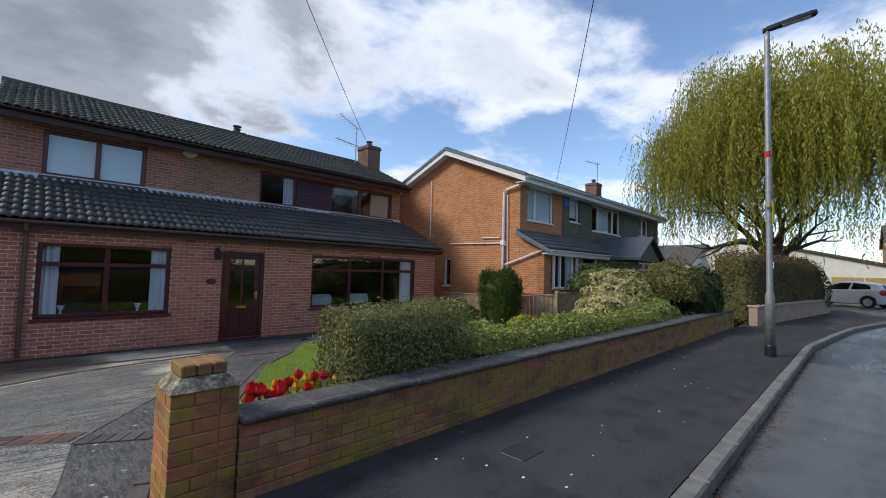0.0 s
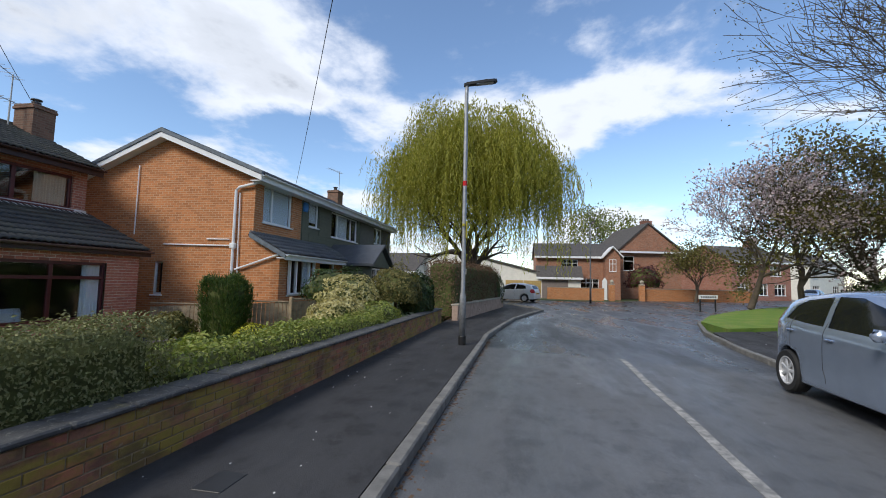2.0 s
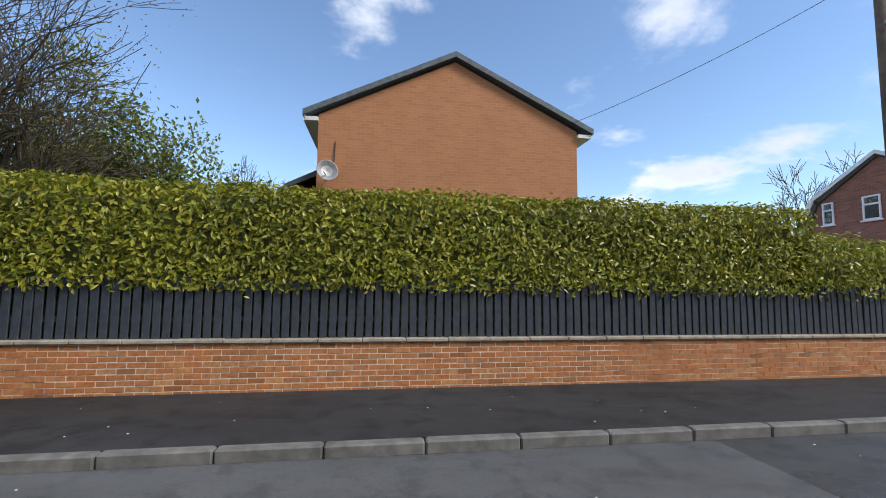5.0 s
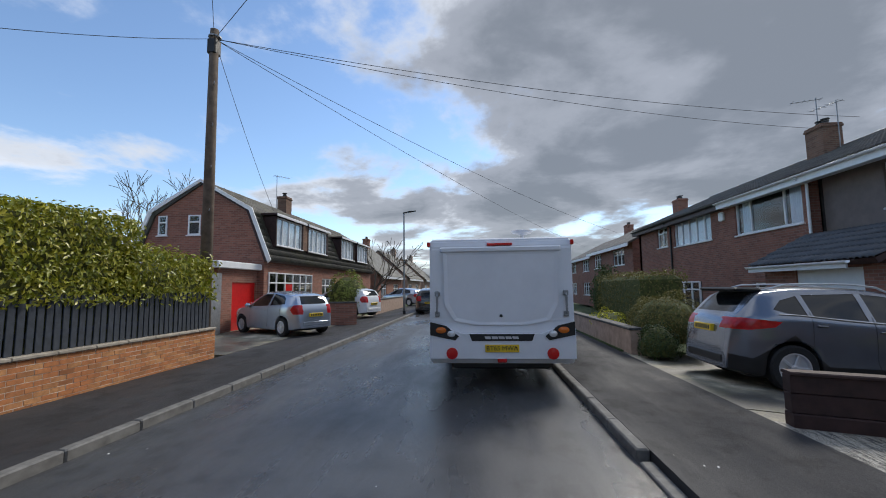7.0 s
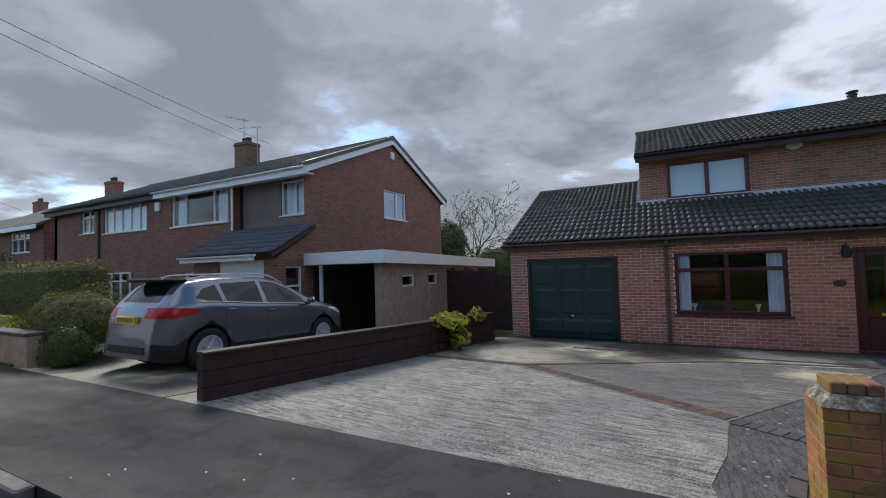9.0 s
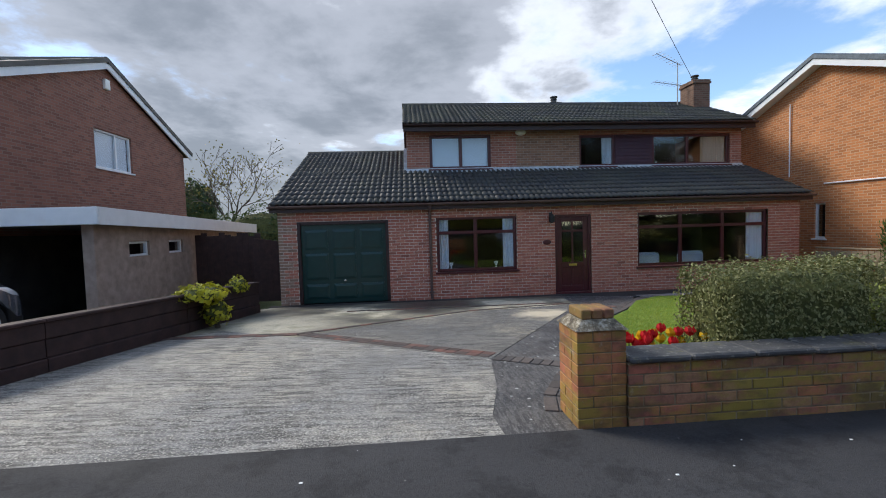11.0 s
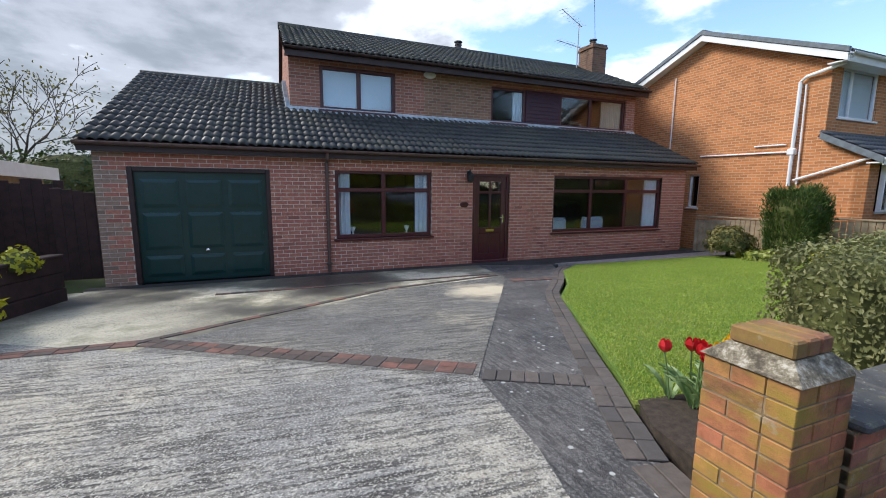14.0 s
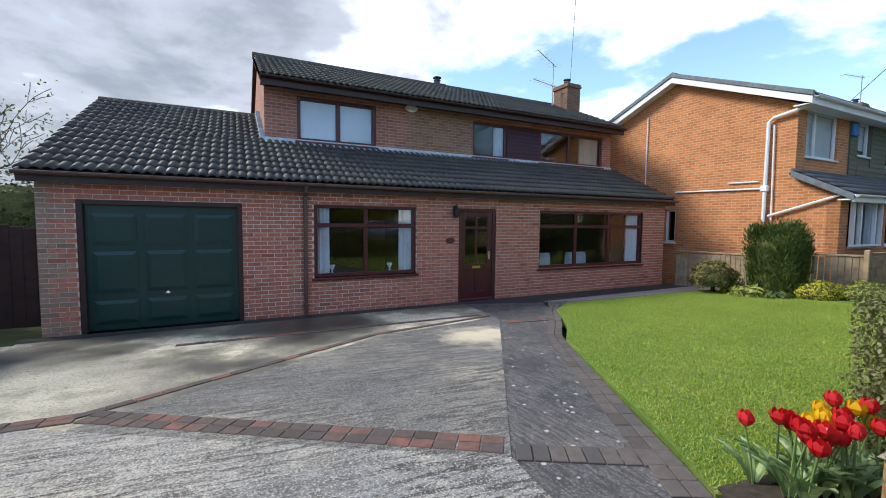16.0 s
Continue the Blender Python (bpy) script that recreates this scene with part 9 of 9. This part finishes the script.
for i in range(9):
    z = 0.055 + i * 0.0755
    sh = i % 2
    for k in range(4):
        m = pose(PW / 2, PW / 2, z, 0, 0, 90 * k) @ pose(-PW / 2, -PW / 2, 0)
        cut = PW - 0.103 if sh else 0.112
        for a, b in ((0.0, cut - 0.003), (cut + 0.003, PW - 0.106)):
            if b - a > 0.03:
                ob = new("brick", bp)
                ob.parent = pier
                ob.matrix_basis = m @ pose(a, random.uniform(-0.002, 0.002), 0) @ Matrix.Diagonal(((b - a) / 0.215, 1, 1.06, 1))
s = Soup()
a0, a1, z0, z1 = -0.012, PW + 0.012, 0.735, 0.80
s.add([(a0, a0, z0), (a1, a0, z0), (a1, a1, z0), (a0, a1, z0), (0.055, 0.055, z1), (PW - 0.055, 0.055, z1), (PW - 0.055, PW - 0.055, z1), (0.055, PW - 0.055, z1)], [(0, 1, 5, 4), (1, 2, 6, 5), (2, 3, 7, 6), (3, 0, 4, 7), (4, 5, 6, 7), (3, 2, 1, 0)])
part("mortar_neck", s, M["mortar_neck"], pier, "pale weathered mortar splay")
M["brick_cap"] = brick_piece("cap_brick", (0.30, 0.115, 0.07), (0.23, 0.10, 0.065), (0.33, 0.20, 0.13), island=False, moss=0.5)
for i in range(3):
    part("cap_brick", Soup().soft(0.055 + i * 0.08, 0.130 + i * 0.08, 0.055, PW - 0.055, 0.80, 0.868, 0.008), M["brick_cap"], pier)

# south wall, slatted fence over it
sw = thing("garden_wall", "orange brick garden wall with pale flat coping", "wall")
SX0, SX1, SZ0, SZ1 = -9.6, 8.0, 0.06, 0.735
sm = pose(0, WS, 0, 0, 0, 180)
part("mortar_core", Soup().box(-SX1, -SX0, 0.004, 0.215, -0.2, SZ1), M["mortar"], sw, m=sm)
rows = brick_rows(-SX1, -SX0, SZ0, SZ1)
rows.sort(key=lambda r: abs((r[0] + r[1]) / 2 - 0.0))
bo = brick_mesh(M["brick_orange_one"])
brick_course_objects(sw, bo, rows, sm, 0.1025, 300)
part("bricks", boxes_mesh("bricks", [(-b, -a, WS - 0.1, WS + random.uniform(-0.003, 0.003), c, d) for a, b, c, d in rows[300:]], M["brick_orange"]), None, sw, kind="stuff")
x = SX0
while x < SX1 - 0.1:
    w = min(0.6, SX1 - x)
    part("coping_stone", Soup().soft(0, w - 0.006, -0.04, 0.30, 0, 0.05, 0.01), M["coping_pale"], sw, m=pose(x + w, WS, SZ1 + random.uniform(0, 0.004), 0, 0, 180))
    x += w
fs = thing("slatted_fence", "slate-grey painted upright slat fence on the brick wall", "fence")
slat = Soup().soft(0, 0.098, -0.011, 0.011, 0, 0.80, 0.005).mesh("slat", M["slat"])
n = int((7.9 + 9.5) / 0.125)
for i in range(n):
    ob = new("slat", slat)
    ob.parent = fs
    ob.matrix_basis = pose(-9.5 + i * 0.125, WS - 0.10 + random.uniform(-0.004, 0.004), 0.785, random.uniform(-0.6, 0.6), random.uniform(-0.7, 0.7), 0)
for z in (1.0, 1.45):
    part("rail", Soup().soft(-9.5, 7.9, WS - 0.17, WS - 0.115, z, z + 0.08, 0.01), M["slat"], fs)

# front of the main house, brick by brick
rows = brick_rows(-4.06, 9.92, LOW - 0.01, 2.04, HOLES)
rows.sort(key=lambda r: abs((r[0] + r[1]) / 2 + 0.7) + 0.01 * r[2])
bh_one = brick_mesh(brick_piece("red_brick_single", (0.52, 0.185, 0.125), (0.44, 0.150, 0.100), (0.56, 0.235, 0.155), island=False))
brick_course_objects(wall_main, bh_one, rows, pose(0, -0.005, 0), 0.1025, 300)
toothed = lambda r: (r[0] + r[1]) / 2 < (-3.84 if int((r[2] - LOW + 0.02) / 0.225) % 2 else -3.70)
M["brick_buff"] = brick_piece("buff_brick", (0.40, 0.25, 0.18), (0.34, 0.21, 0.15), (0.44, 0.29, 0.21))
for mat, pick in ((M["brick_main"], lambda r: not toothed(r)), (M["brick_buff"], toothed)):
    part("bricks", boxes_mesh("bricks", [(a, b, -0.005 + random.uniform(-0.002, 0.002), 0.08, c, d) for a, b, c, d in rows[300:] if pick((a, b, c, d))], mat), None, wall_main, kind="stuff")

# pantiles of the lean-to roof
tile_one = tile_mesh(M["tile_dark"])
ncol, ncrs = 48, 8
sx, sy = 14.35 / (ncol * TW), 2.60 / (ncrs * TC)
count = 0
rest = []
for c in range(ncol):
    for r in range(ncrs):
        if 3 <= c < 40 and count < 296:
            ob = new("roof_tile", tile_one)
            ob.parent = roof_low
            ob.matrix_basis = Matrix.Diagonal((sx, sy, 1, 1)) @ pose(c * TW, r * TC, random.uniform(-0.003, 0.003))
            count += 1
        else:
            rest.append((c, r))
v, f = [], []
pr = tile_profile(6)
k = len(pr)
for c, r in rest:
    o = len(v)
    ox, oy = c * TW, r * TC
    v += [(ox + x, oy, z + 0.038) for x, z in pr] + [(ox + x, oy + TC + 0.04, z + 0.006) for x, z in pr] + [(ox + x, oy, z + 0.004) for x, z in pr]
    f += [(o + i, o + i + 1, o + k + i + 1, o + k + i) for i in range(k - 1)] + [(o + 2 * k + i, o + 2 * k + i + 1, o + i + 1, o + i) for i in range(k - 1)]
part("roof_tiles", raw_mesh("roof_tiles", v, f, M["tile_dark"]), None, roof_low, kind="stuff").matrix_basis = Matrix.Diagonal((sx, sy, 1, 1))

# brick edging set in the drive and round the lawn
M["paver"] = brick_piece("paver_brick", (0.20, 0.085, 0.065), (0.105, 0.072, 0.062), (0.070, 0.060, 0.057), island=False)
M["paver_dark"] = brick_piece("dark_paver", (0.095, 0.084, 0.080), (0.115, 0.094, 0.084), (0.070, 0.066, 0.066), island=False)
edging = thing("brick_edging", "rows of old red and grey pavers set in the drive", "paving", kind="structure")


def paver_pose(q, ang):
    """On the slope of the drive, flush with it."""
    fall = math.degrees(math.atan2(drop(q.y + 0.3) - drop(q.y - 0.3), 0.6))
    return pose(q.x, q.y, drop(q.y) + 0.004 + random.uniform(-0.001, 0.002)) @ pose(0, 0, 0, fall, 0, 0) @ pose(0, 0, 0, 0, 0, ang + random.uniform(-1.2, 1.2))


def paver_line(a, b, mat, across=0.105, along=0.21, lay=0.0, rows=1, name="paver"):
    me = Soup().soft(0.004, along - 0.004, 0.004, across - 0.004, -0.05, 0.004, 0.004).mesh("paver", mat)
    d = Vector((b[0] - a[0], b[1] - a[1], 0))
    n = max(1, int(round(d.length / along)))
    ang = math.degrees(math.atan2(d.y, d.x))
    for i in range(n):
        for j in range(rows):
            p = Vector((a[0], a[1], 0)) + d * (i / n)
            loc = pose(p.x, p.y, 0, 0, 0, ang) @ pose(0, j * across, 0, 0, 0, lay)
            q = loc.translation
            ob = new(name, me)
            ob.parent = edging
            ob.matrix_basis = paver_pose(q, ang + lay) @ Matrix.Diagonal((d.length / n / along, 1, 1, 1))


paver_line((-5.0, 7.35), (-2.6, 7.20), M["paver"], rows=2)
paver_line((-2.6, 7.20), (0.08, 5.25), M["paver"], along=0.16, across=0.12, rows=2)
paver_line((0.10, 5.15), (0.92, 4.62), M["paver_dark"], along=0.11, across=0.21)
paver_line((-2.6, 7.28), (0.4, 9.0), M["paver"], rows=1)
paver_line((0.4, 9.0), (2.7, 9.45), M["paver"], rows=1)
paver_line((-2.2, 9.7), (2.6, 9.6), M["paver"], rows=1)
paver_line((2.6, 8.75), (3.75, 8.55), M["paver"], along=0.11, across=0.21)
line_pts = [(0.42, 3.55), (0.50, 3.85), (0.78, 4.35), (0.95, 4.62), (1.22, 5.1), (2.45, 7.2), (2.75, 7.65), (3.35, 8.3), (4.15, 9.3), (4.7, 9.85)]
for p, q in zip(line_pts, line_pts[1:]):
    paver_line(p, q, M["paver_dark"], along=0.21, across=0.11, rows=2)
